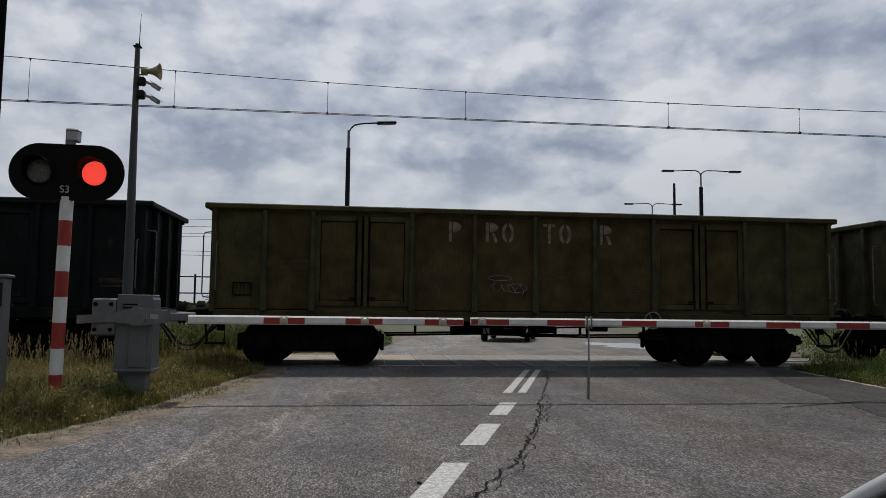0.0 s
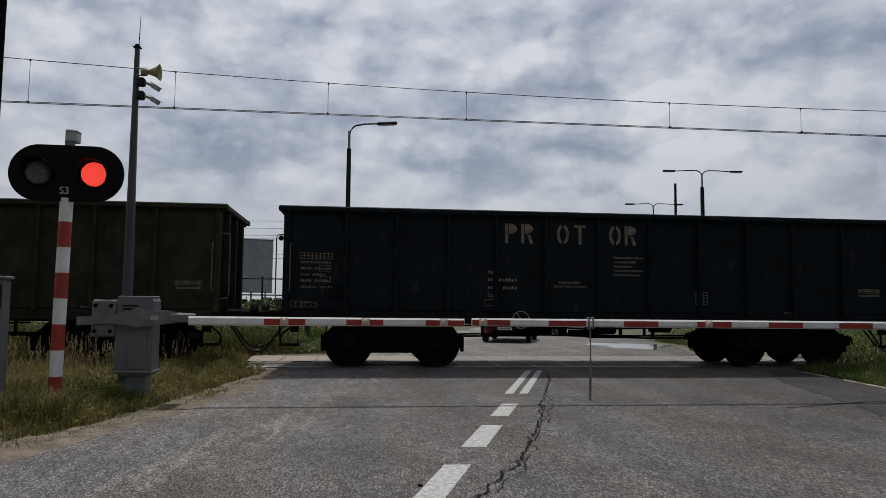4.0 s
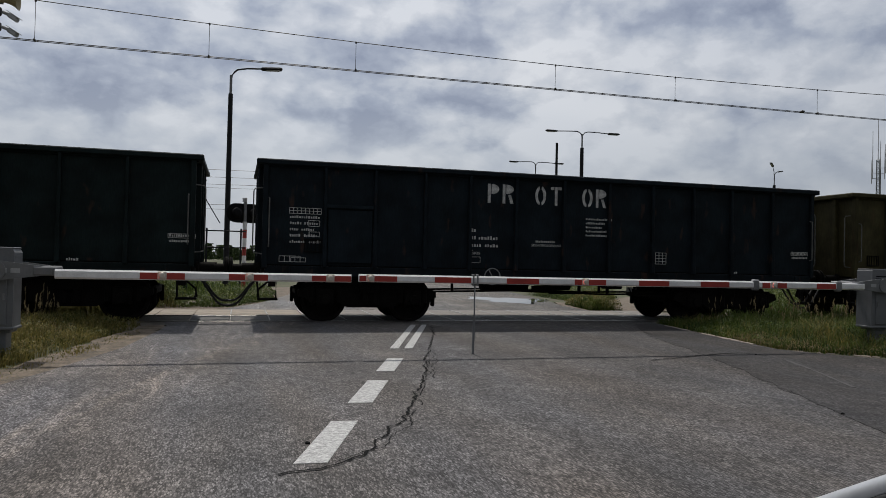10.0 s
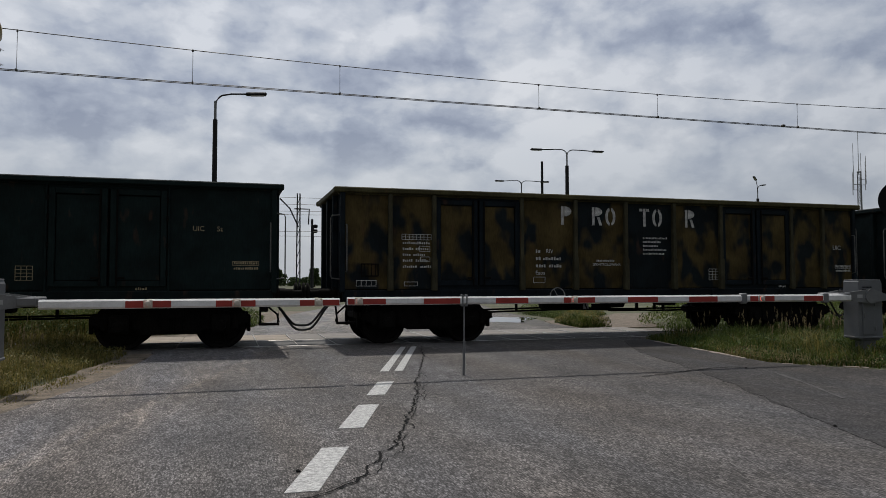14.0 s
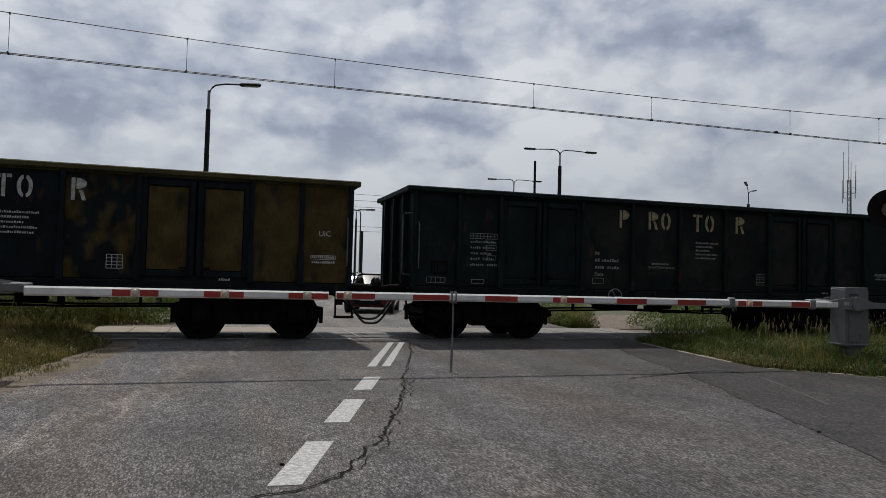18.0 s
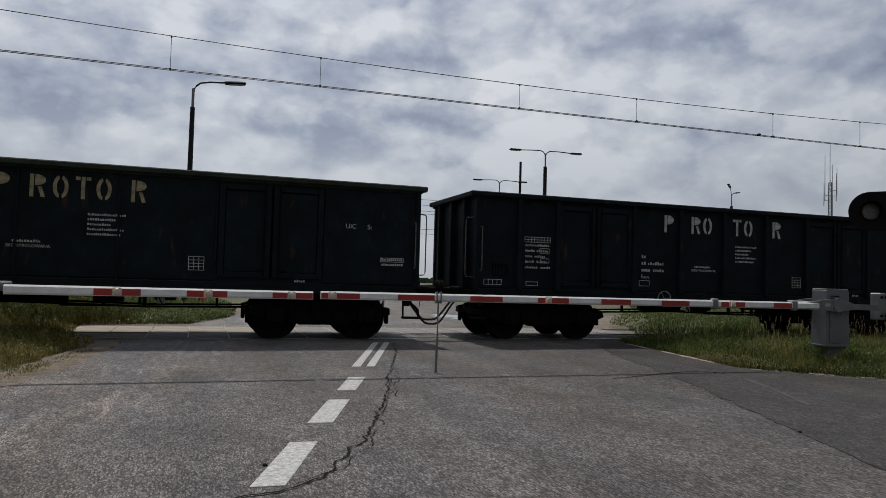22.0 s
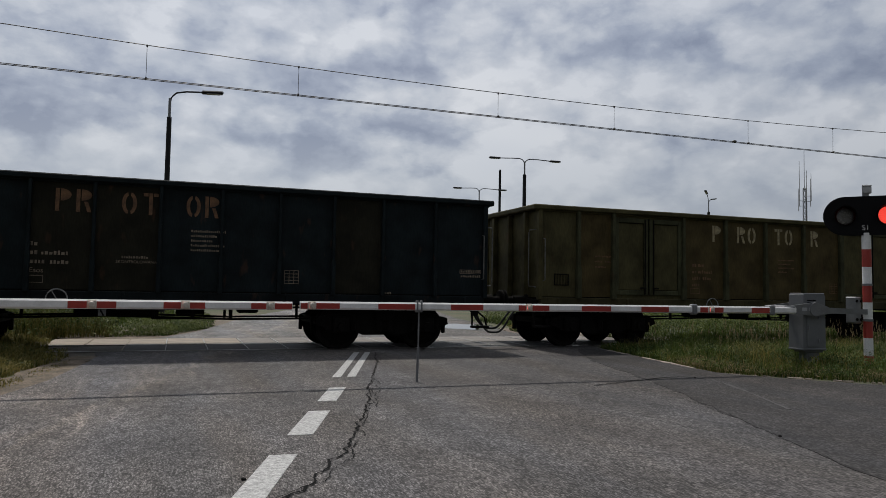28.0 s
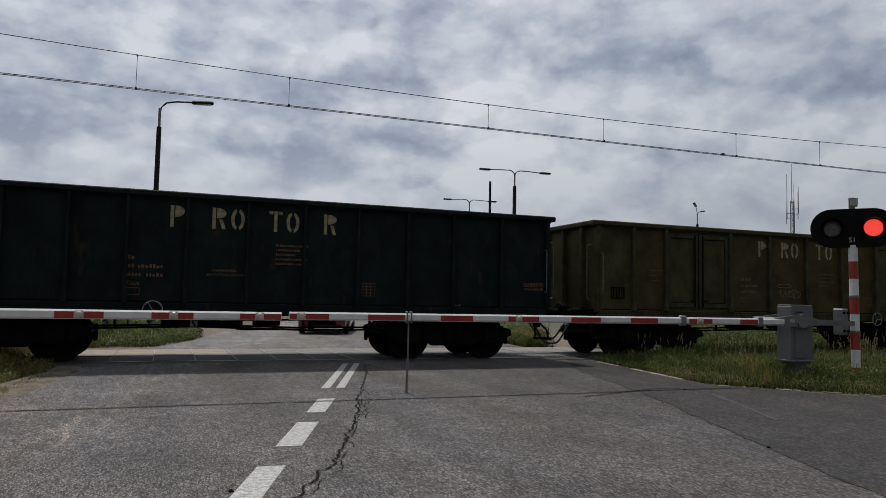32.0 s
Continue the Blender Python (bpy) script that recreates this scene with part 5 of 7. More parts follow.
        def end_step(bm, s=s):
            tube(bm, [(s * 6.12, -1.3, 0.98), (s * 6.12, -1.33, 0.47), (s * 6.44, -1.33, 0.47), (s * 6.50, -1.3, 0.98)], 0.022, 7)
            cbox(bm, (s * 6.28, -1.36, 0.475), (0.38, 0.16, 0.045), 0.008)
            cbox(bm, (s * 6.20, -1.25, 0.86), (0.14, 0.10, 0.30), 0.01)
            tube(bm, [(s * 6.16, -1.22, 0.90), (s * 6.44, -1.25, 0.66), (s * 6.47, -1.28, 0.50)], 0.02, 6)

        part("footstep", cached(f"footstep_{s}", end_step), UNDER, w)

        def hose(bm, s=s):
            for y, drop in ((-0.45, 0.30), (-0.25, 0.38)):
                tube(bm, [(s * (6.38 + 0.64 * k / 9), y, drop + (0.86 - drop) * (math.cos(min(k / 9 * 1.15, 1) * math.pi) * 0.5 + 0.5)) for k in range(10)], 0.024, 7)
            tube(bm, [(s * 6.4, 0, 1.0), (s * 6.7, 0, 1.0), (s * 7.02, 0, 0.98)], 0.05, 7)
            cbox(bm, (s * 6.85, 0, 0.97), (0.20, 0.22, 0.14), 0.03)

        part("coupling", cached(f"coupling_{s}", hose), HOSE, w, "black coupling with hanging brake hoses")
    for s in (-1, 1):
        bogie = part("bogie", cached("bogie", bogie_frame), UNDER, w, at=pose(s * (4.25 if kind == "ribbed" else 4.5), 0, 0))
        for x in (-0.9, 0.9):
            ws = part("wheelset", cached("wheelset", wheelset_shape), WHEEL_STEEL, bogie, at=pose(x, 0, 0.46))
            WHEELSETS[x].append(ws)
    # marks, print and small fittings
    fy = yf + 0.066 if kind != "ribbed" else yf + 0.066
    for shape, x in MARK_ROWS[marks]:
        me = cached(f"mark_{shape}_{mark_mat.name}", lambda bm: mark_shape(bm, shape))
        part("side_mark", me, mark_mat, w, at=pose(x + shift, fy, 2.52))
    left = -0.76 if kind == "ribbed" else 0.0
    me = cached(f"print_{print_style}{print_mat.name}{left}", lambda bm: side_print(bm, print_style, left))
    tagged(part("data_print", me, print_mat, w, "small painted data panels", at=pose(shift, fy, 0)), kind="stuff")
    if hatch:
        def hatch_shape(bm):
            cbox(bm, (-4.72, 0, 1.72), (0.90, 0.05, 1.06), 0.015)
            cbox(bm, (-4.72, -0.03, 2.30), (0.98, 0.05, 0.07), 0.01)

        hb = part("hatch", cached("hatch", hatch_shape), PAINT, w, at=pose(0.0, yf + 0.05, 0))
        tinted(hb, tuple(min(c * 1.15, 1) for c in paint))
    if uic:
        me = text_mesh("UIC", 0.15)
        me.materials.append(MARK_WHITE)
        part("agreement_mark", me, MARK_WHITE, w, "white painted letters", at=pose(5.86, fy - 0.001, 2.10, 90, 0, 0))
    words = [("RIV", -2.08, 1.935, 0.12)] if uic else []
    if print_style != "faint":
        words += [("Eaos", -2.30, 1.47, 0.12), ("SKONTROLOWANA", -0.70, 1.655, 0.075)]
    for word, x, z, size in words:
        key = f"word_{word}_{print_mat.name}"
        if key not in CACHE:
            CACHE[key] = text_mesh(word, size)
            CACHE[key].materials.append(print_mat)
        part("painted_word", CACHE[key], print_mat, w, "painted letters", at=pose(x + shift, fy - 0.001, z, 90, 0, 0))
    if kind == "smooth":
        for word, x in (("UIC", 4.98), ("St", 5.36)):
            me = text_mesh(word, 0.13)
            me.materials.append(print_mat)
            part("agreement_mark", me, print_mat, w, "painted letters", at=pose(x, fy - 0.001, 2.28, 90, 0, 0))

    def note_frame(bm):
        for x in (-5.98, -5.64):
            cbox(bm, (x, 0, 1.52), (0.02, 0.03, 0.26), 0.004)
        for z in (1.40, 1.64):
            cbox(bm, (-5.81, 0, z), (0.36, 0.03, 0.02), 0.004)
        for k in range(4):
            cbox(bm, (-5.92 + 0.075 * k, 0, 1.52), (0.008, 0.02, 0.22), 0)
    part("label_holder", cached("label_holder", note_frame), UNDER, w, at=pose(0.38 if kind == "ribbed" else 0, yf + 0.06, 0))
    def wheel_ring(bm):
        tube(bm, [(0.17 * math.cos(a * math.tau / 20), 0, 0.17 * math.sin(a * math.tau / 20)) for a in range(21)], 0.012, 6)
        for a in range(3):
            t = a * math.tau / 3
            rod(bm, (0, 0, 0), (0.165 * math.cos(t), 0, 0.165 * math.sin(t)), 0.009, n=6)
    part("brake_wheel", cached("brake_wheel", wheel_ring), MARK_GREY, w, "pale brake handwheel at the sill", at=pose(-1.75 if not graffiti else 2.4, yf - 0.04, 0.98))
    px = 1.5 if index in (0, 2, 4, 6, 9, 10, 13, 15, 17) else -1.03
    plate = part("changeover_plate", cached("changeover_plate", lambda bm: cbox(bm, (0, 0, 0), (0.13, 0.02, 0.11), 0.006)), HANDRAIL, w, "grey brake changeover plate under the sill", at=pose(px, yf + 0.06, 0.74))
    part("lever", cached("changeover_lever", lambda bm: cbox(bm, (0, 0, 0), (0.025, 0.03, 0.12), 0.006, Euler((0, radians(-28), 0)).to_matrix())), BLACK, plate, at=pose(0, -0.015, 0))
    if step:
        part("side_step", cached("side_step", lambda bm: tube(bm, [(-2.65, 0, 1.0), (-2.65, 0, 0.66), (-1.95, 0, 0.66), (-1.95, 0, 1.0)], 0.02, 7)), MARK_GREY, w, "pale bent tube step", at=pose(0, yf + 0.02, 0))
    if graffiti:
        def scrawl(bm):
            rng = random.Random(index)
            pts = [(-1.15 + 0.05 * k + 0.05 * math.sin(k * 2.1), 0, 1.62 + 0.10 * math.sin(k * 1.7) - 0.004 * k) for k in range(15)]
            tube(bm, pts, 0.006, 5)
            tube(bm, [(-0.95 + 0.25 * math.cos(a * 0.5), 0, 1.80 + 0.05 * math.sin(a * 0.5)) for a in range(14)], 0.005, 5)
            tube(bm, [(-0.62 + 0.22 * math.cos(a * 0.5), 0, 1.60 + 0.09 * math.sin(a * 0.5)) for a in range(14)], 0.005, 5)

        part("chalk_scrawl", cached(f"scrawl_{index}", scrawl), MARK_GREY, w, "thin chalk scrawl", at=pose(0.2 if graffiti is True else graffiti, fy + 0.004, 0))
    if dents:
        rng = random.Random(77)
        for x, z, r in DENTS:
            bm = bmesh.new()
            ring = [(x + r * rng.uniform(0.6, 1.1) * math.cos(a * math.tau / 11), z + r * rng.uniform(0.6, 1.2) * math.sin(a * math.tau / 11)) for a in range(11)]
            prism(bm, ring, -0.003, 0.004, "y")
            part("dent", bm, UNDER, w, "dark rusted-through dent", at=pose(0, fy + 0.004, 0))
    return w


OLIVE = (0.105, 0.095, 0.045)
OLIVE_DULL = (0.088, 0.084, 0.044)
BROWN_OLIVE = (0.100, 0.075, 0.034)
NIGHT = (0.012, 0.020, 0.028)
NIGHT_GREEN = (0.014, 0.025, 0.027)
GREEN = (0.050, 0.053, 0.036)
OCHRE = (0.108, 0.080, 0.030)
BOTTLE = (0.011, 0.024, 0.025)
BROWN_BLACK = (0.034, 0.030, 0.030)
RUSTED = (0.108, 0.083, 0.036)
GREEN_RIB = (0.088, 0.092, 0.052)


def build_train():
    B = build_wagon
    B(0, "door", OLIVE_DULL, "wide", MARK_TAN, "faint", MARK_FADED, "olive open freight wagon with worn paint and closed doors", graffiti=True)
    B(1, "door", OLIVE, "wide", MARK_TAN, "faint", MARK_FADED, "olive-brown open freight wagon with faded pale marks and a chalk scrawl", graffiti=True, ribs=GREEN_RIB, panels={k: RUSTED for k in (1, 2, 3, 4, 5, 6, 7)})
    B(2, "door", (0.015, 0.020, 0.023), "pairs", MARK_FADED, "full", MARK_FADED, "blackish teal open freight wagon with almost vanished rusty marks", ribs=NIGHT)
    B(3, "ribbed", NIGHT, "pairs", MARK_TAN, "full", MARK_TAN, "blue-black ribbed open freight wagon with faded tan marks", shift=0.0)
    B(4, "ribbed", GREEN, "ribbed_wide", MARK_CREAM, "full", MARK_TAN, "dark green ribbed open freight wagon with a loading hatch", hatch=True)
    B(5, "door", (0.082, 0.073, 0.034), "wide", MARK_TAN, "full", MARK_FADED, "olive-brown open freight wagon with dark dents and rust stains", graffiti=5.45, ribs=(0.082, 0.084, 0.060), shift=0.2, panels={k: (0.090, 0.074, 0.034) for k in (3, 4, 5, 8)}, dents=True)
    B(6, "ribbed", NIGHT, "pairs", MARK_WHITE, "full", MARK_WHITE, "blue-black ribbed open freight wagon with white marks", hatch=True, shift=0.2)
    B(7, "ribbed", NIGHT_GREEN, "ribbed_wide", MARK_WHITE, "full", MARK_WHITE, "dark blue-green ribbed open freight wagon with white marks", hatch=True, shift=0.34)
    B(8, "door", NIGHT, "wide", MARK_WHITE, "full", MARK_WHITE, "open freight wagon in ochre and dark green camouflage", rim=OLIVE, panels={k: OCHRE for k in range(10)} | {5: BROWN_OLIVE}, camo={k: 0.60 for k in range(10)} | {5: 0.95}, uic=True, ribs=(0.085, 0.080, 0.050), shift=0.2)
    B(9, "smooth", BOTTLE, "halves", MARK_CREAM, "full", MARK_CREAM, "bottle-green smooth-sided open freight wagon with cream marks")
    B(10, "door", NIGHT_GREEN, "wide", MARK_CREAM, "full", MARK_GREY, "dark green open freight wagon with faint camouflage", camo={k: 0.55 for k in range(10)}, panels={k: (0.030, 0.031, 0.029) for k in (3, 4, 5, 6, 7, 8)}, shift=0.2)
    B(11, "door", NIGHT, "wide", MARK_WHITE, "full", MARK_WHITE, "dark open freight wagon with ochre panels and white marks", rim=OLIVE, panels={0: OCHRE, 1: OCHRE, 2: OCHRE, 3: OCHRE, 4: OCHRE, 6: OCHRE, 7: OCHRE, 8: OCHRE, 9: OCHRE}, camo={0: 0.12, 1: 0.45, 2: 0.35, 3: 0.42, 4: 0.66, 6: 0.68, 7: 0.3, 8: 0.32, 9: 0.22}, uic=True, step=True)
    B(12, "door", (0.012, 0.020, 0.027), "wide", MARK_WHITE, "full", MARK_WHITE, "blue-black open freight wagon with clean white marks", shift=0.1)
    B(13, "smooth", (0.012, 0.021, 0.026), "middle", MARK_CREAM, "full", MARK_WHITE, "dark green smooth-sided open freight wagon with cream marks", rim=(0.05, 0.065, 0.05))
    B(14, "door", (0.010, 0.016, 0.026), "wide", MARK_WHITE, "full", MARK_WHITE, "blue-black open freight wagon with a few ochre panels", rim=OLIVE, panels={0: OCHRE, 1: OCHRE, 6: OCHRE, 8: OCHRE, 9: OCHRE}, camo={0: 0.3, 1: 0.55, 6: 0.2, 8: 0.25, 9: 0.2}, uic=True, shift=0.18)
    B(15, "door", OLIVE, "wide", MARK_CREAM, "faint", MARK_ORANGE, "olive open freight wagon with faded marks and rust runs", ribs=GREEN_RIB, panels={k: RUSTED for k in (1, 3, 4, 5, 6, 8)}, shift=0.15)
    B(16, "ribbed", (0.014, 0.022, 0.026), "pairs", MARK_ORANGE, "full", MARK_TAN, "blue-black ribbed open freight wagon with brownish panels and orange marks", hatch=True, shift=0.2, panels={k: (0.026, 0.025, 0.017) for k in (2, 4, 5, 9)})
    B(17, "door", (0.10, 0.094, 0.042), "wide", MARK_CREAM, "faint", MARK_ORANGE, "olive open freight wagon with pale marks and chalk scrawl", graffiti=True, shift=0.2, ribs=GREEN_RIB, panels={k: (0.108, 0.088, 0.036) for k in (1, 3, 4, 5, 6)})
    B(18, "ribbed", NIGHT_GREEN, "ribbed_wide", MARK_CREAM, "full", MARK_ORANGE, "dark green ribbed open freight wagon with half-faded marks", shift=0.2)


# ---- barriers and signals ----
FLASHERS = []      # parts that turn their lit face to the road, and the phase in which they do


def flasher(name, parent, x, y, z, radius, depth, lit, unlit, phase, n=24):
    """A turning lamp insert: one face glows, the other is plain glass."""
    bm = bmesh.new()
    lathe(bm, [(radius * 0.55, -depth), (radius * 0.85, -depth * 0.7), (radius, -depth * 0.2), (radius, depth * 0.2), (radius * 0.85, depth * 0.7), (radius * 0.55, depth)], "y", n)
    bmesh.ops.recalc_face_normals(bm, faces=bm.faces[:])
    me = finish(bm, name)
    me.materials.append(unlit)
    me.materials.append(lit)
    for f in me.polygons:
        f.material_index = 1 if f.center.y > depth * 0.05 else 0
    ob = new(name, me)
    ob.parent = parent
    ob.matrix_basis = pose(x, y, z)
    FLASHERS.append((ob, (x, y, z), phase))
    return ob


def build_signal(name_text, at, label):
    """Twin-lamp road signal on a banded post; its front looks along -y."""
    s = thing("crossing_signal", label, "signal", "crossing signals", at)
    r = 0.075
    # banded post
    z, k = -0.05, 0
    while z < 2.40:
        h = 0.31 if k else 0.40
        bm = bmesh.new()
        rod(bm, (0, 0.06, z), (0, 0.06, min(z + h, 2.50)), r, n=18)
        part("post_band", bm, RED_PAINT if k % 2 == 0 else WHITE_PAINT, s, "red band" if k % 2 == 0 else "white band", smooth=False)
        if k in (3, 5) and name_text == "S1":
            bm = bmesh.new()
            lathe(bm, [(r + 0.001, z - 0.02), (r + 0.009, z - 0.018), (r + 0.009, z + 0.018), (r + 0.001, z + 0.02)], "z", 18, (0, 0.06, 0))
            part("clamp_ring", bm, GALVANISED, s)
        z += h
        k += 1
    bm = bmesh.new()
    cbox(bm, (0, 0.06, 2.9), (0.10, 0.08, 0.9), 0.01)
    part("post_core", bm, GALVANISED, s)
    bm = bmesh.new()
    cbox(bm, (0.03, 0.08, 3.26), (0.125, 0.15, 0.13), 0.012)
    cbox(bm, (0.03, 0.08, 3.33), (0.135, 0.16, 0.016), 0.006)
    part("junction_box", bm, PALE_GREY, s, "pale grey cable box")
    # backboard with two round openings
    bm = bmesh.new()
    zc, hw, hh = 2.80, 0.67, 0.345
    n = 18
    outer = [(hw - hh + hh * math.cos(a), zc + hh * math.sin(a)) for a in [(-0.5 + k / n) * math.pi for k in range(n + 1)]] + [(-(hw - hh) + hh * math.cos(a), zc + hh * math.sin(a)) for a in [(0.5 + k / n) * math.pi for k in range(n + 1)]]
    loops = [[bm.verts.new((x, 0, z)) for x, z in outer]]
    for sx in (-0.32, 0.32):
        loops.append([bm.verts.new((sx + 0.165 * math.cos(k * math.tau / 28), 0, zc + 0.165 * math.sin(k * math.tau / 28))) for k in range(28)])
    es = []
    for lp in loops:
        es += [bm.edges.new((lp[k], lp[(k + 1) % len(lp)])) for k in range(len(lp))]
    bmesh.ops.triangle_fill(bm, use_beauty=True, edges=es)
    res = bmesh.ops.extrude_face_region(bm, geom=bm.faces[:])
    bmesh.ops.translate(bm, vec=(0, 0.03, 0), verts=[v for v in res["geom"] if isinstance(v, bmesh.types.BMVert)])
    bmesh.ops.recalc_face_normals(bm, faces=bm.faces[:])
    board = part("backboard", bm, BLACK, s, "black rounded backboard")
    for sx in (-0.32, 0.32):
        bm = bmesh.new()      # lamp housing behind
        lathe(bm, [(0.175, 0.025), (0.185, 0.10), (0.17, 0.24), (0.10, 0.28)], "y", 24, (sx, 0, zc))
        for f in bm.faces[:]:
            if len(f.verts) > 4 and f.calc_center_median().y < 0.05:
                bm.faces.remove(f)
        part("lamp_housing", bm, BLACK, s)
        bm = bmesh.new()      # hood over the lens
        n = 16
        rings = []
        for rr, y in ((0.172, 0.0), (0.178, -0.20), (0.170, -0.20), (0.164, 0.0)):
            rings.append([bm.verts.new((sx + rr * math.cos(a), y * (0.35 + 0.65 * max(math.sin(a), 0)), zc + rr * math.sin(a))) for a in [math.radians(-25 + 230 * k / n) for k in range(n + 1)]])
        for a, b in zip(rings, rings[1:] + rings[:1]):
            for k in range(n):
                bm.faces.new((a[k], a[k + 1], b[k + 1], b[k]))
        bmesh.ops.recalc_face_normals(bm, faces=bm.faces[:])
        part("hood", bm, BLACK, s)
        bm = bmesh.new()
        lathe(bm, [(0.172, -0.012), (0.172, 0.0), (0.158, 0.0), (0.158, -0.012)], "y", 28, (sx, 0, zc))
        for f in [f for f in bm.faces if len(f.verts) > 4]:
            bm.faces.remove(f)
        part("lens_ring", bm, BLACK, s)
    if name_text:
        me = text_mesh(name_text, 0.125)
        me.materials.append(MARK_WHITE)
        part("signal_number", me, MARK_WHITE, s, "white painted letters", at=pose(-0.01, -0.004, zc - 0.215, 90, 0, 0))
        for sx, phase in ((-0.32, "first"), (0.32, "second")):
            flasher("lens", s, sx, 0.02, zc, 0.150, 0.035, LENS_ON, LENS_OFF, phase)
    else:
        for sx in (-0.32, 0.32):
            bm = bmesh.new()
            lathe(bm, [(0.15, 0.0), (0.15, 0.02), (0.08, 0.03)], "y", 24, (sx, 0, zc))
            part("lens", bm, LENS_OFF, s)
    return s


def build_boom(pivot_x, tip_x, y, z_pivot, z_tip, label, red_spans, lamps, collars, rod_x=None, unlit=()):
    """A banded barrier pole; spans and lamps by their x. It turns about nothing: it stays down."""
    b = thing("barrier_boom", label, "barrier boom", "barrier booms")

    def zat(x):
        return z_pivot + (z_tip - z_pivot) * (x - pivot_x) / (tip_x - pivot_x)

    lo, hi = min(pivot_x, tip_x), max(pivot_x, tip_x)
    cuts = sorted({lo, hi} | {v for s in red_spans for v in s})
    for x0, x1 in zip(cuts, cuts[1:]):
        red = any(a <= (x0 + x1) / 2 <= c for a, c in red_spans)
        thick = 0.052 + 0.006 * (abs((x0 + x1) / 2 - tip_x) / abs(pivot_x - tip_x))
        bm = bmesh.new()
        zm, c = (zat(x0) + zat(x1)) / 2, 0.022
        prism(bm, [(y - 0.035, zm - thick + c), (y - 0.035, zm + thick - c), (y - 0.035 + c, zm + thick), (y + 0.035 - c, zm + thick), (y + 0.035, zm + thick - c), (y + 0.035, zm - thick + c), (y + 0.035 - c, zm - thick), (y - 0.035 + c, zm - thick)], x0, x1, "x")
        length = part("boom_length", bm, WHITE_PAINT, b, "white enamelled tube")
        if red:
            bm = bmesh.new()
            cbox(bm, ((x0 + x1) / 2, y - 0.0365, zm - 0.006), (x1 - x0 - 0.012, 0.003, 2 * thick - 0.030), 0.001)
            part("reflective_band", bm, RED_PAINT, length, "red reflective band")
    for x in lamps:
        bm = bmesh.new()
        cbox(bm, (x, y - 0.037, zat(x)), (0.105, 0.03, 0.105), 0.012)
        part("lamp_frame", bm, AMBER_OFF, b, "square boom lamp")
        flasher("boom_lamp", b, x, y - 0.052, zat(x), 0.040, 0.022, BOOM_ON if x not in unlit else AMBER_OFF, AMBER_OFF, "boom", 14)
    for x in collars:
        bm = bmesh.new()
        cbox(bm, (x, y, zat(x)), (0.11, 0.10, 0.17), 0.02)
        part("collar", bm, GALVANISED, b, "galvanised joint collar")
    if rod_x is not None:
        bm = bmesh.new()
        rod(bm, (rod_x, y, zat(rod_x) - 0.05), (rod_x, y, 0.45), 0.011, n=8)
        rod(bm, (rod_x, y, 0.47), (rod_x - 0.01, y, 0.0), 0.018, n=8)
        part("support_rod", bm, GALVANISED, b, "hanging galvanised support rod")
        bm = bmesh.new()
        for d in (-0.03, 0.03):
            cbox(bm, (rod_x + d, y, zat(rod_x)), (0.02, 0.09, 0.16), 0.006)
        part("clamp", bm, GALVANISED, b)
    return b


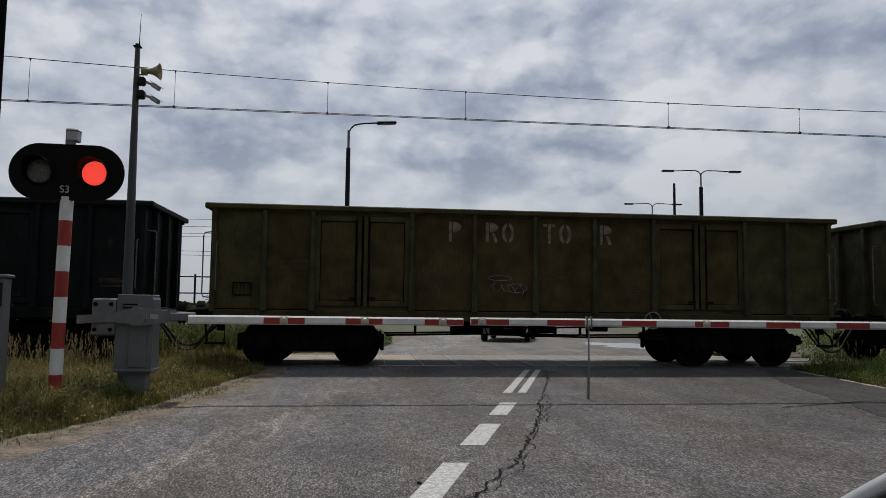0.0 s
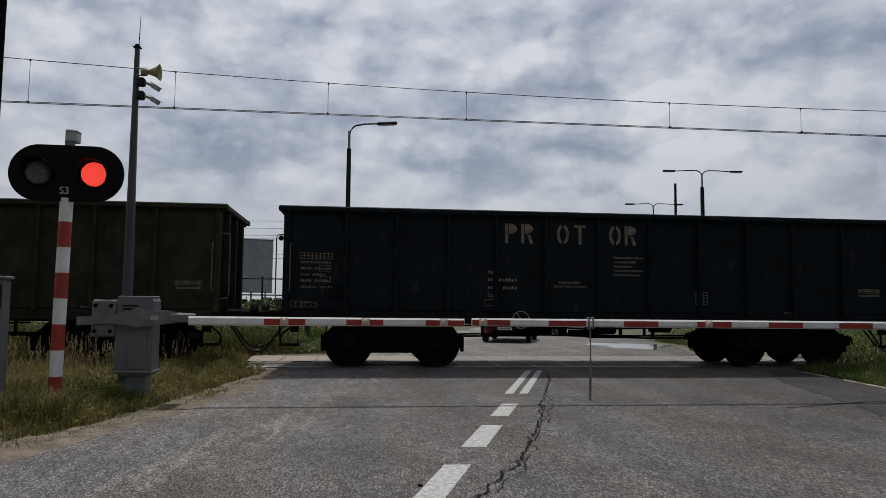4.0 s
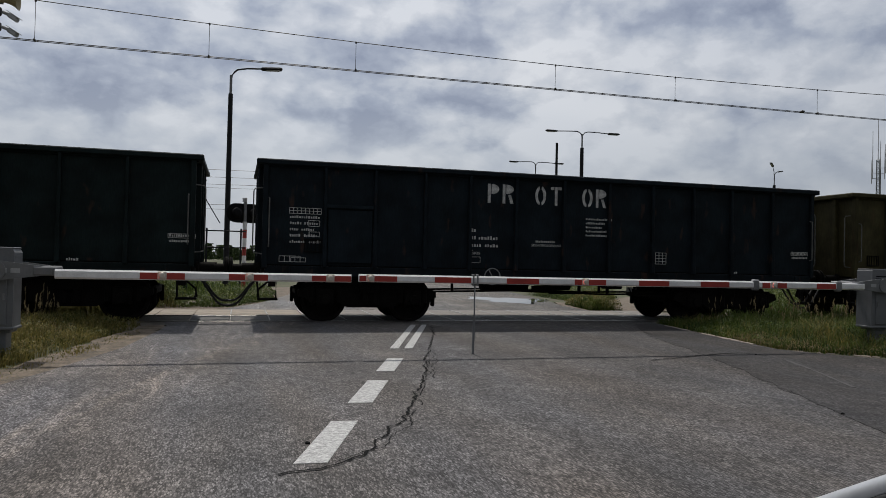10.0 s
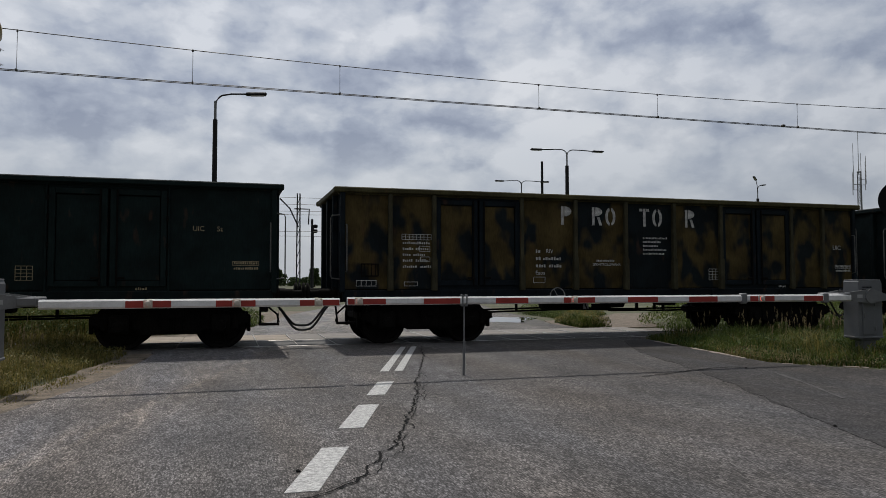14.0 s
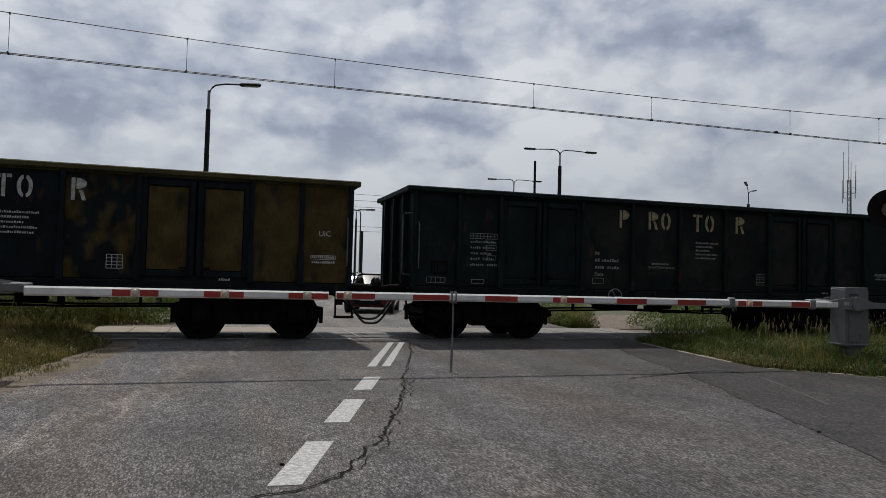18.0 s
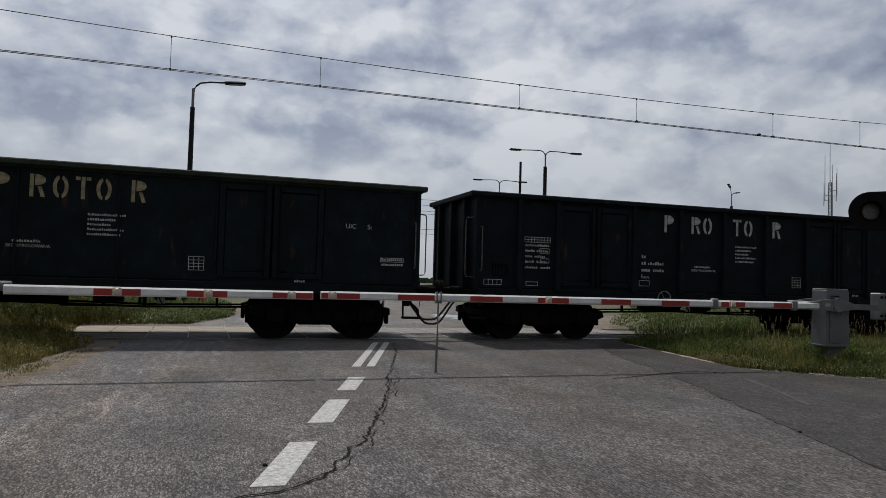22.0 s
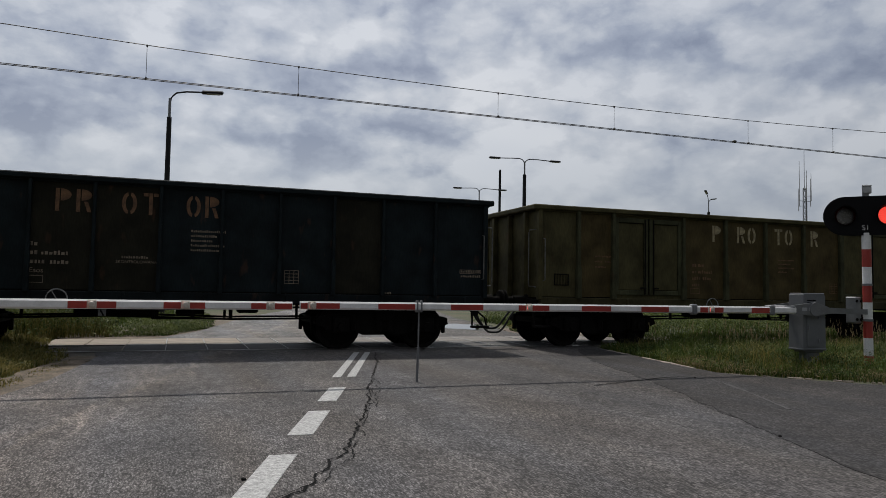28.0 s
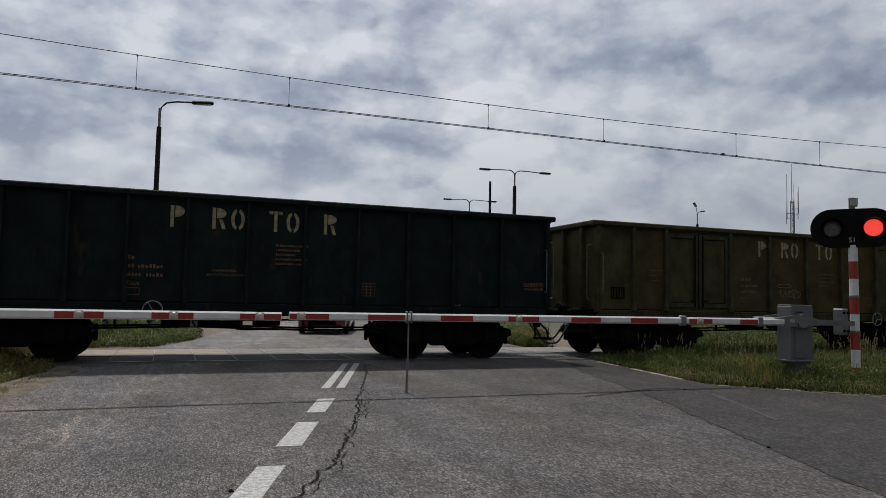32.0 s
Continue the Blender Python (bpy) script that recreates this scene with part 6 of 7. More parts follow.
def build_machine(at, side, label, weight, thick):
    """Barrier drive cabinet with pivot, arm and counterweight; the boom lies to +x when side is 1."""
    m = thing("barrier_machine", label, "barrier machine", "barrier machines", at)
    bm = bmesh.new()
    prism(bm, [(-0.235, 0.36), (0.225, 0.36), (0.225, 1.24), (0.20, 1.29), (-0.20, 1.29), (-0.22, 1.27)], -0.17, 0.17, "y")
    part("cabinet", bm, GREY_PAINT, m, "grey enamelled drive cabinet")
    bm = bmesh.new()
    cbox(bm, (0, 0, 1.295), (0.43, 0.335, 0.018), 0.008)
    part("lid", bm, GREY_PAINT, m)
    bm = bmesh.new()
    cbox(bm, (side * 0.05, -0.178, 0.70), (0.22, 0.012, 0.62), 0.004)
    part("door", bm, GREY_PAINT, m)
    for z in (0.5, 0.9):
        bm = bmesh.new()
        rod(bm, (-side * 0.07, -0.19, z - 0.03), (-side * 0.07, -0.19, z + 0.03), 0.012, n=8)
        part("hinge", bm, GALVANISED, m)
    bm = bmesh.new()
    cbox(bm, (side * 0.13, -0.19, 0.72), (0.025, 0.02, 0.08), 0.005)
    part("handle", bm, GALVANISED, m)
    bm = bmesh.new()
    cbox(bm, (0, 0, 0.345), (0.48, 0.36, 0.035), 0.008)
    cbox(bm, (0.02, 0, 0.31), (0.36, 0.28, 0.04), 0.008)
    cbox(bm, (0.03, 0, 0.08), (0.24, 0.22, 0.44), 0.01)
    part("plinth", bm, GREY_PAINT, m, "grey steel plinth")
    bm = bmesh.new()
    for k, z in enumerate((1.18, 1.14)):
        cbox(bm, (-0.06, -0.175, z), (0.18, 0.006, 0.016), 0.002)
    part("maker_plate", bm, BLACK, m)
    # shaft and arms on both faces
    for y in (-0.235, 0.235):
        bm = bmesh.new()
        rod(bm, (side * 0.04, y - 0.03 if y < 0 else y - 0.02, 1.03), (side * 0.04, y + 0.05, 1.03), 0.12, n=20)
        part("hub", bm, GALVANISED, m)
        bm = bmesh.new()
        prism(bm, [(-weight - 0.30, 0.93), (-weight - 0.30, 1.04), (-0.25, 1.06), (-0.08, 1.12), (0.06, 1.15), (0.20, 1.13), (0.58, 1.08), (0.58, 0.98), (0.20, 0.93), (0.06, 0.91), (-0.08, 0.94), (-0.3, 0.96)] if side > 0 else [(weight + 0.06, 0.95), (weight + 0.06, 1.04), (0.25, 1.06), (0.08, 1.12), (-0.06, 1.15), (-0.20, 1.13), (-0.58, 1.08), (-0.58, 0.98), (-0.20, 0.93), (-0.06, 0.91), (0.08, 0.94), (0.3, 0.96)], y - 0.012, y + 0.012, "y")
        part("arm", bm, GALVANISED, m, "galvanised pivot arm")
    for x in (0.12, 0.26):
        bm = bmesh.new()
        cbox(bm, (side * x, -0.2485, 1.03), (0.10, 0.003, 0.055), 0.001)
        part("sticker", bm, PALE_GREY, m, "pale rectangular sticker")
    bm = bmesh.new()
    cbox(bm, (-side * weight, 0, 1.02), (thick, 0.42 if thick > 0.2 else 0.24, 0.47), 0.02)
    part("counterweight", bm, GALVANISED, m, "boxed steel counterweight")
    for dx in (-thick / 3, thick / 3):
        for dz in (-0.16, 0.16):
            bm = bmesh.new()
            rod(bm, (-side * weight + dx, -0.21 if thick > 0.2 else -0.118, 1.02 + dz), (-side * weight + dx, -0.232 if thick > 0.2 else -0.135, 1.02 + dz), 0.025, n=8)
            part("bolt", bm, UNDER, m)
    bm = bmesh.new()
    cbox(bm, (side * 0.55, 0, 1.03), (0.22, 0.52, 0.11), 0.015)
    part("boom_holder", bm, GALVANISED, m)
    return m


def build_mast():
    m = thing("camera_mast", "grey tapered steel mast with horn loudspeaker and two cameras", "mast", at=pose(-3.12, 10.35, 0, 0, -0.2, 0))
    bm = bmesh.new()
    rod(bm, (0, 0, -0.05), (0, 0, 4.80), 0.085, 0.034, 16)
    part("pole", bm, MAST_PAINT, m)
    bm = bmesh.new()
    cbox(bm, (0, 0, 4.81), (0.10, 0.10, 0.018), 0.004)
    rod(bm, (0, 0, 4.8), (0, 0, 4.85), 0.035, n=12)
    part("cap", bm, DARK_POLE, m)
    bm = bmesh.new()
    rod(bm, (0.02, 0, 4.85), (0.03, 0, 5.29), 0.007, 0.003, 6)
    part("aerial", bm, DARK_POLE, m)
    bm = bmesh.new()
    lathe(bm, [(0.046, 0.08), (0.048, 0.16), (0.034, 0.165), (0.05, 0.23), (0.08, 0.29), (0.11, 0.32), (0.118, 0.33), (0.10, 0.325), (0.02, 0.22)], "x", 22, (0.0, -0.05, 4.45))
    bmesh.ops.recalc_face_normals(bm, faces=bm.faces[:])
    part("horn", bm, HORN, m, "yellowed horn loudspeaker", smooth=True)
    bm = bmesh.new()
    for z in (4.40, 4.50):
        rod(bm, (0, -0.03, z), (0.16, -0.05, z), 0.012, n=8)
    part("bracket", bm, GALVANISED, m)
    for z in (4.31, 4.12):
        bm = bmesh.new()
        cbox(bm, (0.075, -0.02, z), (0.11, 0.11, 0.12), 0.02)
        part("camera_box", bm, DARK_POLE, m)
        bm = bmesh.new()
        rod(bm, (0.15, -0.02, z - 0.01), (0.24, -0.05, z - 0.05), 0.022, n=10)
        part("camera_arm", bm, PALE_GREY, m)
        bm = bmesh.new()
        q = Euler((0, radians(32), radians(-12))).to_matrix()
        cbox(bm, (0.285, -0.07, z - 0.085), (0.14, 0.068, 0.062), 0.015, q)
        cbox(bm, (0.295, -0.07, z - 0.053), (0.19, 0.078, 0.008), 0.003, q)
        part("camera_body", bm, PALE_GREY, m, "pale grey surveillance camera")
    return m


def build_posts():
    p = thing("meter_post", "grey steel post cabinet with a round lock", "post cabinet", at=pose(-4.19, 9.1, 0))
    bm = bmesh.new()
    cbox(bm, (0, 0, 0.72), (0.18, 0.18, 1.55), 0.012)
    part("body", bm, GREY_PAINT, p)
    bm = bmesh.new()
    cbox(bm, (0.0, 0, 1.515), (0.24, 0.22, 0.04), 0.01)
    part("cap", bm, GREY_PAINT, p)
    bm = bmesh.new()
    rod(bm, (-0.02, -0.09, 1.36), (-0.02, -0.105, 1.36), 0.03, n=14)
    cbox(bm, (0, -0.092, 1.30), (0.14, 0.01, 0.28), 0.003)
    part("lock_plate", bm, DARK_POLE, p)


def street_lamp(at, height, arms, label, pole_r=0.11):
    """arms: list of (reach x, reach y, lift)."""
    s = thing("street_lamp", label, "street lamp", "street lamps", at)
    bm = bmesh.new()
    rod(bm, (0, 0, -0.05), (0, 0, height * 0.90), pole_r, pole_r * 0.75, 14)
    part("pole", bm, DARK_POLE, s)
    bm = bmesh.new()
    rod(bm, (0, 0, height * 0.89), (0, 0, height - 0.12), 0.05, n=10)
    part("spigot", bm, GALVANISED, s)
    for rx, ry, lift in arms:
        bm = bmesh.new()
        tube(bm, [(0, 0, height - 0.35), (rx * 0.03, ry * 0.03, height - 0.12), (rx * 0.10, ry * 0.10, height + 0.0), (rx * 0.2, ry * 0.2, height + 0.06 + lift * 0.2), (rx * 0.5, ry * 0.5, height + 0.05 + lift * 0.6), (rx, ry, height + lift)], 0.032, 8)
        part("arm", bm, DARK_POLE, s)
        d = Vector((rx, ry, lift * 0.35)).normalized()
        q = d.to_track_quat("X", "Z").to_matrix()
        bm = bmesh.new()
        cbox(bm, Vector((rx, ry, height + lift)) + d * 0.32, (0.78, 0.26, 0.11), 0.045, q)
        part("lantern", bm, DARK_POLE, s, "dark flat lantern")
        bm = bmesh.new()
        cbox(bm, Vector((rx, ry, height + lift - 0.055)) + d * 0.36, (0.5, 0.18, 0.03), 0.01, q)
        part("lantern_glass", bm, PALE_GREY, s)
    return s


def build_catenary():
    c = thing("overhead_line", "overhead contact wire pair hung from a carrier wire by droppers", "overhead line", kind="structure")

    def upper(x):
        return 5.97 + 0.0015 * (x - 8.0) ** 2

    def lower(x):
        return 5.39 + 0.0004 * max(x - 8, 0) ** 1.6

    xs = [-14 + 1.5 * k for k in range(32)]
    bm = bmesh.new()
    tube(bm, [(x, TRACK_Y, upper(x)) for x in xs], 0.0085, 6)
    part("carrier_wire", bm, WIRE, c)
    for d in (-0.045, 0.045):
        bm = bmesh.new()
        tube(bm, [(x, TRACK_Y + d, lower(x)) for x in xs], 0.0085, 6)
        part("contact_wire", bm, WIRE, c)
    for x in (-13.4, -9.8, -6.9, -3.96, -0.73, 2.32, 7.06, 10.3, 14.6, 17.7, 22, 26, 30):
        bm = bmesh.new()
        rod(bm, (x, TRACK_Y, lower(x)), (x, TRACK_Y, upper(x)), 0.005, n=6)
        for z in (lower(x) + 0.01, upper(x) - 0.01):
            cbox(bm, (x, TRACK_Y, z), (0.035, 0.09 if z < 5.7 else 0.03, 0.05), 0.008)
        part("dropper", bm, WIRE, c)
    bm = bmesh.new()
    cbox(bm, (14.13, TRACK_Y, lower(14.13) + 0.02), (0.10, 0.10, 0.06), 0.02)
    part("wire_clamp", bm, WIRE, c)


# ---- cars ----
def car_shell(bm, length, width, sections):
    """Loft of half sections along the car: each is (x, [(y, z), ...]) from sill to roof, mirrored."""
    rings = []
    for x, half in sections:
        pts = [(y, z) for y, z in half] + [(-y, z) for y, z in reversed(half)]
        rings.append([bm.verts.new((x, y, z)) for y, z in pts])
    for a, b in zip(rings, rings[1:]):
        n = len(a)
        for k in range(n):
            bm.faces.new((a[k], a[(k + 1) % n], b[(k + 1) % n], b[k]))
    bm.faces.new(rings[0][::-1])
    bm.faces.new(rings[-1])
    bmesh.ops.recalc_face_normals(bm, faces=bm.faces[:])


def wheel(parent, x, y, r=0.31):
    s = 1 if y > 0 else -1
    bm = bmesh.new()
    lathe(bm, [(0.19, -0.09), (r - 0.03, -0.10), (r, -0.06), (r, 0.06), (r - 0.03, 0.10), (0.19, 0.09)], "y", 24)
    w = part("wheel", bm, RUBBER, parent, at=pose(x, y, r))
    bm = bmesh.new()
    lathe(bm, [(0.19, s * 0.08), (0.17, s * 0.06), (0.05, s * 0.075), (0.03, s * 0.09)], "y", 20)
    part("rim", bm, GALVANISED, w)


def build_waiting_car(at, paint, label):
    c = thing("waiting_car", label, "car", "waiting cars", at)
    half = lambda w, z0, zs, zw, zr, wr: [(w * 0.94, z0), (w, z0 + 0.2), (w, zs - 0.12), (w * 0.96, zs), (wr, zr - 0.05), (wr * 0.8, zr)]  # noqa: E731
    bm = bmesh.new()
    car_shell(bm, 4.2, 1.74, [(2.05, half(0.66, 0.34, 0.62, 0, 0.64, 0.55)), (1.95, half(0.80, 0.24, 0.68, 0, 0.72, 0.66)), (1.5, half(0.86, 0.2, 0.80, 0, 0.86, 0.74)), (0.85, half(0.87, 0.2, 0.92, 0, 0.98, 0.78)), (0.75, half(0.87, 0.2, 0.93, 0, 1.02, 0.76)), (-1.6, half(0.87, 0.2, 0.95, 0, 1.04, 0.76)), (-1.95, half(0.84, 0.25, 0.93, 0, 1.0, 0.7)), (-2.05, half(0.76, 0.35, 0.85, 0, 0.9, 0.6))])
    part("body", bm, paint, c, smooth=False)
    bm = bmesh.new()
    car_shell(bm, 2.4, 1.5, [(0.85, [(0.72, 0.95), (0.70, 0.97), (0.4, 0.99)]), (0.15, [(0.74, 0.95), (0.60, 1.36), (0.4, 1.40)]), (-1.2, [(0.74, 0.95), (0.60, 1.40), (0.4, 1.43)]), (-1.9, [(0.70, 0.95), (0.55, 1.05), (0.4, 1.06)])])
    part("greenhouse", bm, CAR_GLASS, c, "dark glass")
    bm = bmesh.new()
    car_shell(bm, 1.5, 1.2, [(0.2, [(0.60, 1.385), (0.59, 1.40), (0.4, 1.415)]), (-0.5, [(0.62, 1.41), (0.60, 1.44), (0.4, 1.455)]), (-1.3, [(0.60, 1.40), (0.58, 1.43), (0.4, 1.445)])])
    part("roof", bm, paint, c)
    for x in (1.3, -1.25):
        for y in (-0.78, 0.78):
            wheel(c, x, y)
    for s in (-1, 1):
        bm = bmesh.new()
        cbox(bm, (1.93, s * 0.62, 0.64), (0.2, 0.30, 0.13), 0.04)
        part("headlamp", bm, LAMP_GLASS, c)
        bm = bmesh.new()
        cbox(bm, (0.62, s * 0.93, 0.98), (0.10, 0.16, 0.11), 0.03)
        part("door_mirror", bm, paint, c)
    bm = bmesh.new()
    cbox(bm, (2.03, 0, 0.40), (0.08, 0.95, 0.16), 0.02)
    part("grille", bm, BLACK, c)
    bm = bmesh.new()
    cbox(bm, (2.08, 0, 0.50), (0.015, 0.50, 0.10), 0.004)
    plate = part("number_plate", bm, WHITE_PAINT, c, "white plate")
    bm = bmesh.new()
    for k in range(7):
        cbox(bm, (2.089, -0.19 + 0.062 * k, 0.50), (0.004, 0.035, 0.06), 0)
    part("plate_bars", bm, BLACK, plate)


def build_own_car():
    """The silver car beside the camera: its front pillar and windscreen edge come into view."""
    c = thing("silver_car", "silver short-nosed car with its front pillar and windscreen", "car", at=pose(0.92, -0.194, 0.004, 0, 0, 80))
    half = lambda w, z0, zs, zr, wr: [(w * 0.94, z0), (w, z0 + 0.2), (w, zs - 0.16), (w * 0.985, zs - 0.05), (w * 0.95, zs - 0.012), (w * 0.90, zs), (wr, zr)]  # noqa: E731
    bm = bmesh.new()
    car_shell(bm, 4.0, 1.7, [(1.68, half(0.62, 0.30, 0.46, 0.50, 0.45)), (1.60, half(0.76, 0.22, 0.53, 0.57, 0.55)), (1.45, half(0.82, 0.2, 0.62, 0.66, 0.6)), (1.2, half(0.84, 0.2, 0.72, 0.76, 0.64)), (0.85, half(0.85, 0.2, 0.80, 0.84, 0.66)), (0.5, half(0.85, 0.2, 0.84, 0.86, 0.66)), (-1.75, half(0.85, 0.2, 0.90, 0.92, 0.66)), (-2.05, half(0.80, 0.35, 0.86, 0.87, 0.6))])
    part("body", bm, CAR_SILVER, c, smooth=True)
    line = [(0.86, 0.715, 0.885), (0.74, 0.70, 0.966), (0.644, 0.688, 1.028), (0.586, 0.682, 1.063), (0.538, 0.678, 1.090), (0.472, 0.669, 1.128), (0.40, 0.661, 1.168), (0.28, 0.648, 1.235), (0.08, 0.63, 1.325), (-0.2, 0.61, 1.42), (-0.45, 0.60, 1.46)]
    # windscreen between the pillars
    bm = bmesh.new()
    rows = [[bm.verts.new((x + 0.10 * (1 - (k / 6 - 1) ** 2), (y - 0.024) * (1 - k / 6), z - 0.009 + 0.05 * (1 - (k / 6 - 1) ** 2))) for k in range(13)] for x, y, z in line]
    for a, b in zip(rows, rows[1:]):
        for k in range(12):
            bm.faces.new((a[k], a[k + 1], b[k + 1], b[k]))
    part("windscreen", bm, CAR_GLASS, c, "sky-mirroring windscreen", smooth=True)
    for s in (1, -1):
        bm = bmesh.new()
        tube(bm, [(x, s * y, z) for x, y, z in line], 0.0075, 14)
        part("front_pillar", bm, CAR_SILVER, c, "rounded silver front pillar", smooth=True)
        bm = bmesh.new()
        tube(bm, [(x, s * (y + 0.006), z - 0.0085) for x, y, z in line], 0.0034, 8)
        part("window_seal", bm, RUBBER, c, "black rubber seal", smooth=True)
        bm = bmesh.new()      # added pale strip below the seal, its colour standing for sky mirrored in glass
        rows = [[bm.verts.new((x, s * (y + 0.008 + 0.055 * (k / 5) ** 0.6), z - 0.0105 - 0.30 * k / 5)) for k in range(6)] for x, y, z in line[:-2]]
        for a, b in zip(rows, rows[1:]):
            for k in range(5):
                bm.faces.new((a[k], a[k + 1], b[k + 1], b[k]))
        bmesh.ops.solidify(bm, geom=bm.faces[:], thickness=0.004)
        bmesh.ops.recalc_face_normals(bm, faces=bm.faces[:])
        part("door_corner", bm, CAR_WHITE, c, "pale silver corner of the front door", smooth=True)
        bm = bmesh.new()
        outline = [(0.70, 0.90), (0.40, 1.135), (0.05, 1.30), (-0.4, 1.42), (-1.3, 1.42), (-1.7, 0.90)]
        vs = [bm.verts.new((x, s * (0.735 - 0.24 * (z - 0.90)), z)) for x, z in outline]
        bm.faces.new(vs)
        part("side_window", bm, CAR_GLASS, c, "dark side window")
    bm = bmesh.new()
    car_shell(bm, 1.6, 1.2, [(-0.40, [(0.60, 1.44), (0.59, 1.46), (0.3, 1.49)]), (-0.9, [(0.62, 1.44), (0.60, 1.48), (0.3, 1.51)]), (-1.7, [(0.60, 1.42), (0.58, 1.45), (0.3, 1.48)])])
    part("roof", bm, CAR_SILVER, c, smooth=True)
    bm = bmesh.new()
    car_shell(bm, 0.3, 1.2, [(-1.68, [(0.60, 0.92), (0.6, 1.43), (0.3, 1.47)]), (-1.74, [(0.66, 0.90), (0.62, 1.38), (0.3, 1.42)])])
    part("tailgate", bm, CAR_SILVER, c)
    for x in (1.05, -1.25):
        for y in (-0.74, 0.74):
            wheel(c, x, y, 0.28)


# ---- distance ----
def build_fence():
    f = thing("railing", "tall dark steel railing beyond the track", "railing", kind="structure")
    for k in range(9):
        bm = bmesh.new()
        cbox(bm, (-9.0 + k * 1.13, 26.0, 1.1), (0.06, 0.06, 2.3), 0.008)
        part("post", bm, DARK_POLE, f)
    for z in (0.95, 1.59, 2.16):
        bm = bmesh.new()
        rod(bm, (-9.2, 26.0, z), (0.2, 26.0, z), 0.022, n=8)
        part("bar", bm, DARK_POLE, f)


def build_far_line():
    """The overhead line of the far track: mast with zigzag bracket, tension gear, running wires."""
    c = thing("far_overhead_line", "thin overhead wires of a far track", "overhead line", kind="structure")
    for y, z in ((52, 7.15), (52, 6.7), (53, 6.35), (52, 6.05), (52, 5.0), (53, 4.75)):
        bm = bmesh.new()
        tube(bm, [(x, y, z + 0.15 * math.sin(x * 0.09 + z)) for x in range(-70, 40, 5)], 0.014, 5)
        part("wire", bm, WIRE, c)
    for k, x in enumerate(range(-60, 30, 9)):
        bm = bmesh.new()
        rod(bm, (x, 52, 5.0), (x, 52, 6.2), 0.008, n=5)
        part("dropper", bm, WIRE, c)
    m = thing("catenary_mast", "grey catenary mast with zigzag bracket and tension gear", "catenary mast", "catenary masts", pose(-3.2, 52, 0))
    bm = bmesh.new()
    cbox(bm, (0, 0, 3.8), (0.25, 0.24, 7.7), 0.02)
    part("pole", bm, MAST_PAINT, m)
    bm = bmesh.new()
    tube(bm, [(0.1, 0, 7.0), (0.95, 0, 6.5), (0.15, 0, 5.4)], 0.05, 6)
    tube(bm, [(0.1, 0, 6.4), (1.0, 0, 5.1), (1.9, 0, 3.6)], 0.035, 6)
    tube(bm, [(0.12, 0, 5.6), (1.0, 0, 5.15)], 0.04, 6)
    part("bracket_arm", bm, DARK_POLE, m)
    bm = bmesh.new()
    tube(bm, [(-1.0, 0, 7.15), (-0.9, 0, 7.5), (-0.5, 0, 7.85), (-0.1, 0, 7.75), (0, 0, 7.6)], 0.03, 6)
    part("jumper", bm, DARK_POLE, m)
    for x in (-2.3, -0.55):
        bm = bmesh.new()
        lathe(bm, [(0.17, -0.05), (0.185, 0.0), (0.17, 0.05), (0.12, 0.05), (0.12, -0.05)], "y", 16, (x, 0, 6.0))
        part("pulley", bm, DARK_POLE, m)
    bm = bmesh.new()
    tube(bm, [(-2.3, 0, 6.0), (-1.95, 0, 5.95), (-1.75, 0, 5.5), (-0.95, 0, 5.5), (-0.85, 0, 5.9), (-0.55, 0, 6.0)], 0.05, 6)
    part("tension_bar", bm, DARK_POLE, m)
    street_lamp(pose(-3.6, 50, 0), 6.7, ((-0.3, -0.4, 0.2),), "dark short-arm lamp beside the far mast", 0.11)
    p = thing("lattice_mast", "dark lattice mast with insulators beyond the crossing", "catenary mast", "catenary masts", pose(4.9, 52, 0))
    bm = bmesh.new()
    for dx in (-0.13, 0.13):
        rod(bm, (dx, 0, -0.05), (dx * 0.7, 0, 7.6), 0.05, n=6)
    for k in range(10):
        rod(bm, (-0.13, 0, k * 0.74), (0.12, 0, k * 0.74 + 0.74), 0.025, n=5)
    part("lattice_pole", bm, DARK_POLE, p)
    bm = bmesh.new()
    tube(bm, [(-1.3, 0, 7.2), (-0.6, 0, 6.5), (0, 0, 5.2)], 0.05, 6)
    tube(bm, [(-0.3, 0, 6.5), (0.75, 0, 6.5), (0.7, 0, 5.4)], 0.05, 6)
    part("bracket_arm", bm, DARK_POLE, p)
    for x, h in ((5.84, 5.8), (6.9, 4.4), (7.75, 3.85)):
        bm = bmesh.new()
        rod(bm, (0, 0, -0.05), (0.02, 0, h), 0.10, 0.08, 8)
        tagged(part("pole", bm, DARK_POLE, at=pose(x, 52 if h > 5 else 40, 0)), "bare dark pole beyond the crossing", "pole", "far poles")
    s = thing("light_signal", "dark railway light signal on a post", "signal", at=pose(6.1, 53, 0))
    bm = bmesh.new()
    for z in (5.0, 5.35):
        cbox(bm, (0.1, 0, z), (0.30, 0.4, 0.26), 0.05)
    part("head", bm, BLACK, s)
    bm = bmesh.new()
    rod(bm, (-0.05, 0, -0.05), (-0.05, 0, 5.3), 0.06, n=8)
    part("post", bm, DARK_POLE, s)
    b = thing("relay_box", "dark narrow cabinet by the railing", "cabinet", at=pose(-1.8, 26.6, 0))
    bm = bmesh.new()
    cbox(bm, (0, 0, 0.98), (0.18, 0.2, 2.0), 0.02)
    part("body", bm, DARK_POLE, b)
    bm = bmesh.new()
    cbox(bm, (0, 0, 1.99), (0.22, 0.24, 0.04), 0.01)
    part("cap", bm, DARK_POLE, b)


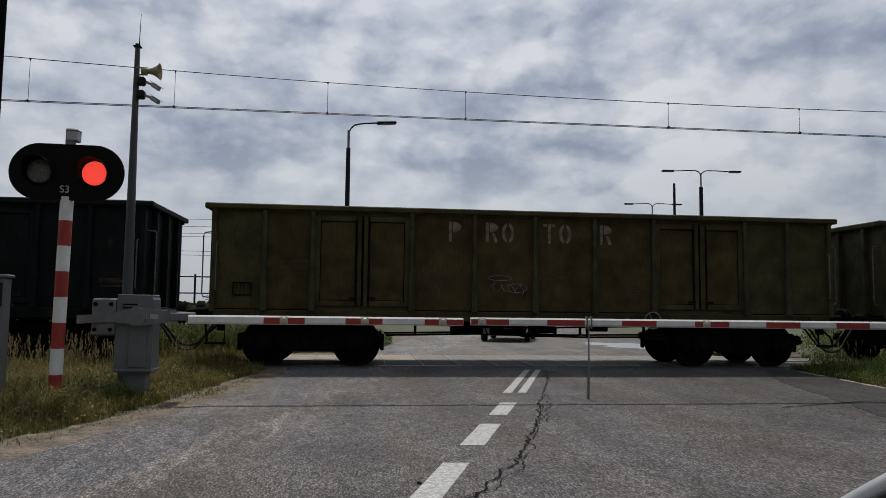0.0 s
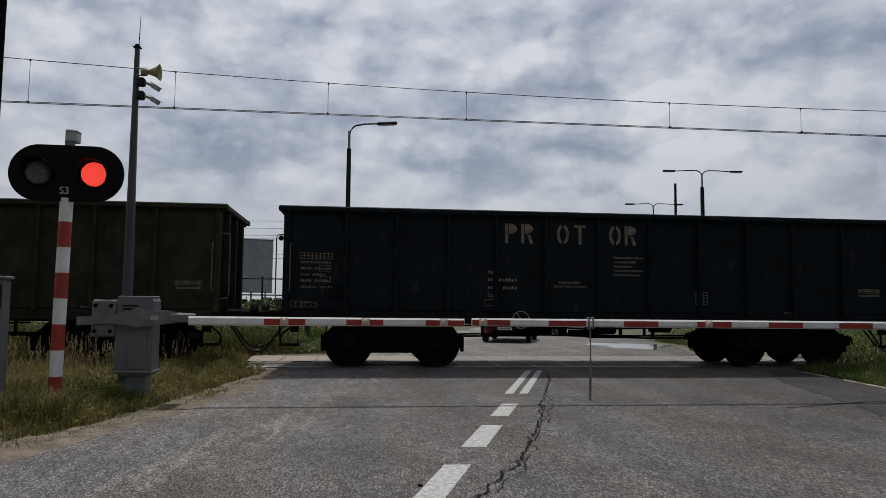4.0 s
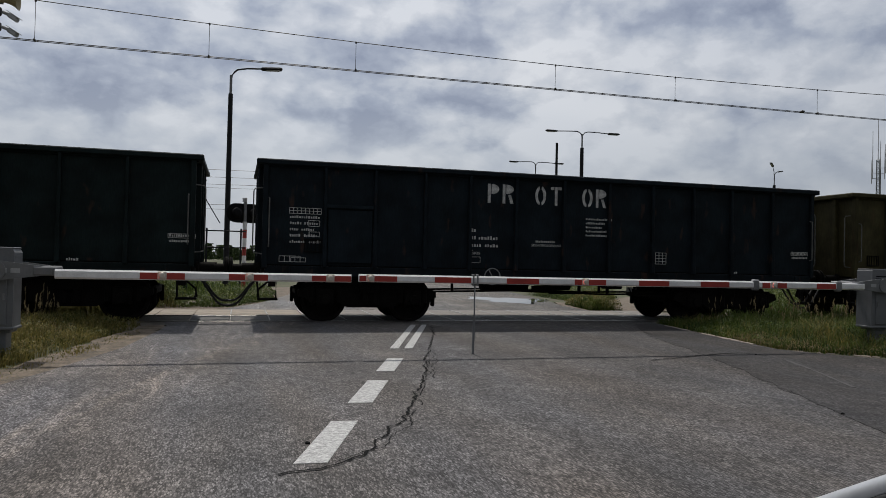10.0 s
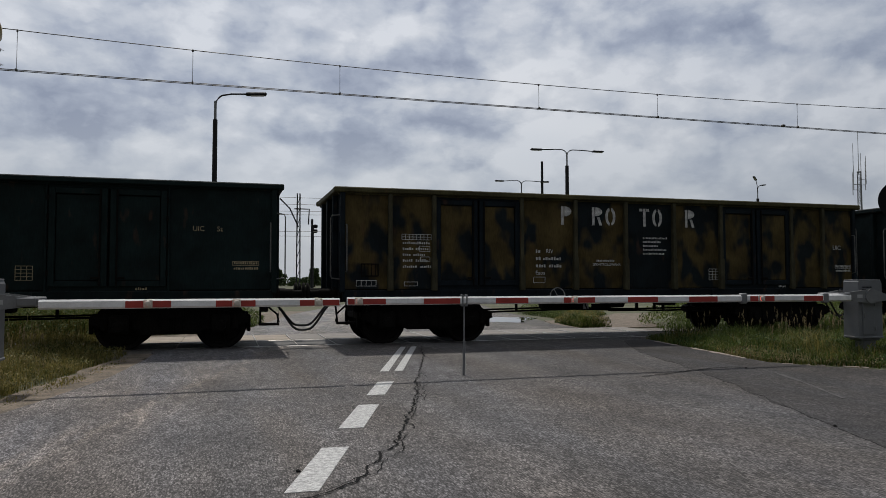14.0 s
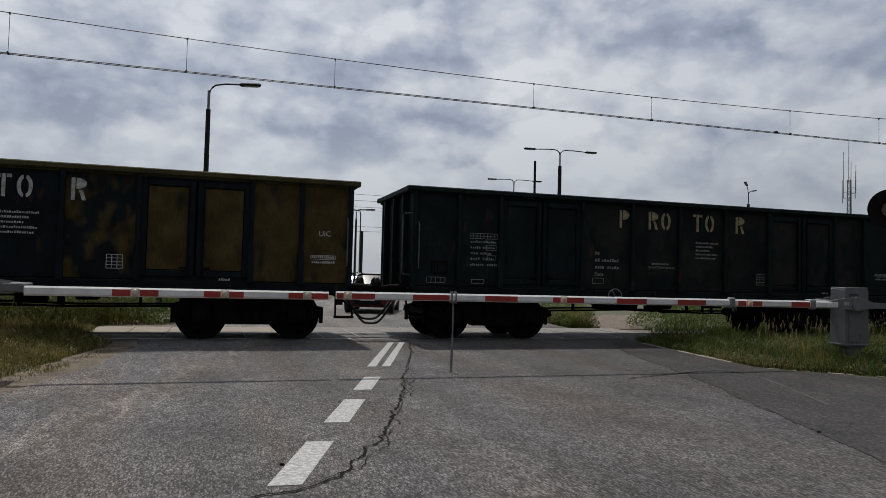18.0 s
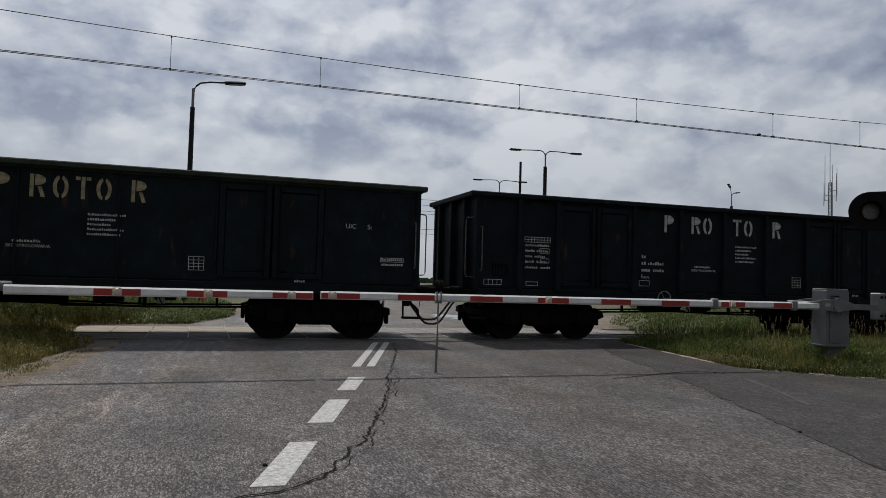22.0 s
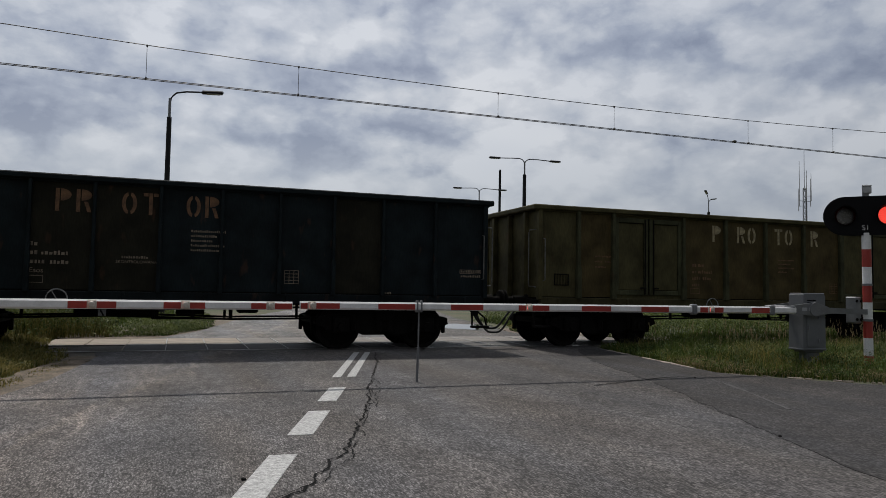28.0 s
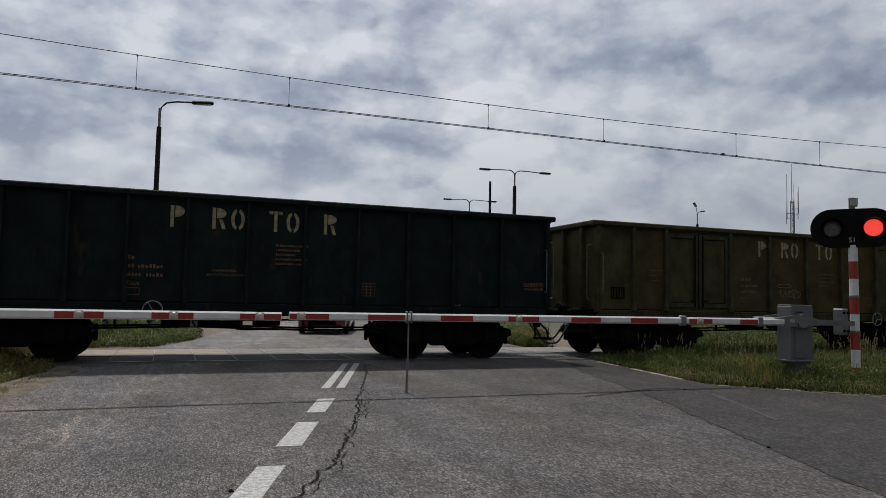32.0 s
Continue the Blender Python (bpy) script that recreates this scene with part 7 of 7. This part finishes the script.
def build_speed_sign():
    """A small track-side speed plate on a thin post."""
    g = thing("speed_sign", "small white speed plate with black numerals on a post", "sign", at=pose(-4.35, 25.7, 0))
    bm = bmesh.new()
    rod(bm, (0, 0.03, -0.05), (0, 0.03, 1.80), 0.028, n=8)
    part("post", bm, DARK_POLE, g)
    bm = bmesh.new()
    cbox(bm, (0, 0, 1.66), (0.32, 0.02, 0.24), 0.006)
    plate = part("plate", bm, WHITE_PAINT, g, "white plate")
    me = text_mesh("30", 0.20)
    me.materials.append(BLACK)
    part("numerals", me, BLACK, plate, "black numerals", at=pose(0, -0.013, 1.66, 90, 0, 0))
    for k in range(3):
        bm = bmesh.new()
        cbox(bm, (0, 0, 1.44 - 0.10 * k), (0.26 - 0.02 * k, 0.02, 0.09), 0.005)
        part("lower_plate", bm, RED_PAINT if k % 2 == 0 else WHITE_PAINT, g, "red plate" if k % 2 == 0 else "white plate")


def build_billboard():
    b = thing("billboard", "blank pale billboard on steel legs seen from behind", "billboard", at=pose(-6.1, 40, 0, 0, 0, 6))
    bm = bmesh.new()
    cbox(bm, (0, 0, 3.35), (2.9, 0.08, 2.85), 0.015)
    part("panel", bm, SIGN_PANEL, b)
    for z in (1.95, 4.79):
        bm = bmesh.new()
        cbox(bm, (0, 0, z), (2.95, 0.12, 0.07), 0.01)
        part("frame_bar", bm, GALVANISED, b)
    for x in (-1.1, -0.35, 0.35, 1.1):
        bm = bmesh.new()
        rod(bm, (x, 0, -0.05), (x, 0, 2.0), 0.05, n=8)
        part("leg", bm, GALVANISED, b)


def build_tower():
    t = thing("radio_tower", "slender lattice radio tower with white aerials", "radio tower", at=pose(117.3, 110, 0))
    bm = bmesh.new()
    corners = [(0.5, 0), (-0.25, 0.45), (-0.25, -0.45)]
    H = 22.6
    for a, b in corners:
        rod(bm, (a, b, -0.1), (a * 0.75, b * 0.75, H), 0.09, n=5)
    for k in range(20):
        z0, z1 = k * H / 20, (k + 1) * H / 20
        for (a, b), (c, d) in zip(corners, corners[1:] + corners[:1]):
            s0, s1 = 1 - 0.25 * z0 / H, 1 - 0.25 * z1 / H
            rod(bm, (a * s0, b * s0, z0), (c * s1, d * s1, z1), 0.05, n=4)
            rod(bm, (a * s1, b * s1, z1), (c * s1, d * s1, z1), 0.04, n=4)
    part("lattice", bm, GALVANISED, t)
    for x, y, z0, z1 in ((-1.5, 0, 19.0, 28.0), (1.4, 0, 19.0, 24.5), (0, 0.2, 22, 30.5), (-0.6, -0.9, 20.5, 26), (0.7, -0.8, 20, 25.5), (-1.2, 0.5, 18, 22.5)):
        bm = bmesh.new()
        rod(bm, (x, y, z0), (x, y, z1), 0.075, 0.04, 8)
        part("aerial", bm, PALE_GREY, t)
        bm = bmesh.new()
        rod(bm, (0, 0, z0 + 1), (x, y, z0 + 1), 0.05, n=5)
        part("aerial_arm", bm, GALVANISED, t)


def build_woods():
    """Far woods and single trees along the horizon: clumps of leaf faces."""
    rng = random.Random(31)
    verts, faces = [], []

    def crown(cx, cy, r, h, n):
        for _ in range(n):
            a, u = rng.uniform(0, math.tau), rng.random()
            rr = r * math.sqrt(rng.random()) * (1.0 - 0.55 * u)
            x, y, z = cx + rr * math.cos(a), cy + rr * math.sin(a), h * (0.12 + 0.88 * u)
            s = rng.uniform(0.14, 0.30)
            q = Euler((rng.uniform(0, 6.3), rng.uniform(0, 6.3), rng.uniform(0, 6.3))).to_matrix()
            i = len(verts)
            verts.extend([tuple(Vector((x, y, z)) + q @ Vector(v) * s) for v in ((-1, -0.6, 0), (1, -0.6, 0.2), (0.9, 0.7, 0), (-0.8, 0.8, -0.2))])
            faces.append((i, i + 1, i + 2, i + 3))

    for k in range(330):
        x = -240 + 560 * k / 330 + rng.uniform(-1.5, 1.5)
        y = 230 + 25 * math.sin(x * 0.02) + rng.uniform(-10, 10)
        tall = 0.6 + 0.75 * math.exp(-((x + 2) / 26) ** 2) + 0.25 * noise.noise((x * 0.03, 0, 5))
        crown(x, y, rng.uniform(1.3, 2.8), rng.uniform(2.4, 3.9) * tall, 420)
    me = bpy.data.meshes.new("far_woods")
    me.from_pydata(verts, [], faces)
    me.materials.append(FOLIAGE)
    tagged(new("far_woods", me), "dark green line of far trees", "woods", kind="stuff")
    for x, y, h in ((-37, 200, 2.9), (-2.5, 205, 4.6), (13.5, 200, 5.4), (24, 205, 5.6), (8, 200, 4.2)):
        t = thing("tree", "far leafy tree on the horizon", "tree", "far trees", pose(x, y, 0))
        bm = bmesh.new()
        rod(bm, (0, 0, -0.1), (0.1, 0, h * 0.5), 0.25, 0.12, 8)
        for k in range(4):
            a = k * 1.6
            rod(bm, (0.05, 0, h * 0.35), (math.cos(a) * h * 0.2, math.sin(a) * h * 0.2, h * 0.62), 0.09, 0.03, 6)
        part("trunk", bm, BARK, t)
        verts, faces = [], []
        for k in range(7):
            a = k * 0.9
            crown(math.cos(a) * h * 0.14 * (k > 0), math.sin(a) * h * 0.14 * (k > 0), h * 0.22, h * rng.uniform(0.8, 1.0), 260)
        me = bpy.data.meshes.new("crown")
        me.from_pydata(verts, [], faces)
        me.materials.append(FOLIAGE)
        ob = new("crown", me)
        ob.parent = t


# ---- build ----
build_ground()
build_markings()
build_crossing()
build_train()
build_machine(pose(-2.80, 9.78, 0.02), 1, "grey barrier machine in the verge grass with its boom down", 0.37, 0.28)
build_machine(pose(10.26, 9.72, 0, 0, 0, -6), -1, "grey barrier machine on a plinth with its boom down", 0.97, 0.13)
# red bands and lamps of the booms by their x
build_boom(-2.12, 1.40, 9.54, 1.018, 1.016, "white barrier boom with red bands, lowered across the lane", ((-1.19, -0.97), (-0.89, -0.66), (-0.15, 0.06), (0.15, 0.34), (0.88, 1.08), (1.17, 1.40)), (-0.93, 0.105, 1.125), (), None, (1.125,))
build_boom(9.80, 1.50, 9.54, 1.008, 1.025, "long white barrier boom with red bands and a hanging rod", ((1.50, 1.60), (1.70, 2.02), (2.53, 3.06), (3.57, 4.07), (4.61, 4.74), (4.83, 5.12), (5.65, 6.17), (6.70, 7.22), (7.81, 7.97), (8.09, 8.28), (8.84, 9.23)), (1.65, 4.785, 8.03), (7.71, 9.29), 3.12)
build_signal("S3", pose(-3.58, 9.2, 0.0, 0, 0.6, 0), "black twin-lamp crossing signal on a red and white post")
build_signal("S1", pose(11.32, 9.4, -0.12, 0, -0.3, -46), "black twin-lamp crossing signal on a banded post in green weeds")
build_signal("", pose(0.15, 27.0, 0.05, 0, 0, 197), "crossing signal beyond the track seen from behind")
build_mast()
build_posts()
build_catenary()
street_lamp(pose(-0.46, 28, 0), 8.15, ((1.15, 0, 0.22),), "dark single-arm street lamp beyond the crossing")
street_lamp(pose(20.93, 42, 0), 9.72, ((-1.75, 0.1, 0.0), (1.85, -0.1, 0.03)), "dark double-arm street lamp beyond the crossing", 0.15)
street_lamp(pose(23.7, 56, 0), 9.72, ((-1.6, 0.1, 0.0), (1.75, -0.1, 0.03)), "dark double-arm street lamp farther down the road", 0.15)
street_lamp(pose(50.95, 60, 0), 10.65, ((-0.5, -0.35, 0.75), (0.75, 0.3, 0.35)), "dark street lamp with two short arms", 0.18)
street_lamp(pose(11.15, 60, 0), 6.85, ((0.9, 0, 0.12),), "far dark single-arm street lamp")
bm = bmesh.new()
rod(bm, (0, 0, -0.05), (0, 0, 11.5), 0.13, 0.10, 10)
tagged(part("aerial_pole", bm, DARK_POLE, at=pose(25.6, 56, 0)), "bare dark pole beside the street lamps", "pole")
build_far_line()
mast = thing("line_mast", "dark steel H-beam mast beside the track", "mast", at=pose(-6.25, 12.8, 0))
for dy in (-0.12, 0.12):
    bm = bmesh.new()
    cbox(bm, (0, dy, 4.2), (0.28, 0.018, 8.5), 0.004)
    part("flange", bm, DARK_POLE, mast)
bm = bmesh.new()
cbox(bm, (0, 0, 4.2), (0.014, 0.22, 8.5), 0.003)
part("web", bm, DARK_POLE, mast)
build_fence()
build_billboard()
build_speed_sign()
build_tower()
build_waiting_car(pose(5.75, 27.0, 0, 0, 0, -108), CAR_RED, "dark red hatchback waiting beyond the crossing")
build_waiting_car(pose(11.6, 62.0, 0.0, 0, 0, -108), CAR_WHITE, "pale car farther down the road")
build_own_car()
build_woods()
build_vegetation()

# ---- what moves ----
TRAVEL = ((0, 0.0), (6, 44.08), (9, 65.98), (13, 95.82), (17, 125.42), (19, 140.5), (23, 170.06), (28, 206.8), (32, 236.63))


def travelled(t):
    for (t0, s0), (t1, s1) in zip(TRAVEL, TRAVEL[1:]):
        if t <= t1:
            return s0 + (s1 - s0) * (t - t0) / (t1 - t0)
    return TRAVEL[-1][1]


def share_keys(ob, source):
    ad = ob.animation_data_create()
    ad.action = source.animation_data.action
    ad.action_slot = source.animation_data.action_slot
    ob.rotation_mode = "QUATERNION"


def motions():
    for index, w in WAGONS:
        x0 = 3.6 - 14.04 * (index - 1)
        walk(w, [(t, pose(x0 + s, TRACK_Y, 0)) for t, s in TRAVEL])
    steps = 480
    for x, sets in WHEELSETS.items():
        walk(sets[0], [(32.0 * k / steps, pose(x, 0, 0.46, 0, math.degrees(travelled(32.0 * k / steps) / 0.46), 0)) for k in range(steps + 1)])
        for ob in sets[1:]:
            share_keys(ob, sets[0])
    for ob, (x, y, z), phase in FLASHERS:
        lit0, lit1 = {"first": (0.35, 0.85), "second": (0.85, 1.35), "boom": (0.35, 0.88)}[phase]
        rows, turn = [], 180.0 if phase == "second" else 0.0
        rows.append((0.0, pose(x, y, z, 0, 0, turn)))
        events = sorted([(n + lit0, 1) for n in range(-1, 33)] + [(n + lit1, 0) for n in range(-1, 33)])
        for t, on in events:
            if not 0.05 < t < 31.9:
                continue
            for k in range(4):
                rows.append((t + (k - 1) / 30.0, pose(x, y, z, 0, 0, turn + 60.0 * k)))
            turn += 180.0
        rows.append((32.0, pose(x, y, z, 0, 0, turn)))
        walk(ob, rows)


motions()
